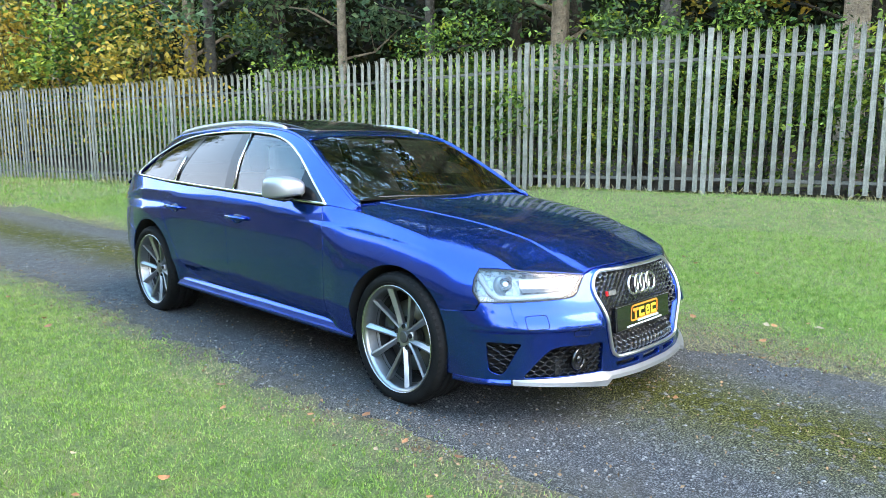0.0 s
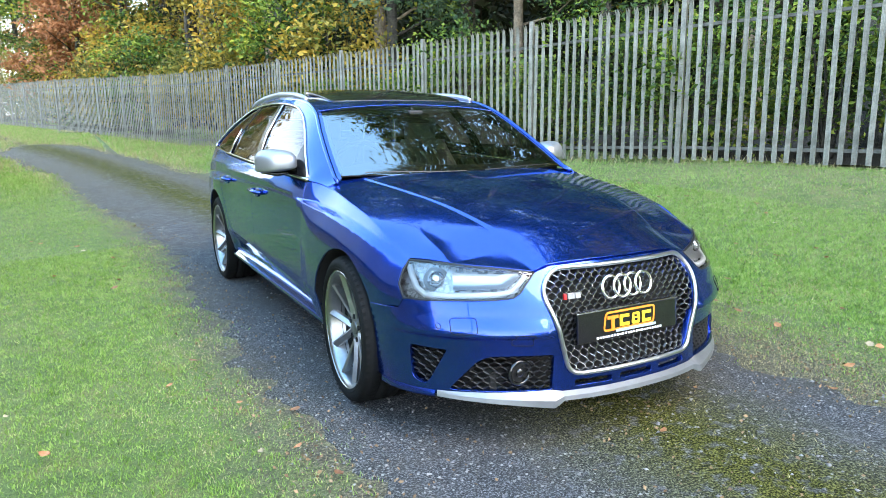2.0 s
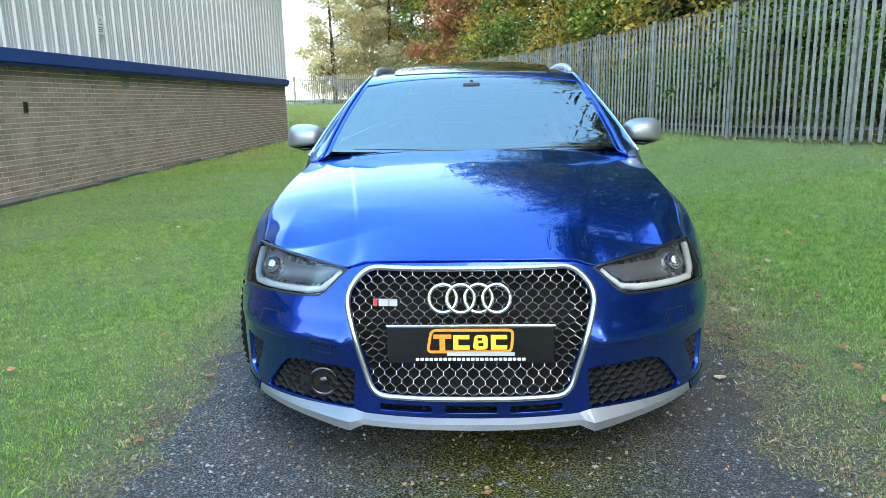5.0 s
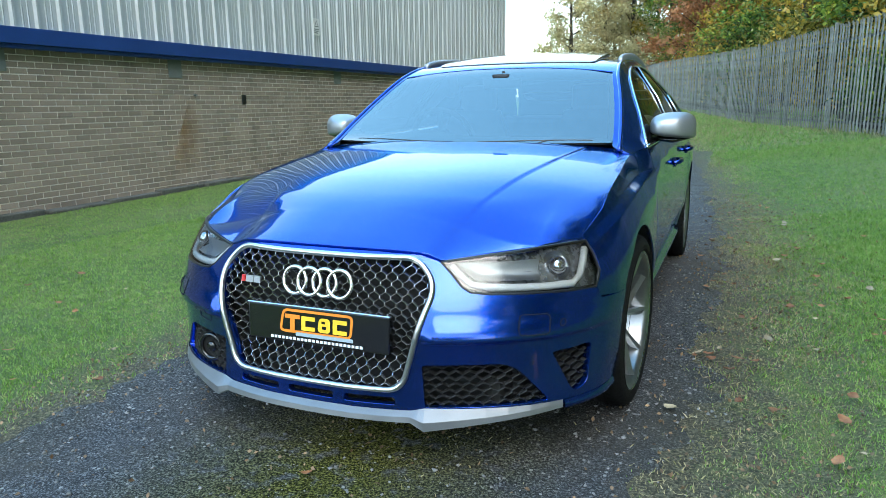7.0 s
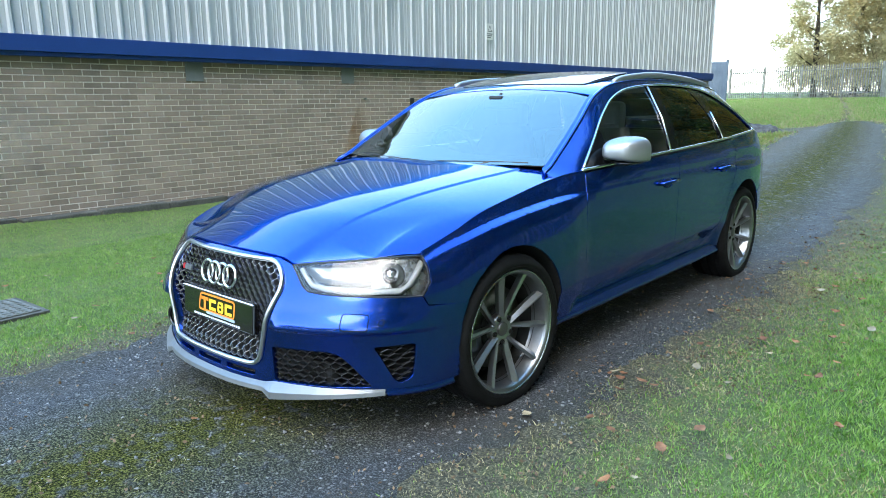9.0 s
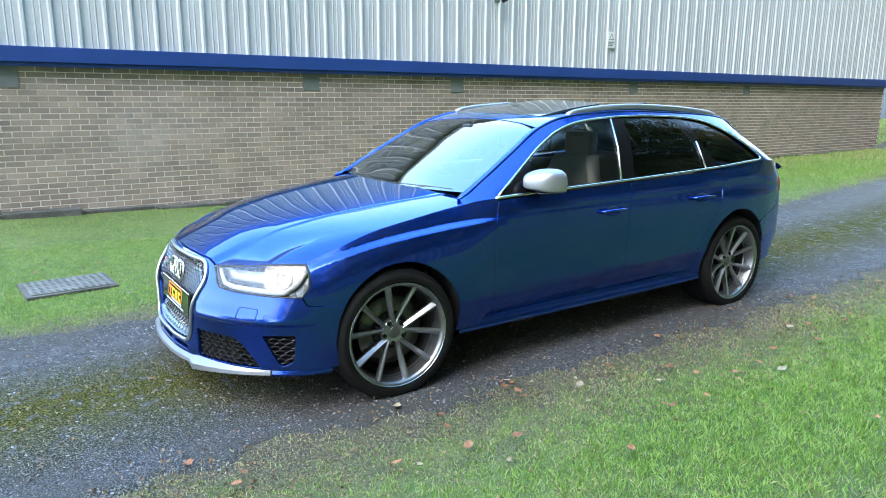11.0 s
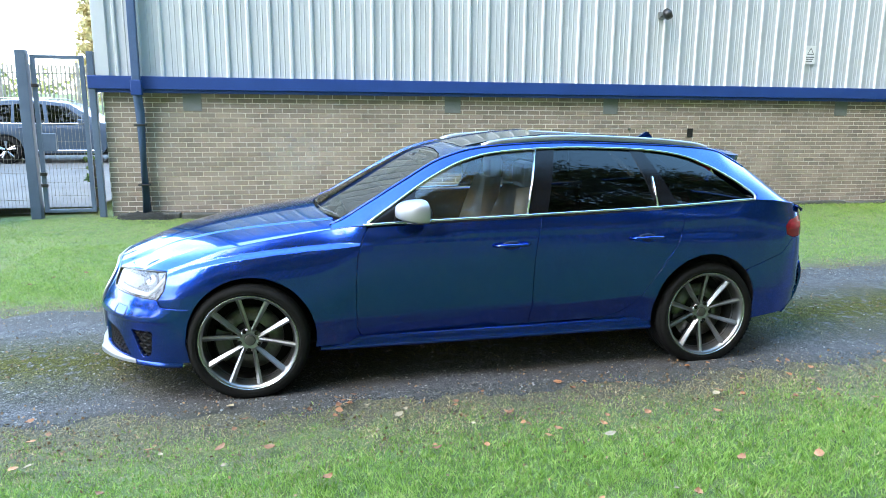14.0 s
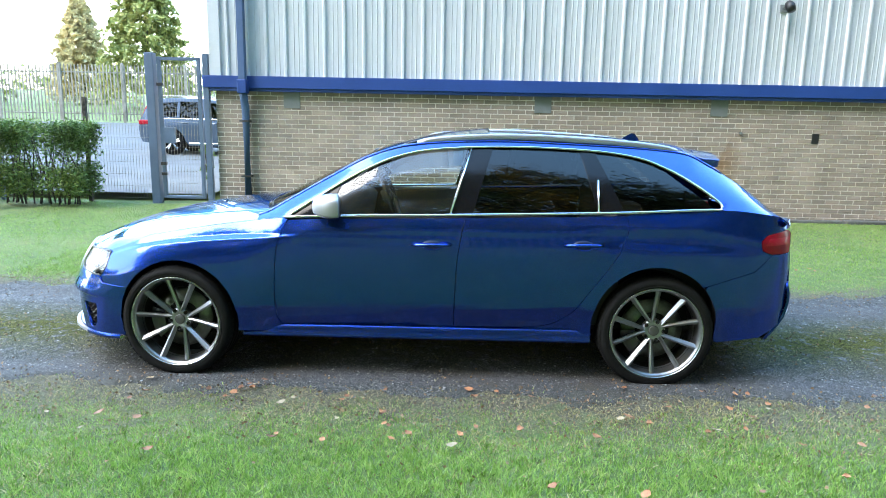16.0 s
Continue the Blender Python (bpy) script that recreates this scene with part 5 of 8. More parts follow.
    # rounded edge from side frame to roof
    bead = sweep([(sign * (EDX(y) - 0.006), y, EDZ(y) - 0.004) for y in np.linspace(0.47, 3.22, 50)], 0.0125, 10)
    smooth_part("roof_edge", bead, M_PAINT, car)
    # roof rail
    ry = np.linspace(1.40, 2.95, 30)
    rail_pts, rail_r = [], []
    for y in ry:
        t = (y - 1.40) / 1.55
        lift = 0.027 * min(1, (math.sin(math.pi * t) ** 0.45 if 0 < t < 1 else 0))
        rail_pts.append((sign * (EDX(y) - 0.018), y, EDZ(y) + 0.002 + lift))
        rail_r.append(0.017)
    smooth_part("roof_rail", sweep(rail_pts, rail_r, 10, flat=1.25), M_ALU, car, "brushed aluminium roof rail")
    part("rail_base", sweep([(sign * (EDX(y) - 0.018), y, EDZ(y) + 0.006) for y in ry], 0.014, 6), M_GLOSSBLK, car)

    # door mirror
    mir = bmesh.new()
    bmesh.ops.create_uvsphere(mir, u_segments=48, v_segments=28, radius=1.0)
    for v in mir.verts:
        x, y, z = v.co
        x2 = math.copysign(abs(x) ** 0.72, x) * 0.106 + 0.006
        z2 = math.copysign(abs(z) ** (0.70 if z > 0 else 0.32), z) * (0.066 + 0.012 * x) * (1.12 if z > 0 else 0.70)
        y2 = y * 0.118 * (1 - 0.22 * x) if y < 0 else y ** 0.30 * 0.040
        v.co = Vector((sign * (0.925 + x2), 0.945 + y2 + 0.02 * x, 1.002 + z2 - 0.006 * x))
    m_ob = smooth_part("door_mirror", mir, M_ALU, car, "matt aluminium door mirror housing")
    base = bmesh.new()
    sweep([(sign * 0.79, 0.875, 0.962), (sign * 0.84, 0.905, 0.968), (sign * 0.885, 0.94, 0.978)], [0.036, 0.030, 0.028], 10, bm=base, flat=0.7)
    smooth_part("mirror_arm", base, M_GLOSSBLK, m_ob)
    low = bmesh.new()
    sweep([(sign * 0.83, 0.93, 0.952), (sign * 0.93, 0.935, 0.944), (sign * 1.01, 0.955, 0.952)], [0.030, 0.060, 0.022], 12, bm=low, flat=0.28)
    smooth_part("mirror_base", low, M_GLOSSBLK, m_ob)
    gl = bmesh.new()
    bmesh.ops.create_circle(gl, cap_ends=True, segments=24, radius=1.0)
    for v in gl.verts:
        v.co = Vector((sign * (0.925 + 0.094 * v.co.x), 0.9868 + 0.020 * v.co.x, 1.004 + 0.048 * v.co.y))
    part("mirror_glass", gl, M_CHROME, m_ob, "mirror glass")

# ---- hood, windscreen, roof ----
hood_front = [(x, edge_y(x) - 0.002) for x in (-0.405, -0.36, -0.27, -0.18, -0.09, 0, 0.09, 0.18, 0.27, 0.36, 0.405)]
right_edge = [(TOPX(y) - 0.002, y) for y in np.linspace(-0.43, 0.50, 22)]
hood_lamp = [(x, edge_y(x) - 0.001) for x in (0.46, 0.52, 0.58, 0.64, 0.70, 0.75)]
rear_edge = [(0.71, 0.535), (0.5, 0.458), (0.25, 0.410), (0, 0.396), (-0.25, 0.410), (-0.5, 0.458), (-0.71, 0.535)]
hood_poly = hood_front + hood_lamp + right_edge + rear_edge + [(-x, y) for x, y in right_edge[::-1]] + [(-x, y) for x, y in hood_lamp[::-1]]
panel("bonnet", lambda u, v: Vector((u, v, hood_z(u, v))), hood_poly, M_PAINT, car, (0, -0.2, 1), step=0.018, flange=0.018, gap=0.0038, creases=[[(sx * (0.40 + 0.20 * (y + 0.5) + d), y) for y in np.arange(-0.70, 0.48, 0.016)] for sx in (1, -1) for d in (-0.009, -0.003, 0.003, 0.0085, 0.014, 0.020)])
scuttle = [(0.76, 0.50), (0.70, 0.520), (0.5, 0.440), (0.25, 0.390), (0, 0.375), (-0.25, 0.390), (-0.5, 0.440), (-0.70, 0.520), (-0.76, 0.50), (-0.74, 0.60), (-0.5, 0.54), (0, 0.48), (0.5, 0.54), (0.74, 0.60)]
panel("scuttle", lambda u, v: Vector((u, v, hood_z(u, min(v, 0.5)) - 0.032)), scuttle, M_BLACKP, car, (0, 0, 1), step=0.06, flange=0.0, label="black plastic wiper scuttle")
roof_f = lambda u, v: Vector((u, v, roof_z(u, v)))
ws_side = [(EDX(y) - 0.030, y) for y in np.linspace(0.56, 1.11, 14)]
ws = [(0, 0.400), (0.3, 0.416), (0.55, 0.468), (0.70, 0.526)] + ws_side + [(0.45, 1.155), (0.2, 1.178), (0, 1.182), (-0.2, 1.178), (-0.45, 1.155)] + [(-x, y) for x, y in ws_side[::-1]] + [(-0.70, 0.526), (-0.55, 0.468), (-0.3, 0.416)]
screen = panel("windscreen", lambda u, v: roof_f(u, v) - Vector((0, 0, 0.003)), ws, M_SCREEN, car, (0, -0.5, 1), step=0.05, flange=0.0, gap=0.0, label="clear laminated windscreen")
screen.visible_shadow = False
for sx in (1, -1):
    pil = [(sx * (EDX(y) - 0.036), y) for y in np.linspace(0.50, 1.13, 16)] + [(sx * (EDX(y) + 0.000), y) for y in np.linspace(1.13, 0.46, 16)]
    panel("a_pillar", roof_f, pil, M_PAINT, car, (0, -0.5, 1), step=0.03, flange=0.008, gap=0.0)
    bl = [(sx * (EDX(y) - 0.064), y) for y in np.linspace(0.56, 1.11, 16)] + [(sx * (EDX(y) - 0.037), y) for y in np.linspace(1.12, 0.53, 16)]
    panel("screen_border", lambda u, v: roof_f(u, v) - Vector((0, 0, 0.006)), bl, M_GLOSSBLK, car, (0, -0.5, 1), step=0.03, flange=0.0, gap=0.0)
roof_side = [(EDX(y) - 0.004, y) for y in np.linspace(1.13, 3.05, 40)]
roof_poly = [(0, 1.188), (0.2, 1.184), (0.45, 1.162)] + roof_side + [(0.3, 3.10), (0, 3.12), (-0.3, 3.10)] + [(-x, y) for x, y in roof_side[::-1]] + [(-0.45, 1.162), (-0.2, 1.184)]
sun_hole = rounded([(-0.47, 1.30), (0.47, 1.30), (0.47, 1.84), (-0.47, 1.84)], 0.05)
sun_hole2 = rounded([(-0.47, 1.90), (0.47, 1.90), (0.46, 2.52), (-0.46, 2.52)], 0.05)
panel("roof_skin", roof_f, roof_poly, M_PAINT, car, (0, 0, 1), [sun_hole, sun_hole2], step=0.05, flange=0.012, gap=0.001)
panel("sunroof_glass", lambda u, v: roof_f(u, v) + Vector((0, 0, 0.004 + 0.030 * (v - 1.30) / 0.54)), sun_hole, M_GLOSSBLK, car, (0, 0, 1), step=0.05, flange=0.02, gap=0.004, label="black glass sunroof panel tilted open")
panel("roof_glass", lambda u, v: roof_f(u, v) + Vector((0, 0, 0.001)), sun_hole2, M_GLOSSBLK, car, (0, 0, 1), step=0.05, flange=0.01, gap=0.003, label="fixed black glass roof panel")
fin = bmesh.new()
fv = [fin.verts.new(p) for p in ((-0.020, 2.73, 1.374), (0.020, 2.73, 1.374), (0.018, 2.86, 1.360), (-0.018, 2.86, 1.360), (-0.004, 2.80, 1.412), (0.004, 2.80, 1.412), (0.003, 2.825, 1.412), (-0.003, 2.825, 1.412))]
for q in ((0, 1, 5, 4), (1, 2, 6, 5), (2, 3, 7, 6), (3, 0, 4, 7), (4, 5, 6, 7)):
    fin.faces.new([fv[i] for i in q])
part("aerial_fin", fin, M_PAINT, car)
# tail: spoiler, rear screen, tailgate, bumper
sp_poly = [(-0.52, 3.03), (0.52, 3.03), (0.545, 3.12), (0.50, 3.23), (0.2, 3.275), (0, 3.28), (-0.2, 3.275), (-0.50, 3.23), (-0.545, 3.12)]
panel("roof_spoiler", lambda u, v: Vector((u, v, GLC(min(v, 3.1)) - 0.16 * max(v - 3.08, 0) - 0.05 * (abs(u) / 0.55) ** 2.5 + 0.008)), sp_poly, M_PAINT, car, (0, 0, 1), step=0.04, flange=0.045, gap=0.0)
REARY = curve([(0.10, 3.56), (0.20, 3.66), (0.36, 3.765), (0.48, 3.785), (0.56, 3.765), (0.70, 3.755), (0.82, 3.735), (0.90, 3.69), (1.10, 3.45), (1.25, 3.20), (1.33, 3.06)])


def rear_map(u, v):
    return Vector((u, REARY(v) - 0.13 * abs(u / 0.8) ** 2.2 - 0.09 * abs(u / 0.8) ** 6, v))


panel("rear_bumper", rear_map, [(-0.70, 0.20), (-0.5, 0.155), (0.5, 0.155), (0.70, 0.20), (0.71, 0.50), (0.70, 0.56), (-0.70, 0.56), (-0.71, 0.50)], M_PAINT, car, (0, 1, 0), step=0.05)
panel("diffuser", lambda u, v: rear_map(u, v) + Vector((0, 0.004, 0)), [(-0.62, 0.17), (0.62, 0.17), (0.70, 0.38), (-0.70, 0.38)], M_ALU, car, (0, 1, 0), step=0.05, label="matt aluminium rear diffuser")
panel("tailgate", rear_map, [(-0.69, 0.565), (0.69, 0.565), (0.66, 0.88), (0.65, 0.905), (-0.65, 0.905), (-0.66, 0.88)], M_PAINT, car, (0, 1, 0), step=0.05)
panel("rear_screen", rear_map, [(-0.66, 0.915), (0.66, 0.915), (0.52, 1.26), (-0.52, 1.26)], M_TINT, car, (0, 1, 0.4), step=0.05, gap=0, label="dark rear screen glass")

# ---- front bumper ----
GRILLE = rounded([(-0.315, 0.268), (0.315, 0.268), (0.405, 0.590), (0.345, 0.668), (-0.345, 0.668), (-0.405, 0.590)], [0.05, 0.05, 0.05, 0.045, 0.045, 0.05])
LOW_L = rounded([(0.385, 0.212), (0.735, 0.212), (0.645, 0.335), (0.60, 0.352), (0.375, 0.352)], [0.012, 0.02, 0.05, 0.03, 0.015])
TRI_L = rounded([(0.735, 0.372), (0.835, 0.378), (0.828, 0.240), (0.800, 0.222), (0.785, 0.24)], [0.012, 0.015, 0.02, 0.01, 0.015])
SLOTS = [rounded([(x - w, 0.218), (x + w, 0.218), (x + w, 0.243), (x - w, 0.243)], 0.009) for x, w in ((-0.21, 0.085), (0, 0.085), (0.21, 0.085))]


def to_s(poly):
    return [fx(x, z) for x, z in poly]


def mirrored(poly):
    return [(-x, z) for x, z in poly][::-1]


LAMP_IN = [(0.412, 0.658), (0.440, 0.630), (0.478, 0.588), (0.505, 0.572), (0.56, 0.566), (0.68, 0.562), (0.80, 0.555), (0.838, 0.553)]
half_top = [(0.0, 0.689), (0.2, 0.687), (0.345, 0.680), (0.40, 0.664)] + LAMP_IN + [(0.856, 0.515), (0.9064, 0.502)]
half_low = [(0.902, 0.43), (0.8986, 0.32), (0.902, 0.20), (0.80, 0.187), (0.60, 0.190), (0.36, 0.196)]
outline = to_s([(x, z) for x, z in half_top + half_low] + [(0.0, 0.198)] + mirrored(half_low) + mirrored(half_top)[:-1])
panel("front_bumper", front_map, outline, M_PAINT, car, (0, -1, 0.1), [to_s(GRILLE), to_s(LOW_L), to_s(mirrored(LOW_L)), to_s(TRI_L), to_s(mirrored(TRI_L))] + [to_s(s) for s in SLOTS], step=0.024, flange=0.030, creases=[[(sx * k, v) for k in np.arange(0.40, 1.12, 0.018)] for sx in (1, -1) for v in (0.413, 0.419, 0.4245, 0.430, 0.436, 0.443)])


def on_front(x, z, lift=0.0):
    s, v = fx(x, z)
    n_ = (front_map(s + 0.003, v) - front_map(s - 0.003, v)).cross(front_map(s, v + 0.003) - front_map(s, v - 0.003)).normalized()
    if n_.y > 0:
        n_ = -n_
    return front_map(s, v) + n_ * lift


def on_grille(x, z, lift=0.0):
    """The flatter, set-back plane of the radiator grille."""
    flat_y = -0.832 + 0.10 * x * x + 0.35 * BACK(z)
    t = max(smooth(0.365, 0.282, z), 0.8 * smooth(0.618, 0.66, z), smooth(0.30, 0.385, abs(x)))
    return Vector((x, flat_y + (front_map(*fx(x, z)).y + 0.010 - flat_y) * t - lift, z))


def clip_segment(a, b_, poly):
    """The part of a segment inside an outline, by even sampling."""
    ts = np.linspace(0, 1, 9)
    pts = [(a[0] + (b_[0] - a[0]) * t, a[1] + (b_[1] - a[1]) * t) for t in ts]
    ok = within(pts, poly)
    if ok.all():
        return a, b_
    idx = [i for i, k in enumerate(ok) if k]
    return (pts[idx[0]], pts[idx[-1]]) if len(idx) > 1 else None


def honeycomb(poly, cw, ch, depth, bar, lift, on_front=on_front):
    """Bars of a stretched honeycomb inside an outline on the bumper's face."""
    bm = bmesh.new()
    p = np.array(poly)
    x0, x1, z0, z1 = p[:, 0].min(), p[:, 0].max(), p[:, 1].min(), p[:, 1].max()
    segs = set()
    rows, cols = int((z1 - z0) / (ch * 0.75)) + 3, int((x1 - x0) / cw) + 3
    for r in range(-1, rows):
        for c in range(-1, cols):
            cx, cz = x0 + c * cw + (cw / 2 if r % 2 else 0), z0 + r * ch * 0.75
            hexa = [(cx + cw * 0.5, cz - ch * 0.17), (cx + cw * 0.5, cz + ch * 0.17), (cx + 0, cz + ch * 0.58), (cx - cw * 0.5, cz + ch * 0.17), (cx - cw * 0.5, cz - ch * 0.17), (cx, cz - ch * 0.58)]
            for a, b_ in zip(hexa, hexa[1:] + hexa[:1]):
                k = tuple(sorted(((round(a[0], 4), round(a[1], 4)), (round(b_[0], 4), round(b_[1], 4)))))
                segs.add(k)
    for a, b_ in sorted(segs):
        got = clip_segment(a, b_, poly)
        if not got:
            continue
        (ax, az), (bx, bz) = got
        d = Vector((bx - ax, bz - az))
        if d.length < 1e-4:
            continue
        n_ = Vector((-d.y, d.x)).normalized() * bar / 2
        ring = []
        for x, z in ((ax, az), (bx, bz)):
            f0, b0 = on_front(x, z, lift), on_front(x, z, lift - depth)
            ring.append([bm.verts.new(f0 + Vector((n_.x * 0.45, 0, n_.y * 0.45))), bm.verts.new(f0 - Vector((n_.x * 0.45, 0, n_.y * 0.45))), bm.verts.new(b0 - Vector((n_.x, 0, n_.y))), bm.verts.new(b0 + Vector((n_.x, 0, n_.y)))])
        for j in range(2):
            bm.faces.new((ring[0][j], ring[0][j + 1], ring[1][j + 1], ring[1][j]))
        bm.faces.new((ring[0][3], ring[0][0], ring[1][0], ring[1][3]))
    return bm


grille = tagged(part("grille_mesh", honeycomb(GRILLE, 0.0385, 0.0285, 0.011, 0.0034, 0.0, on_grille), M_HONEY, car, "grey honeycomb radiator grille"), kind="stuff")
ring_pts = [on_front(x, z, 0.004) for x, z in refine(GRILLE, 0.02)]
fr = bmesh.new()
sweep(ring_pts + ring_pts[:2], 0.0095, 8, bm=fr, flat=1.0, caps=False, up=(0, 1, 0))
smooth_part("grille_frame", fr, M_SATIN, grille, "satin aluminium grille surround")
for sx in (1, -1):
    lowp, trip = (LOW_L, TRI_L) if sx > 0 else (mirrored(LOW_L), mirrored(TRI_L))
    tagged(part("air_intake", honeycomb(lowp, 0.040, 0.026, 0.018, 0.0045, -0.016), M_HONEYBLK, car, "black honeycomb air intake"), kind="stuff")
    tagged(part("side_intake", honeycomb(trip, 0.034, 0.026, 0.018, 0.0045, -0.014), M_HONEYBLK, car, "small black honeycomb side intake"), kind="stuff")
# radar eye in the car's right intake
eye = on_front(-0.50, 0.282, -0.012)
bm = bmesh.new()
bmesh.ops.create_uvsphere(bm, u_segments=20, v_segments=12, radius=0.019)
for v in bm.verts:
    v.co = Vector((v.co.x, v.co.y * 0.5, v.co.z)) + eye
smooth_part("radar_sensor", bm, M_GLOSSBLK, car, "round black radar sensor")
ring_c = [eye + Vector((0.046 * math.cos(a), 0.0, 0.046 * math.sin(a))) for a in np.linspace(0, 2 * math.pi, 25)]
smooth_part("radar_housing", sweep(ring_c[:-1] + ring_c[:2], 0.008, 8, caps=False, up=(0, 1, 0)), M_GLOSSBLK, car)
# black disc imitates the shade inside the sensor's ring
bm = bmesh.new()
bmesh.ops.create_circle(bm, cap_ends=True, segments=24, radius=0.046)
for v in bm.verts:
    v.co = Vector((v.co.x, 0.006, v.co.y)) + eye
part("radar_recess", bm, M_VOID, car)
# black sheet in place of the shade behind the front openings
panel("grille_shade_sheet", lambda u, v: front_map(u, v) + Vector((0, 0.13, 0)), to_s([(-0.86, 0.19), (0.86, 0.19), (0.86, 0.40), (0.41, 0.66), (-0.41, 0.66), (-0.86, 0.40)]), M_VOID, car, (0, -1, 0), step=0.05, flange=0.0, gap=0, label="black sheet standing in for shade behind the grilles")
# splitter
bm, prev = bmesh.new(), None
half_x = [0.0, 0.08, 0.16, 0.24, 0.30, 0.345, 0.366, 0.385, 0.40, 0.44, 0.50, 0.56, 0.62, 0.68, 0.73, 0.765]
for x in [-k for k in half_x[:0:-1]] + half_x:
    a = abs(x)
    if a <= 0.385:
        t = smooth(0.345, 0.385, a)          # straight middle, with a tooth at each corner
        lip, zt, zb = 0.022 + 0.014 * t, 0.204 + 0.008 * t, 0.170 - 0.014 * t
    else:
        t = (a - 0.385) / 0.38               # outer blades taper towards their ends
        lip, zt, zb = 0.036 - 0.031 * t, 0.212 - 0.006 * t, 0.156 + 0.023 * t
    t0, t1 = on_front(x, zt, 0.003), on_front(x, zb + 0.016 + 0.15 * (zt - zb - 0.016), lip)
    t2, t3 = on_front(x, zb + 0.003, lip + 0.002), on_front(x, zb, lip - 0.006)
    t4 = t3 + Vector((0, 0.10, 0.004))
    ring = [bm.verts.new(p) for p in (t0, t1, t2, t3, t4)]
    if prev:
        for j in range(4):
            bm.faces.new((prev[j], prev[j + 1], ring[j + 1], ring[j]))
    prev = ring
bmesh.ops.recalc_face_normals(bm, faces=bm.faces)
sp = part("front_splitter", bm_mesh("front_splitter", bm, M_BLADE), M_BLADE, car, "matt aluminium front splitter blade")
for sx in (1, -1):
    # painted bumper corner below the side intake
    bm, prev = bmesh.new(), None
    for x in np.linspace(0.770, 0.895, 8):
        t0, t1, t2, t3 = on_front(sx * x, 0.204, 0.002), on_front(sx * x, 0.190, 0.009), on_front(sx * x, 0.179, 0.008), on_front(sx * x, 0.172, -0.05)
        ring = [bm.verts.new(p) for p in (t0, t1, t2, t3)]
        if prev:
            for j in range(3):
                bm.faces.new((prev[j], prev[j + 1], ring[j + 1], ring[j]))
        prev = ring
    bmesh.ops.recalc_face_normals(bm, faces=bm.faces)
    smooth_part("bumper_lip", bm, M_PAINT, car)
# rings emblem, plain discs of metal
rings = bmesh.new()
for k in range(4):
    cx = -0.0855 + 0.057 * k
    pts = []
    for j in range(29):
        a = 2 * math.pi * j / 28
        p = on_grille(cx + 0.044 * math.cos(a), 0.578 + 0.044 * math.sin(a), 0.014 + 0.002 * (k % 2))
        pts.append(p)
    sweep(pts[:-1] + pts[:2], 0.0072, 8, bm=rings, caps=False, up=(0, 1, 0))
smooth_part("emblem", rings, M_CHROME, car, "chrome emblem of four linked rings")
# side badge: red and silver bars
for x0, x1, m in ((-0.312, -0.300, M_BADGE_RED), (-0.294, -0.262, M_RIM), (-0.259, -0.234, M_RIM)):
    bb = bmesh.new()
    q = [on_grille(x0, 0.553, 0.002), on_grille(x1, 0.553, 0.002), on_grille(x1, 0.574, 0.002), on_grille(x0, 0.574, 0.002)]
    vs = [bb.verts.new(p + Vector((0, -d, 0))) for d in (0, 0.008) for p in q]
    for f4 in ((4, 5, 6, 7), (0, 4, 7, 3), (1, 2, 6, 5), (3, 7, 6, 2), (0, 1, 5, 4)):
        bb.faces.new([vs[i] for i in f4])
    part("badge_bar", bb, m, car, "small red and silver grille badge")
# plate: black holder with printed shapes
pl = new("number_plate", bm_mesh("number_plate", box_bm(-0.268, 0.268, -0.020, 0.012, -0.062, 0.062, 0.006), M_GLOSSBLK))
pl.parent = car
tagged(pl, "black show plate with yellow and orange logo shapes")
pl.matrix_basis = pose(0, -0.832, 0.430, -5, 0, 0)


def plate_shape(poly, mat, name, lift=0.0215):
    bm = bmesh.new()
    bm.faces.new([bm.verts.new((x, -lift, z)) for x, z in poly])
    bmesh.ops.triangulate(bm, faces=bm.faces)
    part(name, bm, mat, pl)


def bar_shape(x0, x1, z0, z1, mat, name="print_bar", lift=0.0225):
    plate_shape([(x0, z0), (x1, z0), (x1, z1), (x0, z1)], mat, name, lift)


logo = rounded([(-0.142, -0.028), (0.135, -0.028), (0.142, 0.052), (-0.128, 0.052)], 0.022)
bm = bmesh.new()
lin = inset(logo if area(logo) > 0 else logo[::-1], 0.009)
lout = logo if area(logo) > 0 else logo[::-1]
va, vb = [bm.verts.new((x, -0.0215, z)) for x, z in lout], [bm.verts.new((x, -0.0215, z)) for x, z in lin]
for i in range(len(va)):
    bm.faces.new((va[i], va[(i + 1) % len(va)], vb[(i + 1) % len(va)], vb[i]))
part("logo_frame", bm, M_ORANGE, pl, "orange rounded outline")
# four bold block shapes
bar_shape(-0.118, -0.060, 0.020, 0.034, M_ORANGE, "logo_block"), bar_shape(-0.098, -0.080, -0.024, 0.020, M_ORANGE, "logo_block")
for cx in (-0.028, 0.092):
    bar_shape(cx - 0.026, cx - 0.010, -0.016, 0.032, M_YELLOW, "logo_block"), bar_shape(cx - 0.010, cx + 0.026, 0.018, 0.032, M_YELLOW, "logo_block"), bar_shape(cx - 0.010, cx + 0.026, -0.016, -0.002, M_YELLOW, "logo_block")
plate_shape(rounded([(0.008, -0.016), (0.056, -0.016), (0.056, 0.032), (0.014, 0.032)], 0.014), M_YELLOW, "logo_block", 0.0225)
bar_shape(0.026, 0.042, -0.004, 0.006, M_GLOSSBLK, "logo_block", 0.0235), bar_shape(0.024, 0.038, 0.014, 0.022, M_GLOSSBLK, "logo_block", 0.0235)
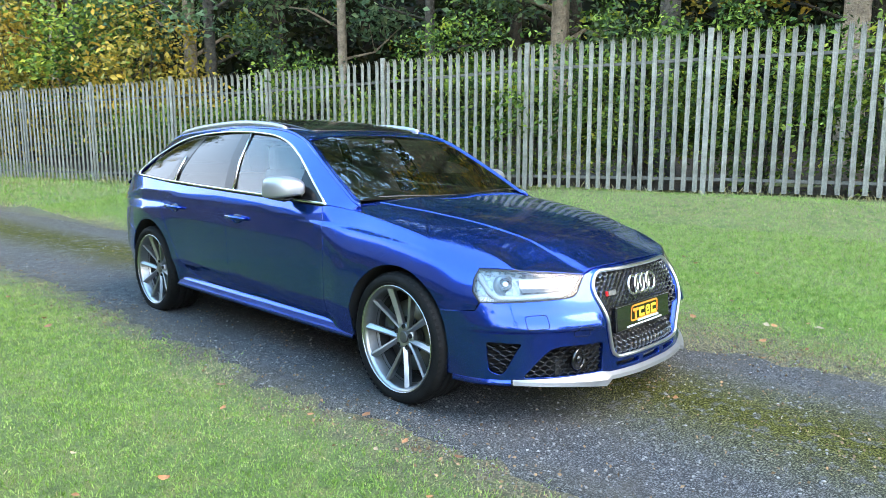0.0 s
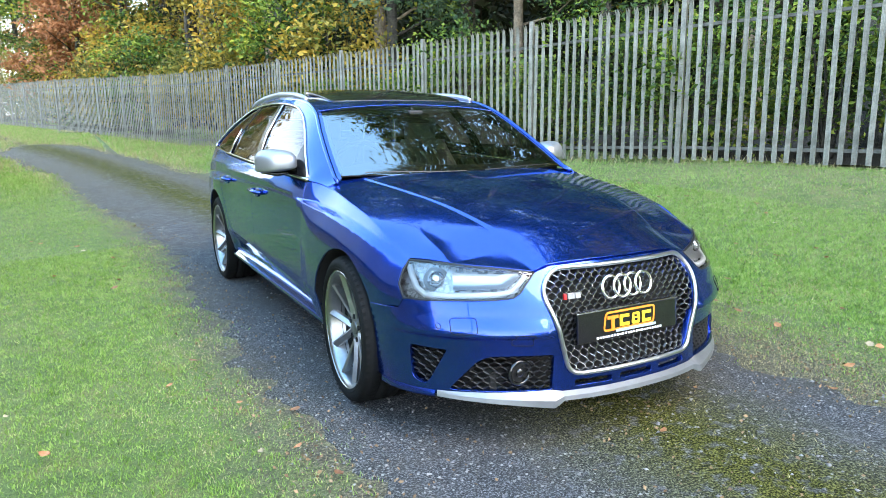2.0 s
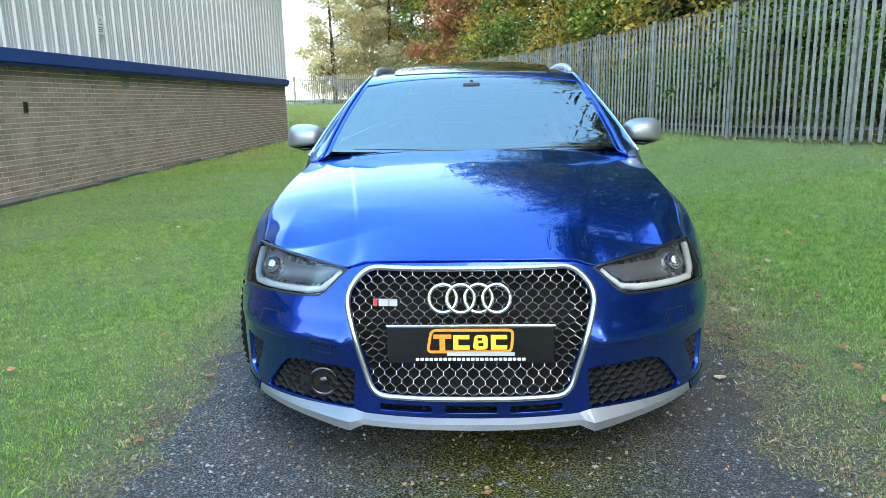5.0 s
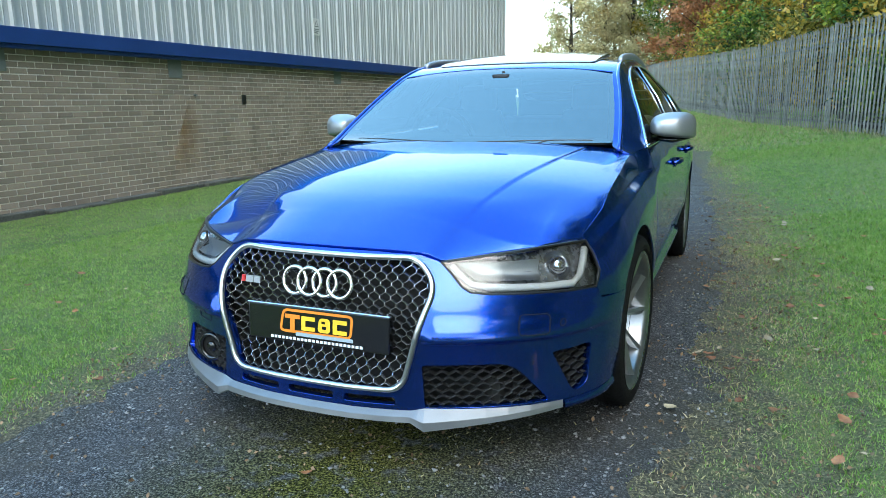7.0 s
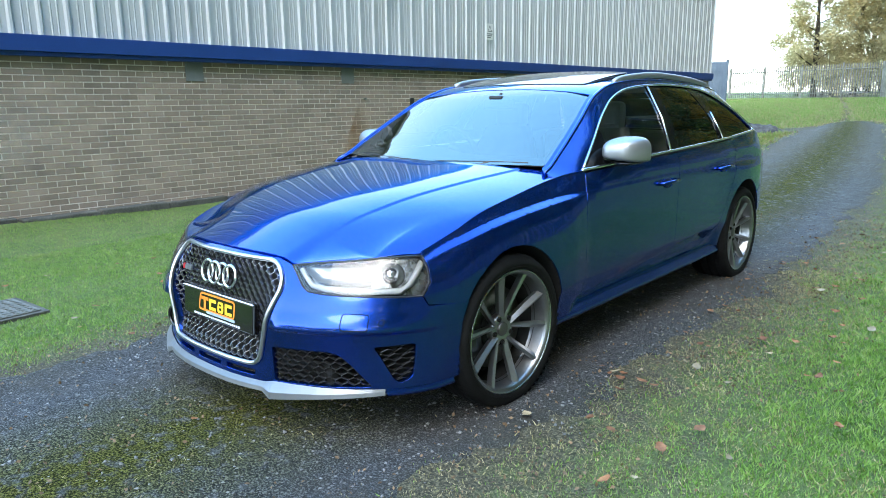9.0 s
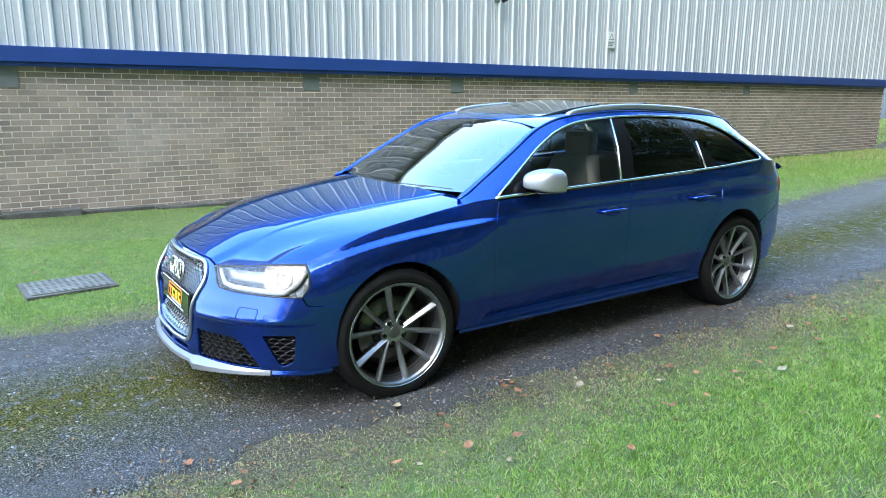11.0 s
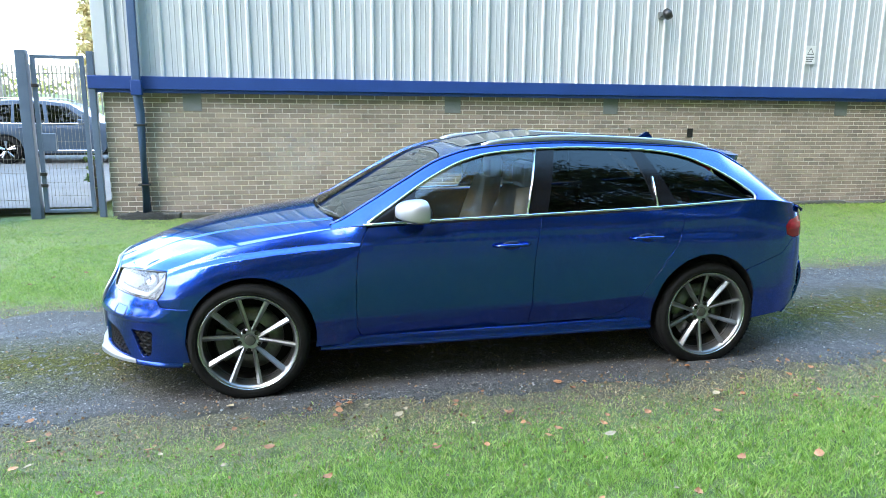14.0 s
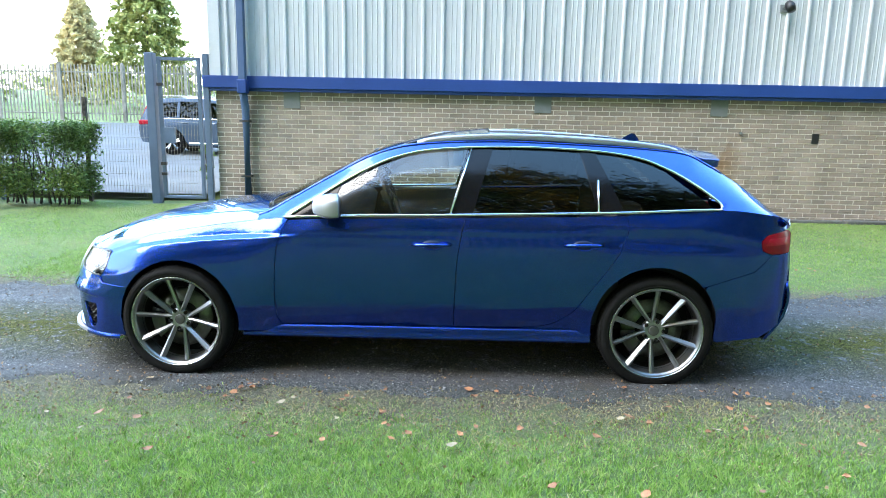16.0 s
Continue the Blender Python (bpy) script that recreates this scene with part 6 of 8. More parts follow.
bar_shape(-0.075, 0.142, -0.036, -0.024, M_PRINTGREY, lift=0.0235)
for i in range(24):
    x = -0.175 + i * 0.0148
    bar_shape(x, x + 0.0105, -0.052, -0.043, M_PRINT)
pf_bm = bmesh.new()
sweep([(-0.27, -0.019, 0.0615), (0.27, -0.019, 0.0615)], 0.003, 6, bm=pf_bm)
part("plate_rim", pf_bm, M_CHROME, pl, "thin bright upper rim")
# washer flaps, tow cover and parking sensors as fine outlines
for sx in (1, -1):
    for poly, nm in ((rounded([(0.655, 0.445), (0.735, 0.440), (0.728, 0.498), (0.648, 0.503)], 0.014), "washer_flap"),):
        bm = bmesh.new()
        pts = [on_front(sx * x, z, 0.0006) for x, z in refine(poly, 0.01)]
        sweep(pts + pts[:2], 0.0016, 5, bm=bm, caps=False, up=(0, 1, 0))
        part(nm, bm, M_VOID, car)
    c0 = on_front(sx * 0.765, 0.468, 0.001)
    bm = bmesh.new()
    pts = [on_front(sx * (0.765 + 0.007 * math.cos(a)), 0.468 + 0.010 * math.sin(a), 0.0006) for a in np.linspace(0, 2 * math.pi, 13)]
    sweep(pts[:-1] + pts[:2], 0.0012, 4, bm=bm, caps=False, up=(0, 1, 0))
    part("parking_sensor", bm, M_VOID, car)
bm = bmesh.new()
pts = [on_front(x, z, 0.0006) for x, z in refine(rounded([(-0.535, 0.395), (-0.455, 0.392), (-0.460, 0.438), (-0.530, 0.442)], 0.012), 0.01)]
sweep(pts + pts[:2], 0.0016, 5, bm=bm, caps=False, up=(0, 1, 0))
part("tow_cover", bm, M_VOID, car)

# ---- headlamps ----
LAMP = [(0.412, 0.658)] + LAMP_IN[1:] + [(0.844, 0.60), (0.832, 0.655), (0.816, 0.692)] + [(0.77, 0.692), (0.70, 0.688), (0.62, 0.680), (0.55, 0.674), (0.48, 0.666)]
for sx in (1, -1):
    poly = LAMP if sx > 0 else mirrored(LAMP)
    lens = panel("headlamp", front_map, to_s(poly), M_LENS, car, (sx * 0.4, -1, 0.2), step=0.03, flange=0.004, gap=0.0022, label="clear headlamp with daylight strip and projector")

    def deep(d):
        return lambda u, v: front_map(u, v) + Vector((-0.35 * d * math.copysign(1, u), d, -0.1 * d))

    panel("lamp_housing", deep(0.050), to_s(poly), M_LAMPSILVER, lens, (sx * 0.4, -1, 0.2), step=0.03, flange=0.0, gap=-0.002)
    rim = bmesh.new()
    pts = [on_front(x, z, -0.004) for x, z in refine(poly, 0.02)]
    sweep(pts + pts[:2], 0.006, 6, bm=rim, caps=False, up=(0, 1, 0))
    smooth_part("lamp_bezel", rim, M_LAMPDARK, lens)
    # L-shaped daylight strip
    led = bmesh.new()
    chain = [(0.445, 0.652), (0.468, 0.628), (0.505, 0.598), (0.56, 0.588), (0.64, 0.584), (0.72, 0.580), (0.785, 0.578), (0.805, 0.60), (0.815, 0.64), (0.822, 0.675)]
    sweep([on_front(sx * x, z, -0.020) for x, z in chain], [0.010] * 3 + [0.0125] * 7, 8, bm=led, flat=1.0, up=(0, 1, 0))
    smooth_part("daylight_strip", led, M_LED, lens, "white light-guide strip")
    chrome = bmesh.new()
    lo = [(0.455, 0.655), (0.52, 0.610), (0.62, 0.604), (0.70, 0.602)]
    hi = [(0.47, 0.664), (0.55, 0.662), (0.63, 0.662), (0.70, 0.664)]
    pr = None
    for (xa, za), (xb, zb) in zip(lo, hi):
        ring = [chrome.verts.new(on_front(sx * xa, za, -0.018)), chrome.verts.new(on_front(sx * (xa + xb) / 2, (za + zb) / 2, -0.045)), chrome.verts.new(on_front(sx * xb, zb, -0.024))]
        if pr:
            for j in (0, 1):
                chrome.faces.new((pr[j], pr[j + 1], ring[j + 1], ring[j]))
        pr = ring
    smooth_part("reflector", chrome, M_LAMPIN, lens, "bright ribbed reflector")
    c = on_front(sx * 0.752, 0.640, -0.042)
    nrm = (on_front(sx * 0.752, 0.640, 0.1) - on_front(sx * 0.752, 0.640, 0.0)).normalized()
    nrm = (nrm + Vector((0, -1.2, 0))).normalized()
    ball = bmesh.new()
    bmesh.ops.create_uvsphere(ball, u_segments=24, v_segments=14, radius=0.036)
    for v in ball.verts:
        v.co = v.co + c
    smooth_part("projector_lens", ball, plain("projector_glass", (0.55, 0.57, 0.60), 0.06, 0.9, Coat_Weight=1.0), lens, "round projector lens")
    ringb = sweep([c - nrm * 0.02, c + nrm * 0.006, c + nrm * 0.014, c + nrm * 0.006], [0.050, 0.049, 0.043, 0.038], 24, caps=False, up=(0, 0, 1))
    smooth_part("projector_ring", ringb, M_LAMPIN, lens)

# ---- underbody, cabin ----
under = box_bm(-0.76, 0.76, 0.37, 2.43, 0.165, 0.26, 0.03)
box_bm(-0.60, 0.60, -0.74, 0.40, 0.17, 0.30, 0.03, bm=under)
box_bm(-0.60, 0.60, 2.40, 3.60, 0.17, 0.36, 0.04, bm=under)
part("underbody", under, M_VOID, car, "dark underbody")
part("bulkhead", box_bm(-0.62, 0.62, -0.60, 0.36, 0.30, 0.64, 0.05), M_VOID, car, "dark engine bay block")
cab = new("cabin")
cab.parent = car
floor_bm = box_bm(-0.74, 0.74, 0.60, 3.45, 0.26, 0.30, 0.01)
part("cabin_floor", floor_bm, M_CABIN, cab)
for sx in (1, -1):
    part("door_card", box_bm(sx * 0.775 - 0.03, sx * 0.775 + 0.03, 0.66, 2.60, 0.30, 0.945, 0.02), M_CABIN, cab)
    part("load_side", box_bm(sx * 0.66 - 0.04, sx * 0.66 + 0.04, 2.60, 3.40, 0.30, 0.97, 0.02), M_CABIN, cab)
dash = bmesh.new()
prev = None
for x in np.linspace(-0.74, 0.74, 21):
    h = 0.035 * math.exp(-((x + 0.37) / 0.17) ** 2)
    sec = [(0.60, 0.935), (0.72, 0.955), (0.85, 0.955 + h), (0.95, 0.945 + h), (0.985, 0.90 + h * 0.5), (0.965, 0.78), (0.93, 0.60), (0.80, 0.36)]
    ring = [dash.verts.new((x, y, z)) for y, z in sec]
    if prev:
        for j in range(len(ring) - 1):
            dash.faces.new((prev[j], ring[j], ring[j + 1], prev[j + 1]))
    prev = ring
smooth_part("dashboard", dash, M_CABIN, cab)
part("console", box_bm(-0.12, 0.12, 0.93, 1.75, 0.30, 0.62, 0.03), M_CABIN, cab)
wheel_c, wn_ = Vector((-0.37, 1.13, 0.925)), Vector((0, 0.93, 0.36)).normalized()
uu = Vector((1, 0, 0))
vv = wn_.cross(uu)
pts = [wheel_c + (math.cos(a) * uu + math.sin(a) * vv) * 0.182 for a in np.linspace(0, 2 * math.pi, 33)]
st_ = smooth_part("steering_wheel", sweep(pts[:-1] + pts[:2], 0.016, 10, caps=False, up=(0, 1, 0)), M_CABIN, cab)
hub = sweep([wheel_c - wn_ * 0.06, wheel_c - wn_ * 0.0, wheel_c + wn_ * 0.012], [0.05, 0.065, 0.04], 16)
for a in (0.15, math.pi - 0.15, -math.pi / 2):
    sweep([wheel_c, wheel_c + (math.cos(a) * uu + math.sin(a) * vv) * 0.178], [0.03, 0.02], 8, bm=hub, flat=0.4, up=tuple(wn_))
smooth_part("wheel_hub", hub, M_CABIN, st_)


def seat(x, y, name, width=0.26):
    e = new(name)
    e.parent = cab
    cush = box_bm(x - width, x + width, y, y + 0.50, 0.40, 0.56, 0.05)
    part("seat_cushion", cush, M_LEATHER, e)
    back = bmesh.new()
    prev = None
    for t in np.linspace(0, 1, 9):
        w = width * (0.86 + 0.28 * math.sin(math.pi * min(1, t * 0.9 + 0.15)) - 0.30 * t * t)
        yy, zz = y + 0.50 + 0.16 * t, 0.46 + 0.62 * t
        sec = [(-w, -0.075), (-w * 0.72, -0.02), (0, -0.045), (w * 0.72, -0.02), (w, -0.075), (w * 0.95, 0.07), (-w * 0.95, 0.07)]
        ring = [back.verts.new((x + a, yy + b_ * 0.9, zz)) for a, b_ in sec]
        if prev:
            for j in range(7):
                back.faces.new((prev[j], prev[(j + 1) % 7], ring[(j + 1) % 7], ring[j]))
        prev = ring
    back.faces.new(prev)
    bmesh.ops.recalc_face_normals(back, faces=back.faces)
    smooth_part("backrest", back, M_LEATHER, e, "pale grey leather sports backrest")
    part("headrest", box_bm(x - 0.12, x + 0.12, y + 0.64, y + 0.74, 1.07, 1.24, 0.035), M_LEATHER, e)


seat(-0.37, 1.06, "driver_seat"), seat(0.37, 1.06, "passenger_seat")
part("rear_bench", box_bm(-0.66, 0.66, 2.05, 2.62, 0.40, 0.58, 0.05), M_LEATHER, cab)
part("rear_backrest", box_bm(-0.66, 0.66, 2.58, 2.76, 0.45, 1.02, 0.05), M_LEATHER, cab)
part("headlining", mesh_of("headlining", [(sx * (EDX(y) - 0.05), y, EDZ(y) - 0.012) for y in np.linspace(1.2, 3.0, 10) for sx in (-1, 1)], [(2 * i, 2 * i + 1, 2 * i + 3, 2 * i + 2) for i in range(9)], M_CABIN), M_CABIN, cab)
mr = box_bm(-0.11, 0.11, 1.09, 1.12, 1.205, 1.265, 0.012)
sweep([(0, 1.10, 1.26), (0, 1.13, 1.295)], 0.012, 8, bm=mr)
part("rear_view_mirror", mr, M_CABIN, cab)
part("sensor_pod", box_bm(-0.05, 0.05, 1.06, 1.16, 1.245, 1.285, 0.012), M_CABIN, cab)
for ax, bx in ((0.10, 0.62), (-0.58, -0.02)):
    bm = bmesh.new()
    pts = [(x, 0.418 + 0.13 * (x / 0.7) ** 2, roof_z(x, 0.418 + 0.13 * (x / 0.7) ** 2) - 0.004) for x in np.linspace(ax, bx, 9)]
    sweep(pts, 0.0042, 6, bm=bm)
    sweep([(ax, 0.40, roof_z(ax, 0.40) - 0.01), ((ax + bx) / 2, 0.41, roof_z((ax + bx) / 2, 0.41) - 0.006), pts[5]], 0.005, 6, bm=bm)
    part("wiper", bm, M_BLACKP, car, "black windscreen wiper")


# ---- wheels ----
def lathe(profile, seg=72, bm=None, axis_off=0.0):
    """Turned about the x axis: profile of (x, radius)."""
    bm = bm or bmesh.new()
    rings = []
    for x, r in profile:
        rings.append([bm.verts.new((x, r * math.cos(2 * math.pi * k / seg), r * math.sin(2 * math.pi * k / seg))) for k in range(seg)])
    for a, b_ in zip(rings, rings[1:]):
        for k in range(seg):
            bm.faces.new((a[k], a[(k + 1) % seg], b_[(k + 1) % seg], b_[k]))
    return bm


def wheel(name):
    """Ten-spoke alloy wheel, outer face towards +x, centred on the tyre's middle."""
    e = new(name)
    tyre = lathe([(-0.115, 0.262), (-0.128, 0.285), (-0.130, 0.308), (-0.121, 0.324), (-0.098, 0.3325), (-0.062, 0.3335), (-0.060, 0.3265), (-0.050, 0.3265), (-0.048, 0.334), (-0.006, 0.3345), (-0.004, 0.3275), (0.006, 0.3275), (0.008, 0.3345), (0.048, 0.334), (0.050, 0.3265), (0.060, 0.3265), (0.062, 0.3335), (0.098, 0.3325), (0.121, 0.324), (0.130, 0.308), (0.1315, 0.300), (0.1315, 0.291), (0.128, 0.280), (0.121, 0.268), (0.112, 0.262)], 96)
    t = smooth_part("tyre", tyre, M_TYRE, e, "low-profile black tyre")
    for s in (-1, 1):
        blk = bmesh.new()
        for k in range(64):
            a = 2 * math.pi * k / 64
            c_, s_ = math.cos(a), math.sin(a)
            for x0, x1, r0, r1, da in ((0.066, 0.1225, 0.3335, 0.3235, 0.02),):
                vs = [blk.verts.new((s * x, r * math.cos(a + d), r * math.sin(a + d))) for x, r in ((x0, r0 + 0.0022), (0.098, 0.3362), (x1 + 0.004, r1 + 0.0035)) for d in (-da * 1.3, da * 1.3)]
                blk.faces.new((vs[0], vs[1], vs[3], vs[2])), blk.faces.new((vs[2], vs[3], vs[5], vs[4]))
        part("tread_shoulder", blk, M_TYRE, t)
    for rr, w in ((0.296, 0.0012), (0.283, 0.0012)):
        smooth_part("sidewall_rib", lathe([(0.1300, rr - 0.002), (0.1330, rr), (0.1300, rr + 0.002)], 72), M_TYRE, t)
    smooth_part("inner_barrel", lathe([(-0.112, 0.264), (-0.108, 0.244), (-0.05, 0.236), (0.03, 0.236), (0.055, 0.240)], 72), M_INNER, e, "dark grey inside of the rim")
    rim = lathe([(0.040, 0.2345), (0.056, 0.2410), (0.100, 0.2470), (0.114, 0.2530), (0.1205, 0.2610), (0.1240, 0.2675), (0.1240, 0.2710), (0.114, 0.273)], 96)
    r_ob = smooth_part("rim", rim, M_BARREL, e, "grey alloy rim barrel")
    smooth_part("rim_lip", lathe([(0.1215, 0.2655), (0.1275, 0.2675), (0.1275, 0.2700), (0.1240, 0.2725)], 96), M_RIMCUT, r_ob, "bright machined rim lip")
    # five pairs of straight spokes, each pair spreading from one point of the hub
    for side_, count_ in ((1, 5), (-1, 5)):
        spoke_me = bmesh.new()
        n_, prev = 9, None
        for i in range(n_ + 1):
            u = i / n_
            a_ = side_ * radians(18.2)
            start, stop = Vector((0.050, side_ * 0.007)), Vector((0.2585 * math.cos(a_), 0.2585 * math.sin(a_)))
            c_ = start.lerp(stop, u)
            along = (stop - start).normalized()
            over = Vector((-along.y, along.x)) * side_
            wdt = 0.0105 + 0.0058 * u
            xf = 0.068 + 0.030 * u + 0.012 * u * u
            # outer flank falls away, inner edge stays proud
            sec = [(xf - 0.034, -wdt * 0.7), (xf - 0.002, -wdt), (xf + 0.004, -wdt * 0.2), (xf - 0.012, wdt), (xf - 0.034, wdt * 0.7)]
            ring = [spoke_me.verts.new((x, c_.x + over.x * w_, c_.y + over.y * w_)) for x, w_ in sec]
            if prev:
                for j in range(5):
                    spoke_me.faces.new((prev[j], prev[(j + 1) % 5], ring[(j + 1) % 5], ring[j]))
            prev = ring
        bmesh.ops.recalc_face_normals(spoke_me, faces=spoke_me.faces)
        sm = bm_mesh("spoke", spoke_me, M_RIM)
        for k in range(count_):
            o = new("spoke", sm)
            o.parent = r_ob
            o.rotation_euler = (2 * math.pi * k / 5, 0, 0)
    smooth_part("hub_face", lathe([(0.02, 0.070), (0.056, 0.068), (0.065, 0.062), (0.068, 0.045), (0.062, 0.034), (0.062, 0.0005)], 48), M_RIM, r_ob)
    smooth_part("centre_cap", lathe([(0.060, 0.031), (0.0695, 0.030), (0.0715, 0.026), (0.0715, 0.0005)], 32), M_CAP, r_ob, "grey centre cap")
    bolt = bm_mesh("wheel_bolt", lathe([(0.064, 0.0115), (0.0725, 0.0115), (0.0725, 0.008), (0.067, 0.006), (0.067, 0.0002)], 12), M_VOID, True)
    for k in range(5):
        a = 2 * math.pi * (k + 0.5) / 5
        o = new("wheel_bolt", bolt)
        o.parent, o.location = r_ob, (0.0, 0.056 * math.cos(a), 0.056 * math.sin(a))
    disc = smooth_part("brake_disc", lathe([(-0.01, 0.085), (0.012, 0.085), (0.014, 0.100), (0.014, 0.180), (-0.016, 0.182), (-0.016, 0.10)], 64), M_DISC, e, "drilled steel brake disc")
    smooth_part("disc_bell", lathe([(0.02, 0.10), (0.03, 0.092), (0.035, 0.06)], 40), M_VOID, disc)
    # black disc closes the wheel, imitating the shade behind the brake
    smooth_part("wheel_back", lathe([(-0.06, 0.235), (-0.062, 0.02)], 40), M_VOID, e)
    cal = bmesh.new()
    prev = None
    for a in np.linspace(-0.55, 0.55, 9):
        ring = [cal.verts.new((x, r * math.cos(a + math.pi), r * math.sin(a + math.pi))) for x, r in ((0.036, 0.11), (0.043, 0.150), (0.040, 0.188), (0.0, 0.205), (-0.03, 0.20))]
        if prev:
            for j in range(4):
                cal.faces.new((prev[j], ring[j], ring[j + 1], prev[j + 1]))
        prev = ring
    bmesh.ops.recalc_face_normals(cal, faces=cal.faces)
    part("brake_caliper", cal, M_CALIPER, e, "black brake caliper")
    return e


w0 = wheel("wheel")
w0.parent = car
w0.matrix_basis = pose(0.792, 0.0, 0.300, 11, 0, -3)
for x, y, turn in ((0.778, 2.813, 35), (-0.792, 0.0, -21), (-0.778, 2.813, 50)):
    o = copy_thing(w0, pose(x, y, 0.289, turn, 0, 180 if x < 0 else 0) if y > 1 else pose(x, y, 0.300, turn, 0, 177))
    o.parent = car
car.matrix_world = pose(0, 0, 0.012, 0.34, 0, 0)

# ---- parked car beyond the gate ----
M_SUV = plain("slate_metallic_paint", (0.05, 0.075, 0.115), 0.35, 0.4, Coat_Weight=0.6, Coat_Roughness=0.05)


def parked_suv():
    """Tall estate seen from its side: profile lofted across the width, with glass, arches, wheels and trim."""
    e = new("parked_suv")
    lower = [(0.10, 0.36), (0.02, 0.52), (0.0, 0.78), (0.05, 0.98), (1.2, 1.02), (2.6, 1.00), (3.30, 1.06), (4.1, 1.00), (4.50, 0.86), (4.66, 0.62), (4.62, 0.40), (4.45, 0.30)]
    wheels = (0.98, 3.84)
    bottom = [(4.30, 0.30)] + arc_pts((wheels[1], 0.36), 0.41, 10, 170, 12) + [(3.3, 0.27), (1.5, 0.27)] + arc_pts((wheels[0], 0.36), 0.41, 10, 170, 12) + [(0.5, 0.32)]
    outline = lower + bottom

    def skin(sign):
        return lambda u, v: Vector((sign * (0.93 - 0.05 * max(0, (v - 0.85)) / 0.2 - 0.03 * max(0, 0.5 - v) - 0.10 * smooth(4.0, 4.7, u) - 0.07 * smooth(0.3, 0.0, u)), u, v))

    for sign in (1, -1):
        panel("side_panel", skin(sign), outline, M_SUV, e, (sign, 0, 0), step=0.12, flange=0.03, gap=0)
    ring = []
    core = bmesh.new()
    prof = lower + [(4.30, 0.30), (0.5, 0.32)]
    for x in (-0.90, 0.90):
        ring.append([core.verts.new((x * (0.95 if z < 0.9 else 0.93), y, z)) for y, z in prof])
    n_ = len(prof)
    for i in range(n_):
        core.faces.new((ring[0][i], ring[0][(i + 1) % n_], ring[1][(i + 1) % n_], ring[1][i]))
    part("body_shell", core, M_SUV, e)
    roofp = [(0.05, 0.98), (0.16, 1.20), (0.30, 1.52), (0.55, 1.62), (1.2, 1.66), (2.0, 1.64), (2.55, 1.56), (3.35, 1.05)]
    top = bmesh.new()
    prev = None
    for y, z in roofp:
        w = 0.88 - 0.26 * (z - 0.98)
        r = [top.verts.new(p) for p in ((-w, y, z - 0.02), (-w * 0.7, y, z + 0.012), (0, y, z + 0.02), (w * 0.7, y, z + 0.012), (w, y, z - 0.02))]
        if prev:
            for j in range(4):
                top.faces.new((prev[j], prev[j + 1], r[j + 1], r[j]))
        prev = r
    smooth_part("roof_skin", top, M_SUV, e)
    for sign in (1, -1):
        g = lambda u, v, s=sign: Vector((s * (0.895 - 0.27 * (v - 0.98)), u, v))
        panel("pillar_frame", g, [(0.05, 0.98), (0.16, 1.20), (0.30, 1.51), (0.55, 1.60), (1.2, 1.64), (2.0, 1.62), (2.55, 1.54), (3.32, 1.04), (1.2, 1.01)], M_SUV, e, (sign, 0, 0), [[(0.55, 1.10), (1.15, 1.07), (1.15, 1.52), (0.72, 1.50)], [(1.22, 1.07), (1.95, 1.06), (1.88, 1.54), (1.22, 1.54)], [(2.03, 1.06), (2.98, 1.08), (2.45, 1.48), (1.97, 1.53)]], step=0.15, flange=0.02, gap=0)
        g2 = lambda u, v, s=sign: Vector((s * (0.882 - 0.27 * (v - 0.98)), u, v))
        panel("side_glass", g2, [(0.5, 1.05), (3.02, 1.05), (2.45, 1.50), (2.0, 1.56), (0.70, 1.54)], M_TINT, e, (sign, 0, 0), step=0.2, flange=0, gap=0, label="dark side glass")
        part("window_trim", sweep([(sign * 0.885, 0.50, 1.05), (sign * 0.89, 1.6, 1.04), (sign * 0.885, 3.05, 1.05)], 0.012, 6), M_CHROME, e)
        part("sill_trim", sweep([(sign * 0.925, 1.50, 0.34), (sign * 0.925, 3.30, 0.34)], 0.022, 6), M_CHROME, e)
        for y in (1.30, 2.20):
            part("door_handle", sweep([(sign * 0.93, y, 0.92), (sign * 0.955, y + 0.1, 0.925), (sign * 0.93, y + 0.2, 0.92)], 0.014, 6), M_SUV, e)
        part("door_mirror", box_bm(sign * 0.98 - 0.09, sign * 0.98 + 0.09, 2.78, 2.92, 1.05, 1.17, 0.03), M_SUV, e)
        part("tail_lamp", box_bm(sign * 0.86 - 0.06, sign * 0.86 + 0.06, 0.02, 0.34, 0.86, 1.0, 0.03), M_TAILIN, e, "red tail lamp")
        part("tail_lamp_upright", sweep([(sign * 0.84, 0.06, 0.95), (sign * 0.80, 0.16, 1.2), (sign * 0.74, 0.28, 1.46)], 0.035, 6), M_TAILIN, e)
        part("roof_rail", sweep([(sign * 0.70, 0.55, 1.64), (sign * 0.70, 0.7, 1.69), (sign * 0.70, 2.1, 1.70), (sign * 0.70, 2.3, 1.63)], 0.015, 6), M_ALU, e)
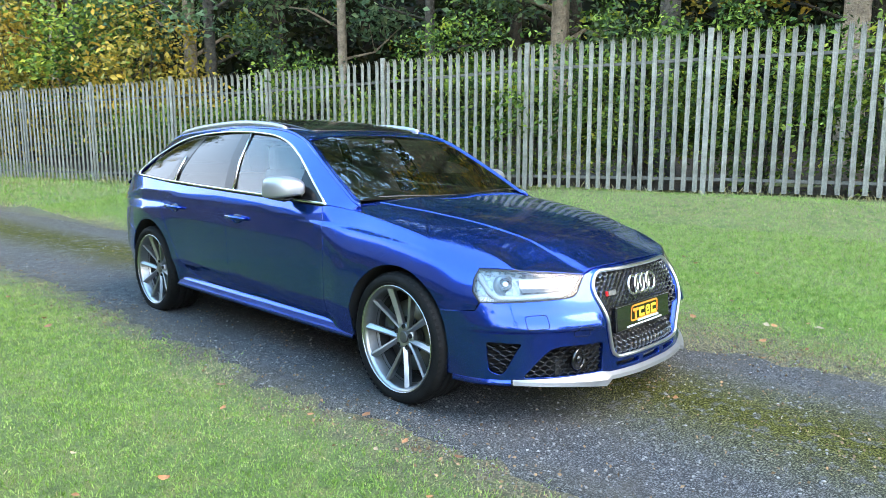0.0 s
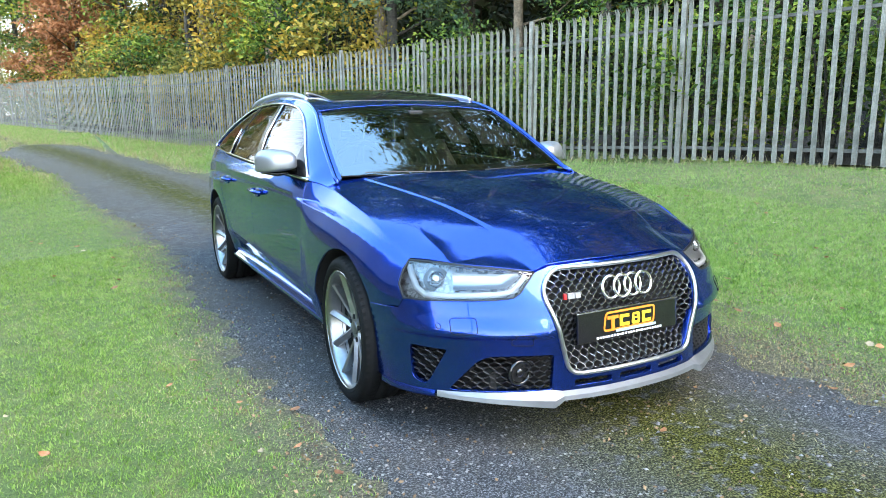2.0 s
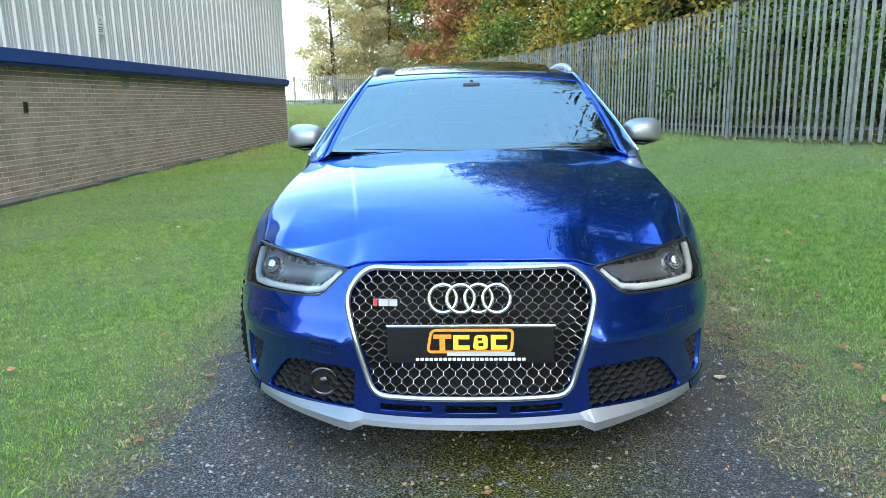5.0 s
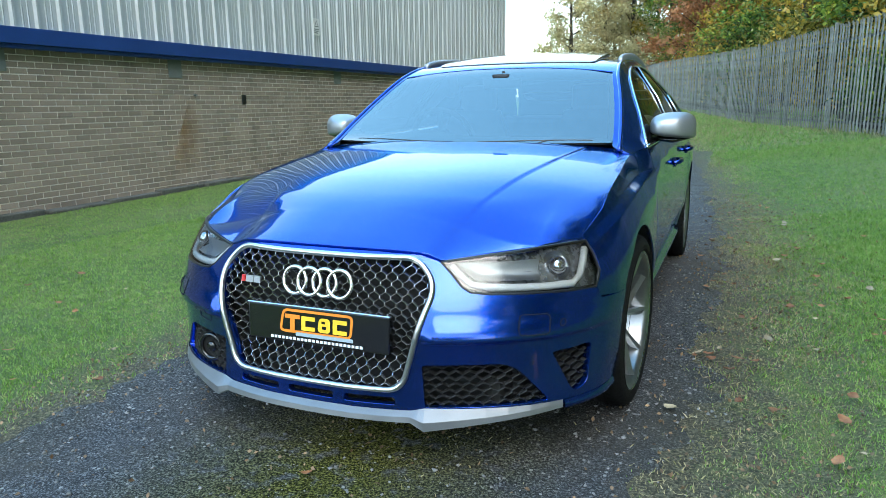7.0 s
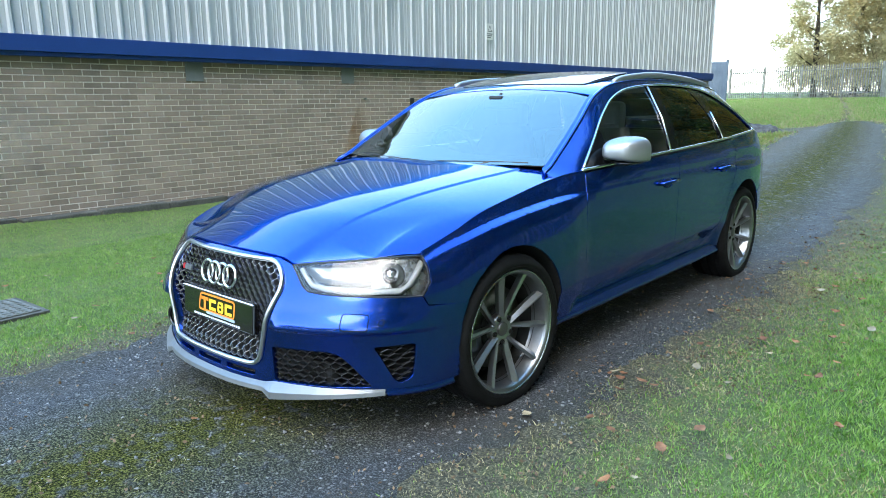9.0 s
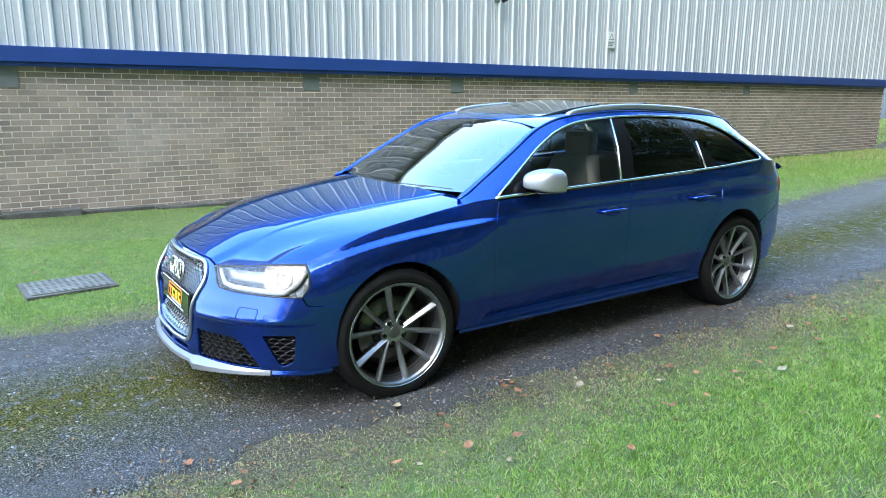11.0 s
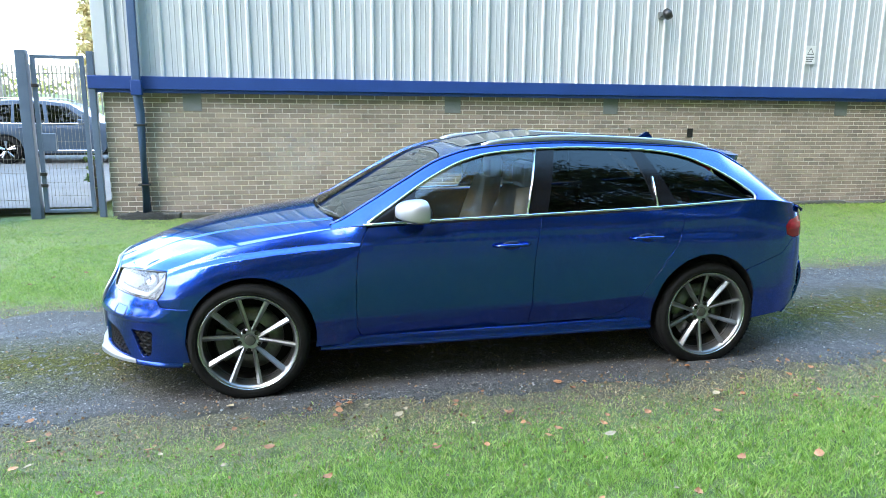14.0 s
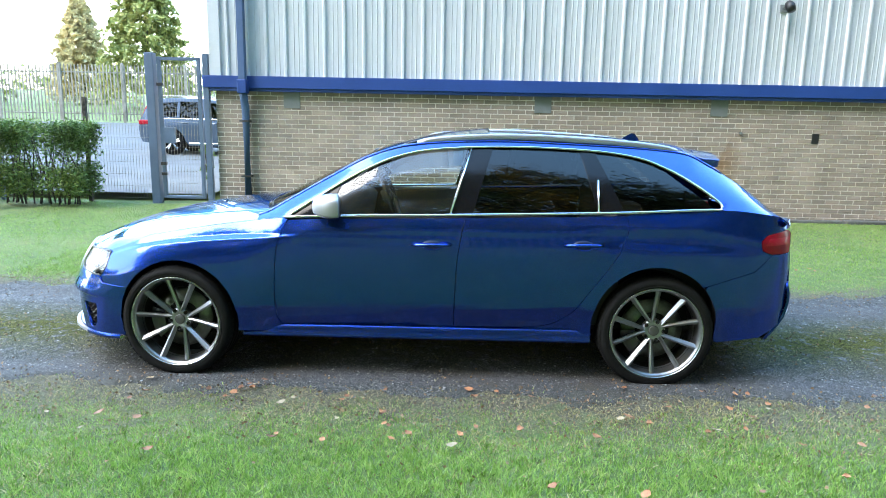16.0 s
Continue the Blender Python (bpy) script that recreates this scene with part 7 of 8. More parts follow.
    for y in wheels:
        for sign in (1, -1):
            w = new("wheel")
            w.parent = e
            w.matrix_basis = pose(sign * 0.80, y, 0.36, 0, 0, 0 if sign > 0 else 180)
            smooth_part("tyre", lathe([(-0.11, 0.26), (-0.11, 0.34), (-0.08, 0.36), (0.09, 0.36), (0.115, 0.34), (0.115, 0.25)], 40), M_TYRE, w)
            smooth_part("rim", lathe([(0.115, 0.255), (0.10, 0.235), (0.0, 0.23), (0.0, 0.02)], 40), M_VOID, w)
            for k in range(5):
                a = 2 * math.pi * k / 5 + 0.3
                bm = bmesh.new()
                for da in (-0.14, 0.14):
                    sweep([(0.085, 0.04 * math.cos(a), 0.04 * math.sin(a)), (0.105, 0.24 * math.cos(a + da), 0.24 * math.sin(a + da))], [0.03, 0.022], 6, bm=bm)
                part("spoke", bm, M_RIMCUT, w)
    part("underbody", box_bm(-0.8, 0.8, 0.4, 4.3, 0.22, 0.5), M_VOID, e)
    return tagged(e, "dark slate-grey tall family car parked on asphalt", "car")


parked_suv().matrix_world = pose(-16.4, -7.95, 0.20, 0, 0, 0)

# ---- plants ----
RNG = np.random.default_rng(11)


def unit(n):
    v = RNG.normal(size=(n, 3))
    return v / np.linalg.norm(v, axis=1, keepdims=True)


def leaf_mesh(name, centres, size, mat, droop=0.35, slim=0.55):
    """Folded four-point leaves at the given centres, each an island of two triangles pairs."""
    n = len(centres)
    a = unit(n)
    a[:, 2] = a[:, 2] * 0.6 - droop
    a /= np.linalg.norm(a, axis=1, keepdims=True)
    r = unit(n)
    r[:, 2] += 0.9
    b = np.cross(a, r)
    b /= np.linalg.norm(b, axis=1, keepdims=True) + 1e-9
    c = np.cross(b, a)
    s = (size * RNG.uniform(0.6, 1.35, n))[:, None]
    tip, tail = centres + a * s * 0.55, centres - a * s * 0.5
    l, r_ = centres + b * s * slim * 0.5 + c * s * 0.10, centres - b * s * slim * 0.5 + c * s * 0.10
    v = np.stack([tail, l, tip, r_], 1).reshape(-1, 3)
    k = np.arange(n)[:, None] * 4
    f = np.concatenate([k + [0, 1, 2], k + [0, 2, 3]])
    return fast_mesh(name, v, f, mat)


def clump_points(n, centre, radius, clumps, spread=0.42):
    """Leaf centres gathered in clumps over an uneven ellipsoid shell, with gaps."""
    d = unit(clumps)
    rad = np.array(radius)
    cc = np.array(centre) + d * rad * RNG.uniform(0.45, 1.05, (clumps, 1))
    pick = RNG.integers(0, clumps, n)
    sc = RNG.uniform(0.5, 1.3, clumps)[pick][:, None]
    p = RNG.normal(size=(n, 3))
    p[:, 2] *= 0.7
    return cc[pick] + p * rad.min() * spread * 0.5 * sc


def tree(name, x, y, height, girth, mat, bark, label, crown=(2.6, 2.6, 3.5), low=0.35, leaves=5000, size=0.16, limbs=9, lean=(0, 0), category="tree", seed=0):
    rng = random.Random(seed)
    z = float(ground_z(x, y)) - 0.1
    e = tagged(new(name), label, category)
    e.location = (x, y, z)
    pts = [(lean[0] * t * t * height + 0.10 * math.sin(3 * t + seed), lean[1] * t * t * height + 0.10 * math.cos(2.3 * t + seed), height * t) for t in (0, 0.03, 0.15, 0.35, 0.55, 0.75, 0.95)]
    bm = sweep(pts, [girth * k for k in (1.5, 1.1, 0.95, 0.8, 0.6, 0.38, 0.1)], 12)
    tips = []
    for i in range(limbs):
        t = low + (0.93 - low) * (i + 0.5) / limbs
        k = min(int(t * 6), 5)
        base = Vector(pts[k]).lerp(Vector(pts[k + 1]), 0.5)
        base.z = height * t
        ang = i * 2.4 + rng.uniform(-0.4, 0.4)
        ln = crown[0] * rng.uniform(0.55, 1.0) * (1.15 - 0.6 * t)
        mid = base + Vector((math.cos(ang) * ln * 0.5, math.sin(ang) * ln * 0.5, ln * rng.uniform(0.1, 0.35)))
        tip = base + Vector((math.cos(ang) * ln, math.sin(ang) * ln, ln * rng.uniform(0.15, 0.6)))
        sweep([base, mid, tip], [girth * 0.3 * (1.2 - t), girth * 0.2 * (1.2 - t), 0.012], 6, bm=bm)
        tips.append(tip)
        for j in range(2):
            t2 = mid.lerp(tip, 0.3 + 0.4 * j) + Vector((rng.uniform(-0.5, 0.5), rng.uniform(-0.5, 0.5), rng.uniform(0.0, 0.5))) * ln * 0.5
            sweep([mid.lerp(tip, 0.4 * j), t2], [girth * 0.09, 0.008], 5, bm=bm)
            tips.append(t2)
    smooth_part("trunk", bm, bark, e)
    tip_arr = np.array([tuple(t) for t in tips])
    n1 = int(leaves * 0.65)
    pick = RNG.integers(0, len(tip_arr), n1)
    p1 = tip_arr[pick] + RNG.normal(size=(n1, 3)) * np.array((0.48, 0.48, 0.32)) * (0.28 * crown[0])
    zc = height * (low + (1 - low) * 0.55)
    cx, cy = lean[0] * 0.4 * height, lean[1] * 0.4 * height
    p2 = clump_points(leaves - n1, (cx, cy, zc), (crown[0] * 0.85, crown[1] * 0.85, height * (1 - low) * 0.5), 46)
    part("crown", leaf_mesh("crown", np.concatenate([p1, p2]), size, mat), None, e)
    return e


def shrub(name, x, y, rad, mat, label, leaves=2500, size=0.09, clumps=40, dz=0.0):
    z = float(ground_z(x, y)) + dz
    e = tagged(new(name), label, "shrub")
    e.location = (x, y, z)
    bm = bmesh.new()
    rng = random.Random(int(x * 100 + y * 10))
    for i in range(7):
        a = rng.uniform(0, 6.28)
        tip = Vector((math.cos(a) * rad[0] * 0.6, math.sin(a) * rad[1] * 0.6, rad[2] * rng.uniform(0.9, 1.7)))
        sweep([(0.05 * math.cos(a), 0.05 * math.sin(a), -0.1), tip * 0.5 + Vector((0, 0, 0.1)), tip], [0.03, 0.02, 0.006], 5, bm=bm)
    part("woody_stem", bm, M_BARK_DARK, e)
    p = clump_points(leaves, (0, 0, rad[2]), rad, clumps)
    p = p[p[:, 2] > 0.0]
    part("leaves", leaf_mesh("leaves", p, size, mat), None, e)
    return e


# hedge-like beech growth right behind the fence
for i, s in enumerate(np.arange(-15.5, 12.5, 1.75)):
    p = fence_at(s) - FOUT * (1.35 + 0.3 * math.sin(i * 1.9))
    h = 1.45 + 0.35 * math.sin(i * 2.7) - 0.012 * max(0, s) * 6
    shrub("beech_bush", p.x, p.y, (1.25, 1.25, max(h, 0.8)), M_LEAF_GREEN, "dense green and yellow beech bush behind the fence", 5200, 0.088, 54)
# brambles and dark growth further along
for i, s in enumerate(np.arange(12.5, 48, 2.6)):
    p = fence_at(s) - FOUT * (2.7 + 0.4 * math.sin(i * 2.1))
    shrub("undergrowth", p.x, p.y, (1.9, 1.9, 2.1 + 0.7 * math.sin(i * 1.3)), (M_LEAF_YELLOW, M_LEAF_GREEN, M_LEAF_YELLOW, M_LEAF_OLIVE)[i % 4], "tangled autumn undergrowth behind the fence", 4500, 0.16, 60)
# woodland floor rising behind the fence
wv, wf = [], []
for i in range(41):
    for j in range(12):
        p = fence_at(-30 + i * 2.2) - FOUT * (0.5 + j * 3.2)
        wv.append((p.x, p.y, float(ground_z(p.x, p.y)) + 0.02 + 0.02 * j * j + 0.15 * noise.noise(Vector((p.x * 0.4, p.y * 0.4, 0))) * min(j, 2)))
wf = [(i * 12 + j, (i + 1) * 12 + j, (i + 1) * 12 + j + 1, i * 12 + j + 1) for i in range(40) for j in range(11)]
tagged(new("woodland_floor", mesh_of("woodland_floor", wv, wf, M_SOIL, True)), "dark leaf-covered woodland floor behind the fence", "ground", kind="structure")

# woodland trees: along the fence s, behind it d
WOOD = [
    (-24, 4.0, 13, 0.20, "g"), (-19, 6.5, 15, 0.24, "y"), (-14.5, 3.6, 14, 0.20, "g"), (-10.5, 7.0, 15, 0.24, "g"), (-7.2, 3.4, 13, 0.19, "y"), (-4.6, 5.2, 14, 0.24, "g"),
    (-1.3, 4.6, 15, 0.21, "y"), (2.0, 7.0, 14, 0.25, "b"), (5.0, 5.4, 13, 0.13, "b"), (8.2, 6.0, 13, 0.14, "b"), (11.6, 4.4, 12, 0.17, "b"), (14.6, 6.4, 14, 0.22, "g"),
    (17.5, 4.2, 14, 0.24, "b"), (21, 5.6, 13, 0.18, "y"), (25, 4.0, 12, 0.16, "y"), (28.5, 6.4, 13, 0.2, "y"), (32, 4.0, 12, 0.16, "g"), (36, 5.6, 13, 0.2, "y"),
    (40, 3.6, 11, 0.18, "g"), (44, 5.0, 11, 0.18, "r"), (49, 3.0, 11, 0.18, "g"), (54, 1.0, 12, 0.2, "p"),
]
KIND = {"g": (M_LEAF_GREEN, "tall green-leaved woodland tree"), "y": (M_LEAF_YELLOW, "tall woodland tree in yellow autumn leaf"), "b": (M_LEAF_BLUE, "oak with blue-green leaves"),
        "r": (M_LEAF_RED, "maple in red autumn leaf"), "p": (M_LEAF_YELLOW, "pale sunlit birch in autumn leaf")}
for i, (s, d, h, g, k) in enumerate(WOOD):
    p = fence_at(s) - FOUT * d
    m, lab = KIND[k]
    tree("woodland_tree", p.x, p.y, h * 1.7, g, m, M_BARK if i % 2 else M_BARK_DARK, lab, (3.0, 3.0, 4), 0.12, 10000, 0.20, 22, seed=i)
# deeper rows close the wood
for i in range(26):
    s, d = -34 + i * 4.1, 11 + 5 * ((i * 7) % 3)
    p = fence_at(s) - FOUT * d
    tree("woodland_tree", p.x, p.y, 22 + (i % 3), 0.28, (M_LEAF_SHADED, M_LEAF_GREEN, M_LEAF_SHADED, M_LEAF_YELLOW)[i % 4], M_BARK_DARK, "shaded tree deep in the wood", (3.6, 3.6, 4), 0.08, 2600, 0.34, 12, seed=40 + i)
# closing upright sheet behind all trees; its soil colour imitates the wood's deep shade
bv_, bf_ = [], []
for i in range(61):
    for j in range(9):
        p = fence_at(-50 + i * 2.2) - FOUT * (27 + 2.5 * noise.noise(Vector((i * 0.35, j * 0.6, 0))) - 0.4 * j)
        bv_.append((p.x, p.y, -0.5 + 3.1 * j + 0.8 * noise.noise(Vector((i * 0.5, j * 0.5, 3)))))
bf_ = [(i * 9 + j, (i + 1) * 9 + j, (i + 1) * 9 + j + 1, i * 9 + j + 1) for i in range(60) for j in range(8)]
tagged(new("backdrop", mesh_of("backdrop", bv_, bf_, M_SOIL, True)), "dark upright sheet imitating the shade deep in the wood", "woods", kind="structure")
# dense growth far inside the wood, one mass, leaves coloured dark as shade
pts = []
for i in range(60):
    s, d = -45 + i * 1.9, 20 + 4 * math.sin(i * 1.7)
    p = fence_at(s) - FOUT * d
    pts.append(clump_points(700, (p.x, p.y, 5.5), (3.0, 3.0, 6.0), 26, 0.7))
tagged(new("far_woods", leaf_mesh("far_woods", np.concatenate(pts), 0.55, M_LEAF_SHADED)), "dense far woodland with shade put into its leaf colour", "woods", kind="stuff")
# closed leaf canopy of the wood, high over fence and undergrowth
pts = []
for i in range(150):
    s, d = -34 + 0.56 * i, 2.8 + 9.0 * ((i * 0.618) % 1)
    p = fence_at(s) - FOUT * d
    low_ = 5.0 + 0.2 * d
    pts.append(clump_points(400, (p.x, p.y, low_ + 7.0 + 6.0 * ((i * 0.377) % 1)), (2.3, 2.3, 6.6), 26, 0.62))
tagged(new("leaf_canopy", leaf_mesh("leaf_canopy", np.concatenate(pts), 0.34, M_LEAF_CANOPY)), "dense autumn-green leaf canopy of the woodland", "canopy", kind="stuff")
# unseen leaf mass added past the track's open end, darkening reflections in the car
pts = []
for i in range(17):
    x, y = 21 - 1.75 * i, -37 - 2.5 * math.sin(i * 1.3) - 0.2 * i
    pts.append(clump_points(900, (x, y, 4.6), (2.4, 2.4, 5.0), 26, 0.7))
tagged(new("unseen_woods", leaf_mesh("unseen_woods", np.concatenate(pts), 0.5, M_LEAF_SHADED)), "unseen dark leaf mass added to darken the car's reflections", "woods", kind="stuff")
# trees past the end of the building and lawn
for i, (x, y, h, m, lab) in enumerate([(-0.6, 39.6, 8.6, M_LEAF_RED, "maple in red autumn leaf"), (-7.0, 55, 13.5, M_LEAF_PALE, "pale sunlit autumn birch"), (-9.3, 56, 13, M_LEAF_PALE, "pale sunlit autumn birch"), (-11.3, 53, 10.5, M_LEAF_PALE, "pale sunlit autumn birch"),
                                      (-0.6, 53, 14, M_LEAF_OLIVE, "olive autumn tree beyond the far fence"), (2.5, 56, 14, M_LEAF_YELLOW, "yellow autumn tree beyond the fence"), (-5.5, 60, 15, M_LEAF_PALE, "pale autumn tree beyond the far fence"), (-2.2, 61, 15, M_LEAF_OLIVE, "olive autumn tree beyond the far fence"), (-9.5, 62, 13, M_LEAF_PALE, "pale sunlit autumn birch")]):
    tree("far_tree", x, y, h, 0.2, m, M_BARK_DARK, lab, (2.9, 2.9, 4), 0.08, 13000, 0.21, 18, seed=80 + i)

for i in range(13):
    x, y = -12.6 + 1.35 * i, 54.4 + 1.6 * math.sin(i * 2.3)
    shrub("far_bush", x, y, (1.7, 1.7, 1.9 + 0.6 * math.sin(i * 1.7)), (M_LEAF_PALE if i < 6 else (M_LEAF_OLIVE, M_LEAF_OLIVE, M_LEAF_RED, M_LEAF_GREEN)[i % 4]), "bushy autumn growth beyond the far fence", 3600, 0.17, 60)


def conifer(x, y, z, height, radius, mat, seed, label):
    e = tagged(new("conifer"), label, "tree")
    e.location = (x, y, z)
    smooth_part("trunk", sweep([(0, 0, -0.2), (0, 0, height * 0.5), (0, 0, height)], [0.2, 0.12, 0.02], 8), M_BARK_DARK, e)
    n = 14000
    t = RNG.uniform(0.04, 1, n) ** 0.8
    tier = np.round(t * 16) / 16
    t = np.where(RNG.uniform(size=n) < 0.75, tier + RNG.normal(size=n) * 0.012, t)
    ang = RNG.uniform(0, 2 * math.pi, n)
    wob = 1 + 0.22 * np.sin(ang * 5 + tier * 40) + 0.1 * np.sin(ang * 11 + tier * 90)
    r = radius * np.clip(1.02 - t, 0.01, 1) ** 0.75 * wob * RNG.uniform(0.35, 1, n) ** 0.5
    p = np.stack([np.cos(ang) * r, np.sin(ang) * r, t * height - 0.25 * r], -1)
    part("crown", leaf_mesh("crown", p, 0.36, mat, 0.5, 0.45), None, e)
    return e


conifer(-40, -18.7, 2.0, 9.6, 3.3, M_CONIFER, 1, "green conical conifer beyond the boundary fence")
conifer(-42, -10.35, 2.0, 11.5, 2.0, M_LEAF_PALE, 4, "slender golden conifer beyond the boundary fence")
conifer(-45, -25.7, 2.0, 7.4, 2.4, M_LEAF_PALE, 2, "small russet conifer beyond the boundary fence")
conifer(-42, -33.5, 2.0, 10.5, 3.6, M_CONIFER, 3, "dark conifer beyond the boundary fence")
# far hillside with pale trees
pts = [clump_points(500, (-95 + 8 * math.sin(i), -90 + i * 6.5, 4.0), (4, 4, 2.6), 20, 0.8) for i in range(24)]
tagged(new("far_tree_line", leaf_mesh("far_tree_line", np.concatenate(pts), 0.7, M_CONIFER)), "hazy distant tree line", "trees", kind="stuff")

# clipped hedge by the gate
hg = tagged(new("clipped_hedge"), "bushy clipped green hedge in front of the mesh fence", "hedge")
bm = bmesh.new()
hr = random.Random(3)
for i in range(26):
    y = -5.75 + i * 0.05
    a = Vector((-6.12 + hr.uniform(-0.12, 0.12), y, 0.0))
    sweep([a, a + Vector((hr.uniform(-0.12, 0.12), hr.uniform(-0.08, 0.08), 0.55)), a + Vector((hr.uniform(-0.25, 0.25), hr.uniform(-0.15, 0.15), 1.1))], [0.014, 0.01, 0.004], 5, bm=bm)
part("woody_stem", bm, M_BARK_DARK, hg)
n = 21000
q = RNG.uniform(-1, 1, (n, 3))
q = np.sign(q) * np.abs(q) ** 0.55
p = np.stack([-6.12 + 0.36 * q[:, 0], -5.05 + 0.74 * q[:, 1], 0.72 + 0.55 * q[:, 2]], -1)
p += RNG.normal(size=(n, 3)) * 0.035
p = p[RNG.uniform(size=n) < np.clip((p[:, 2] - 0.02) / 0.45, 0.12, 1)]
part("leaves", leaf_mesh("leaves", p, 0.05, M_HEDGE), None, hg)
shrub("hedge_bush", -6.3, -6.6, (0.5, 0.6, 0.55), M_HEDGE, "second clipped hedge beyond the lamp post", 5000, 0.05, 40)
shrub("corner_shrub", -7.0, -2.95 + 0.25, (0.12, 0.18, 0.4), M_HEDGE, "thin green shrub behind the gate post", 500, 0.05, 10, 0.2)

# ---- grass ----
def on_track(x, y, margin=0.0):
    return np.abs(x - track_mid(y)) < track_half(y) - margin


def blades(name, x, y, length, width, mat, lean=0.5):
    n = len(x)
    z = ground_z(x, y) - 0.004
    a = RNG.uniform(0, 2 * math.pi, n)
    b = RNG.uniform(0, 2 * math.pi, n)
    ln = length * RNG.uniform(0.5, 1.3, n)
    k = lean * RNG.uniform(0.2, 1.5, n)
    w = width * RNG.uniform(0.7, 1.4, n)
    dx, dy = np.cos(a) * w / 2, np.sin(a) * w / 2
    hx, hy = np.cos(b) * ln * k, np.sin(b) * ln * k
    hz = ln * np.sqrt(np.clip(1 - (0.6 * k) ** 2, 0.2, 1))
    v = np.stack([np.stack([x - dx, y - dy, z], -1), np.stack([x + dx, y + dy, z], -1), np.stack([x + hx * 0.45 + dx * 0.7, y + hy * 0.45 + dy * 0.7, z + hz * 0.6], -1), np.stack([x + hx, y + hy, z + hz], -1)], 1).reshape(-1, 3)
    i = np.arange(n)[:, None] * 4
    return fast_mesh(name, v, np.concatenate([i + [0, 1, 2], i + [0, 2, 3]]), mat)


def scatter(x0, x1, y0, y1, per_m2):
    n = int((x1 - x0) * (y1 - y0) * per_m2)
    return RNG.uniform(x0, x1, n), RNG.uniform(y0, y1, n)


def patchy(x, y, scale, seed):
    """Cheap smooth noise 0..1 over the plan."""
    v = np.zeros_like(x)
    for k, (fx, fy, ph) in enumerate(((1.0, 0.6, 0.3), (-0.7, 1.1, 1.9), (1.7, -1.3, 4.1), (2.9, 2.3, 0.7), (-4.1, 3.1, 2.2))):
        v += np.sin((fx * x + fy * y) * scale + ph + seed) / (1 + 0.35 * k)
    return 0.5 + 0.5 * v / 3.2


lots = [(1.0, 2.7, -2.4, 3.2, 6500), (-2.2, -1.0, -2.4, 3.2, 4000), (-4.2, -0.8, -2.6, 4.5, 7800), (0.8, 4.4, -2.2, 4.6, 7800), (4.4, 6.6, -2.0, 9, 2000), (-6.6, -4.2, -2.4, 12, 1900), (-4.2, -0.8, 4.5, 14, 2200), (0.8, 4.4, 4.6, 12, 2600), (-6.4, -0.8, 12, 30, 620), (-0.6, 3.6, 12, 30, 620), (-17, -2, 30, 49, 520), (-13, -6.4, 22.2, 30, 620), (-6.6, -4.0, -5.0, -2.4, 2600), (-4.0, -0.8, -5, -2.6, 2400)]
gxs, gys = [], []
for x0, x1, y0, y1, dens in lots:
    x, y = scatter(x0, x1, y0, y1, dens)
    gxs.append(x), gys.append(y)
x, y = np.concatenate(gxs), np.concatenate(gys)
d = np.abs(x - track_mid(y)) - track_half(y) + 0.30 * (patchy(x, y, 7.0, 4.0) - 0.5) + 0.22 * (patchy(x, y, 19.0, 1.0) - 0.5)
keep = (RNG.uniform(size=len(x)) < np.clip((d + np.where(x > 0, 0.16, 0.12)) / np.where(x > 0, 0.48, 0.42), 0, 1) * (0.25 + 0.45 * patchy(x, y, 3.1, 0.0) + 0.75 * patchy(x, y, 27.0, 7.0)))
keep &= ~((np.abs(x + 2.32) < 0.25) & (np.abs(y + 1.15) < 0.32)) & ((((x + 4.1) / 3.1) ** 2 + ((y - 21.4) / 2.3) ** 2) > 0.25 + 0.9 * RNG.uniform(size=len(x))) & ((x > WX + 0.22 + 0.05 * np.sin(y * 3)) | (y > 23)) & (y > -5)
x, y, d = x[keep], y[keep], d[keep]
dry = RNG.uniform(size=len(x)) < np.clip(np.where(x > 0, 0.95 - d * 1.15, 0.50 - d * 1.0), 0.04, 0.9) + 0.22 * np.clip((x - 2.5) / 2.5, 0, 1) + 0.3 * np.clip(patchy(x, y, 1.7, 3.0) - 0.62, 0, 1) * 3
far_y = np.clip((y - 9) / 8, 0, 1)
ln = (0.012 + 0.010 * patchy(x, y, 2.0, 1.0) + 0.012 * patchy(x, y, 23.0, 2.0)) * np.clip(0.8 + 0.06 * np.hypot(x - np.sign(x) * 2, y), 0.9, 1.3) * (1 + 2.6 * far_y) * (1 + 0.45 * np.clip((x - 1.7) / 0.5, 0, 1) * (y < 6))
wd = 0.0042 * (1 + 3.0 * far_y)
dry |= RNG.uniform(size=len(x)) < 0.62 * far_y
tagged(new("grass", blades("grass", x[~dry], y[~dry], ln[~dry] * 1.0, wd[~dry], M_GRASS, 0.65)), "short damp mown lawn grass", "grass", kind="stuff")
tagged(new("dry_grass", blades("dry_grass", x[dry], y[dry], ln[dry] * 0.8, wd[dry], M_STRAW, 1.1)), "dry straw-coloured grass at the track's edges", "grass", kind="stuff")
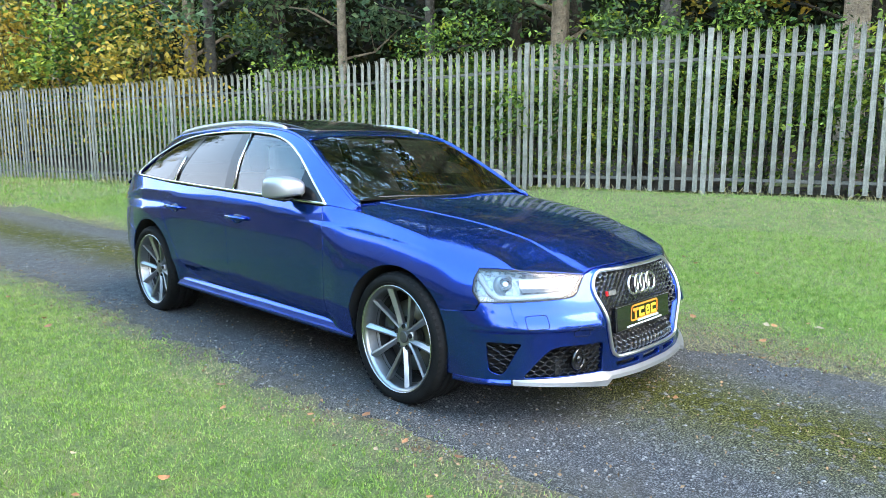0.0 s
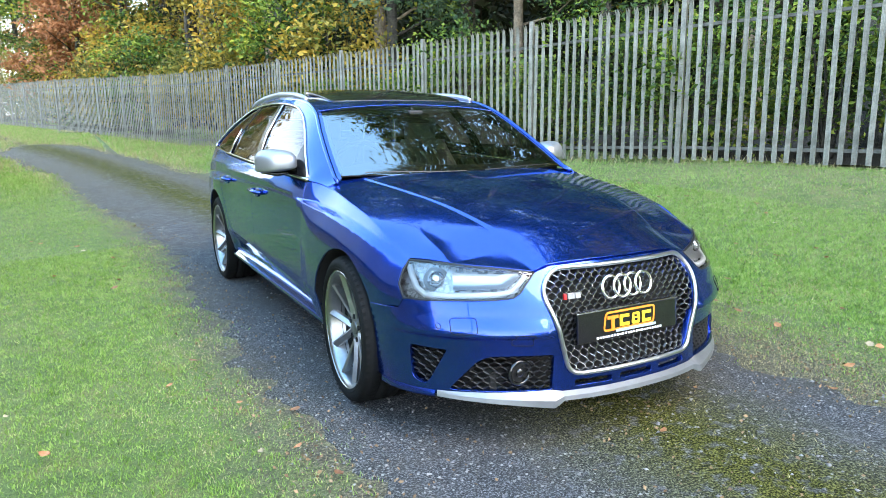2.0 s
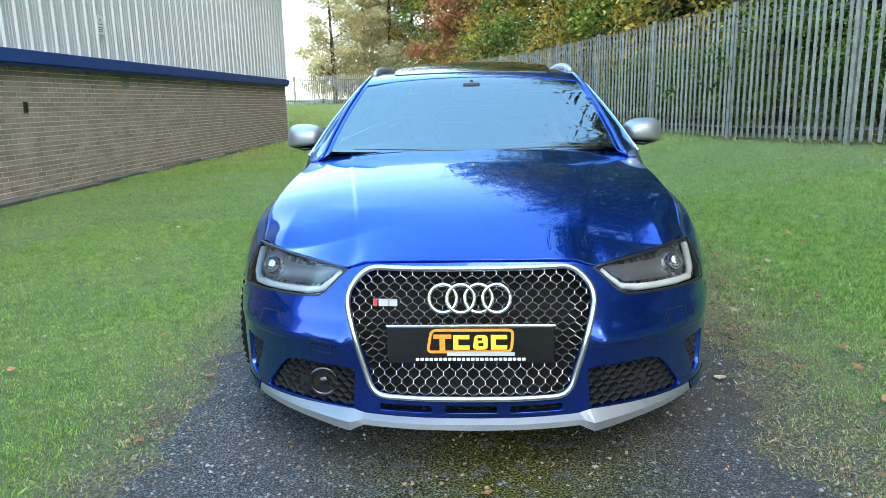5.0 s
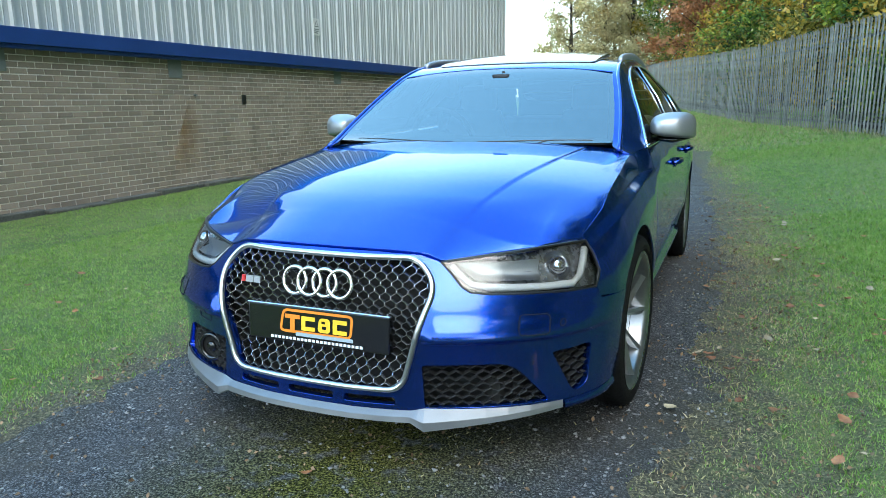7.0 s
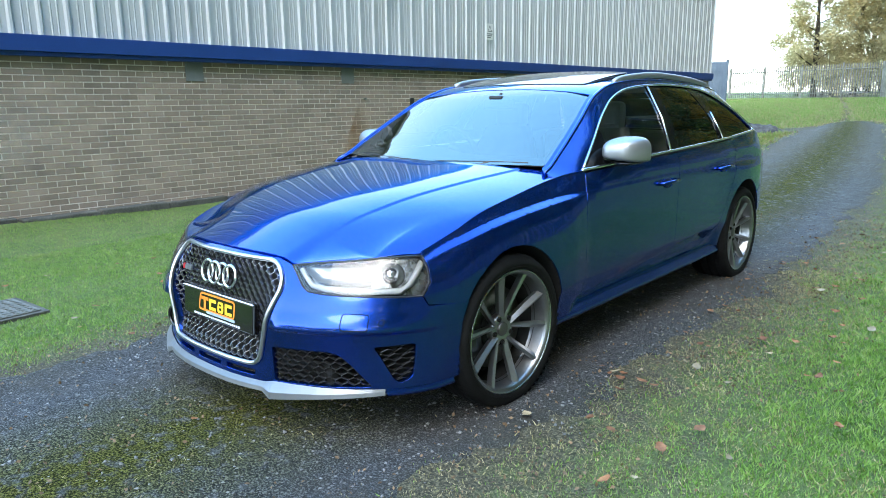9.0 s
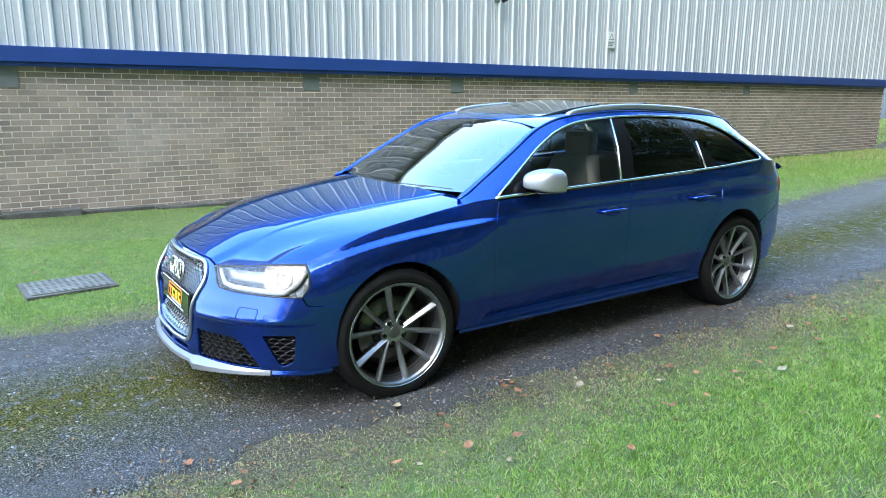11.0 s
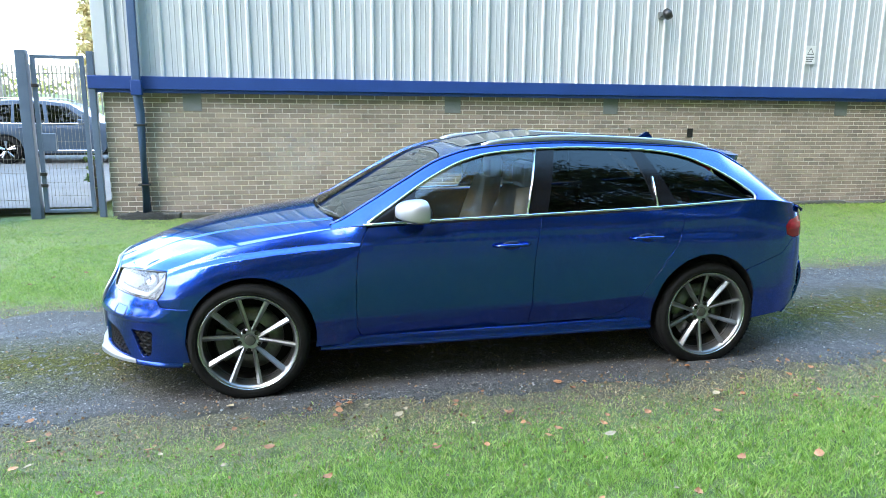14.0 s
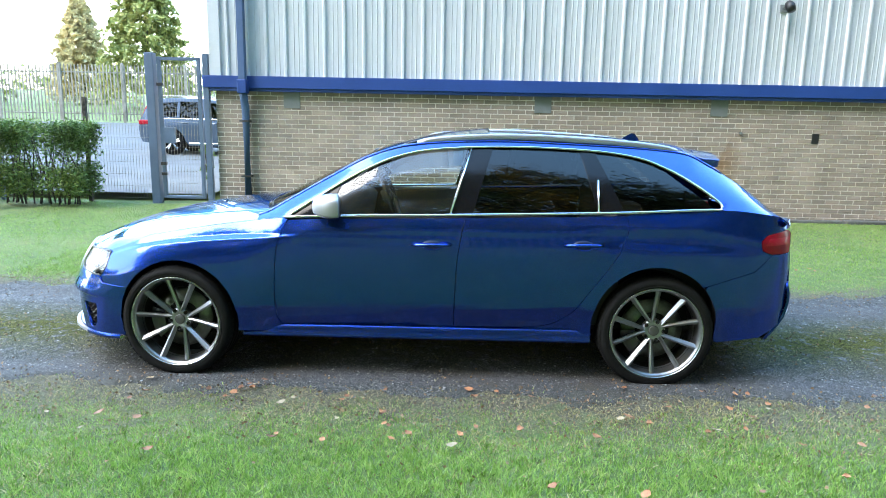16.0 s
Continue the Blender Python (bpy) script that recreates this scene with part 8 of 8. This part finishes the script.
# sparse tufts in the mossy middle and along the verge
x, y = scatter(-0.6, 0.85, -3.2, 4, 2600)
k = RNG.uniform(size=len(x)) < np.clip(1 - np.abs(x - 0.12) * 1.7, 0, 1) * np.clip(patchy(x, y, 4.0, 2.0) - 0.42, 0, 1) * 3
x2, y2 = scatter(0.7, 1.5, -3.0, 6, 1500)
k2 = RNG.uniform(size=len(x2)) < np.clip(patchy(x2, y2, 5.0, 5.0) - 0.35, 0, 1) * 2 * np.clip((x2 - 0.65) * 1.6, 0, 1)
x, y = np.concatenate([x[k], x2[k2]]), np.concatenate([y[k], y2[k2]])
tagged(new("track_grass", blades("track_grass", x, y, np.full(len(x), 0.022), 0.0034, M_STRAW, 1.4)), "sparse thin grass and moss on the track", "grass", kind="stuff")
# pine needles and straw lying on the track
x, y = scatter(-1.2, 1.5, -3.2, 5, 480)
tagged(new("straw_litter", blades("straw_litter", x, y, 0.008 + 0.012 * RNG.uniform(size=len(x)) ** 3, 0.0020, M_STRAW, 1.9)), "fine straw and needle litter on the track", "litter", kind="stuff")
# crumbs of dead leaves, most along the track's edges
x, y = scatter(-1.5, 2.4, -3.2, 6, 1100)
k = RNG.uniform(size=len(x)) < np.clip(0.10 + 0.8 * np.exp(-((x - 1.35) / 0.35) ** 2) + 0.35 * np.exp(-((x + 1.2) / 0.3) ** 2) + 0.35 * np.exp(-((x - 0.12) / 0.3) ** 2), 0, 1) * patchy(x, y, 3.3, 6.0)
x, y = x[k], y[k]
tagged(new("leaf_crumbs", leaf_mesh("leaf_crumbs", np.stack([x, y, ground_z(x, y) + 0.018], -1), 0.0155, M_CRUMB, 0.0, 0.7)), "crumbled brown leaf litter on track and verge", "litter", kind="stuff")
# tufts at the fence's foot
x = []
for s in np.arange(-14, 40, 0.012):
    x.append(tuple(fence_at(s + RNG.uniform(-0.2, 0.2)) + FOUT * RNG.normal() * 0.16)[:2])
x = np.array(x)
tagged(new("fence_grass", blades("fence_grass", x[:, 0], x[:, 1], 0.06 + 0.14 * patchy(x[:, 0], x[:, 1], 2.2, 1.0) ** 2, 0.007, M_STRAW, 0.6)), "longer dry grass at the foot of the fence", "grass", kind="stuff")

# ---- stones ----
def stones(name, x, y, size, mat):
    n = len(x)
    base = np.array([(1, 0, 0), (0, 1, 0), (-1, 0, 0), (0, -1, 0), (0, 0, 0.6), (0, 0, -0.6)], float)
    p = base[None] * RNG.uniform(0.55, 1.25, (n, 6, 1)) + RNG.normal(size=(n, 6, 3)) * 0.15
    a = RNG.uniform(0, 2 * math.pi, n)
    c, s = np.cos(a)[:, None], np.sin(a)[:, None]
    q = np.stack([p[..., 0] * c - p[..., 1] * s, p[..., 0] * s + p[..., 1] * c, p[..., 2]], -1) * size[:, None, None]
    q += np.stack([x, y, ground_z(x, y) + 0.008 + size * 0.15], -1)[:, None]
    f = np.array([(0, 1, 4), (1, 2, 4), (2, 3, 4), (3, 0, 4), (1, 0, 5), (2, 1, 5), (3, 2, 5), (0, 3, 5)])
    return fast_mesh(name, q.reshape(-1, 3), (np.arange(n)[:, None, None] * 6 + f[None]).reshape(-1, 3), mat)


x1, y1 = scatter(-1.35, 1.7, -3.4, 1.6, 1250)
x2, y2 = scatter(-1.35, 1.7, 1.6, 7.5, 500)
x, y = np.concatenate([x1, x2]), np.concatenate([y1, y2])
k = on_track(x, y, -0.08 + 0.3 * (patchy(x, y, 6.0, 2.0) - 0.5)) & (RNG.uniform(size=len(x)) < 0.35 + 0.9 * patchy(x, y, 2.6, 0.5))
sz = 0.0020 + 0.0095 * RNG.uniform(size=len(x)) ** 9
tagged(new("grit", stones("grit", x[k], y[k], sz[k], M_STONE)), "loose grit and small stones on the track", "grit", kind="stuff")


# ---- fallen leaves ----
def fallen_leaf_mesh(seed, mat, length=0.06):
    rng = random.Random(seed)
    rows, cols = 7, 3
    vs, fs = [], []
    curl, twist = rng.uniform(0.2, 0.9), rng.uniform(-0.5, 0.5)
    for i in range(rows):
        t = i / (rows - 1)
        w = length * 0.34 * math.sin(math.pi * min(1, t * 0.94 + 0.05)) ** 0.8 * (1 + 0.25 * (i % 2))
        for j in range(cols):
            u = j - 1
            vs.append((length * (t - 0.5), u * w, 0.006 + length * (curl * 0.35 * (t - 0.5) ** 2 * 2 + 0.16 * abs(u) * curl + twist * 0.08 * u * t)))
    for i in range(rows - 1):
        for j in range(cols - 1):
            a = i * cols + j
            fs.append((a, a + cols, a + cols + 1, a + 1))
    c = len(vs)
    vs += [(-length * 0.5, 0, vs[1][2]), (-length * 0.75, 0.004, vs[1][2] + 0.003), (-length * 0.75, 0.007, vs[1][2] + 0.003), (-length * 0.5, 0.003, vs[1][2])]
    fs.append((c, c + 1, c + 2, c + 3))
    return mesh_of("fallen_leaf", vs, fs, mat, True)


LEAF_MESHES = [fallen_leaf_mesh(i, M_DEADLEAF if i % 7 else M_DEADLEAF_PALE, 0.028 + 0.008 * (i % 4)) for i in range(8)]
SPOTS = [(-1.418, -0.429), (-1.381, 0.068), (1.26, 0.303), (1.633, -0.103), (-1.528, -0.857), (0.05, -1.02), (1.55, 1.3), (1.42, 0.75)]
lr = random.Random(21)
for i in range(220):
    if i < len(SPOTS):
        x, y = SPOTS[i]
    else:
        side = lr.random()
        x = lr.uniform(1.0, 2.0) if side < 0.5 else (lr.uniform(-3.6, -1.1) if side < 0.75 else lr.uniform(1.9, 4.6))
        y = lr.uniform(-2.6, 5.5)
    o = new("fallen_leaf", LEAF_MESHES[i % 8])
    o.matrix_world = pose(x, y, float(ground_z(x, y)) + (0.014 if abs(x) < 1.25 else 0.03), lr.uniform(-15, 15), lr.uniform(-15, 15), lr.uniform(0, 360))
    tagged(o, ("pale curled dead leaf lying on the ground" if (i % 8) % 7 == 0 else "brown curled autumn leaf lying on the ground"), "leaf", "fallen leaves")

# ---- bricks of the wall ----
BRICK = bm_mesh("brick", box_bm(0, 0.012, 0.0065, 0.2185, 0.0065, 0.0685, 0.0), M_BRICK)
brng = random.Random(9)
rest_v, rest_f, count = [], [], 0
CUBE = ((0, 1, 3, 2), (4, 6, 7, 5), (0, 4, 5, 1), (2, 3, 7, 6), (0, 2, 6, 4), (1, 5, 7, 3))
for r in range(29):
    z = BAND0 - 0.01 - 0.075 * (r + 1)
    y = WY0 + 0.012 - (0.1125 if r % 2 else 0)
    while y < WY1 - 0.1:
        a, b_ = max(y + 0.0065, WY0), min(y + 0.2185, WY1)
        dx = brng.uniform(-0.0015, 0.0015)
        if 2.2 < y < 5.2 and 2 <= r < 25 and count < 300 and a == y + 0.0065:
            o = new("brick", BRICK)
            o.parent, o.location = wall, (WX - 0.012 + dx, y, z)
            count += 1
        else:
            c = len(rest_v)
            rest_v += [(x, yy, zz) for x in (WX - 0.012, WX + dx) for yy in (a, b_) for zz in (z + 0.0065, z + 0.0685)]
            rest_f += [tuple(c + i for i in f) for f in CUBE]
        y += 0.225
ob = new("bricks", mesh_of("bricks", rest_v, rest_f, M_BRICK_JOINED))
ob.parent = wall
tagged(ob, "buff bricks in stretcher bond", kind="stuff")
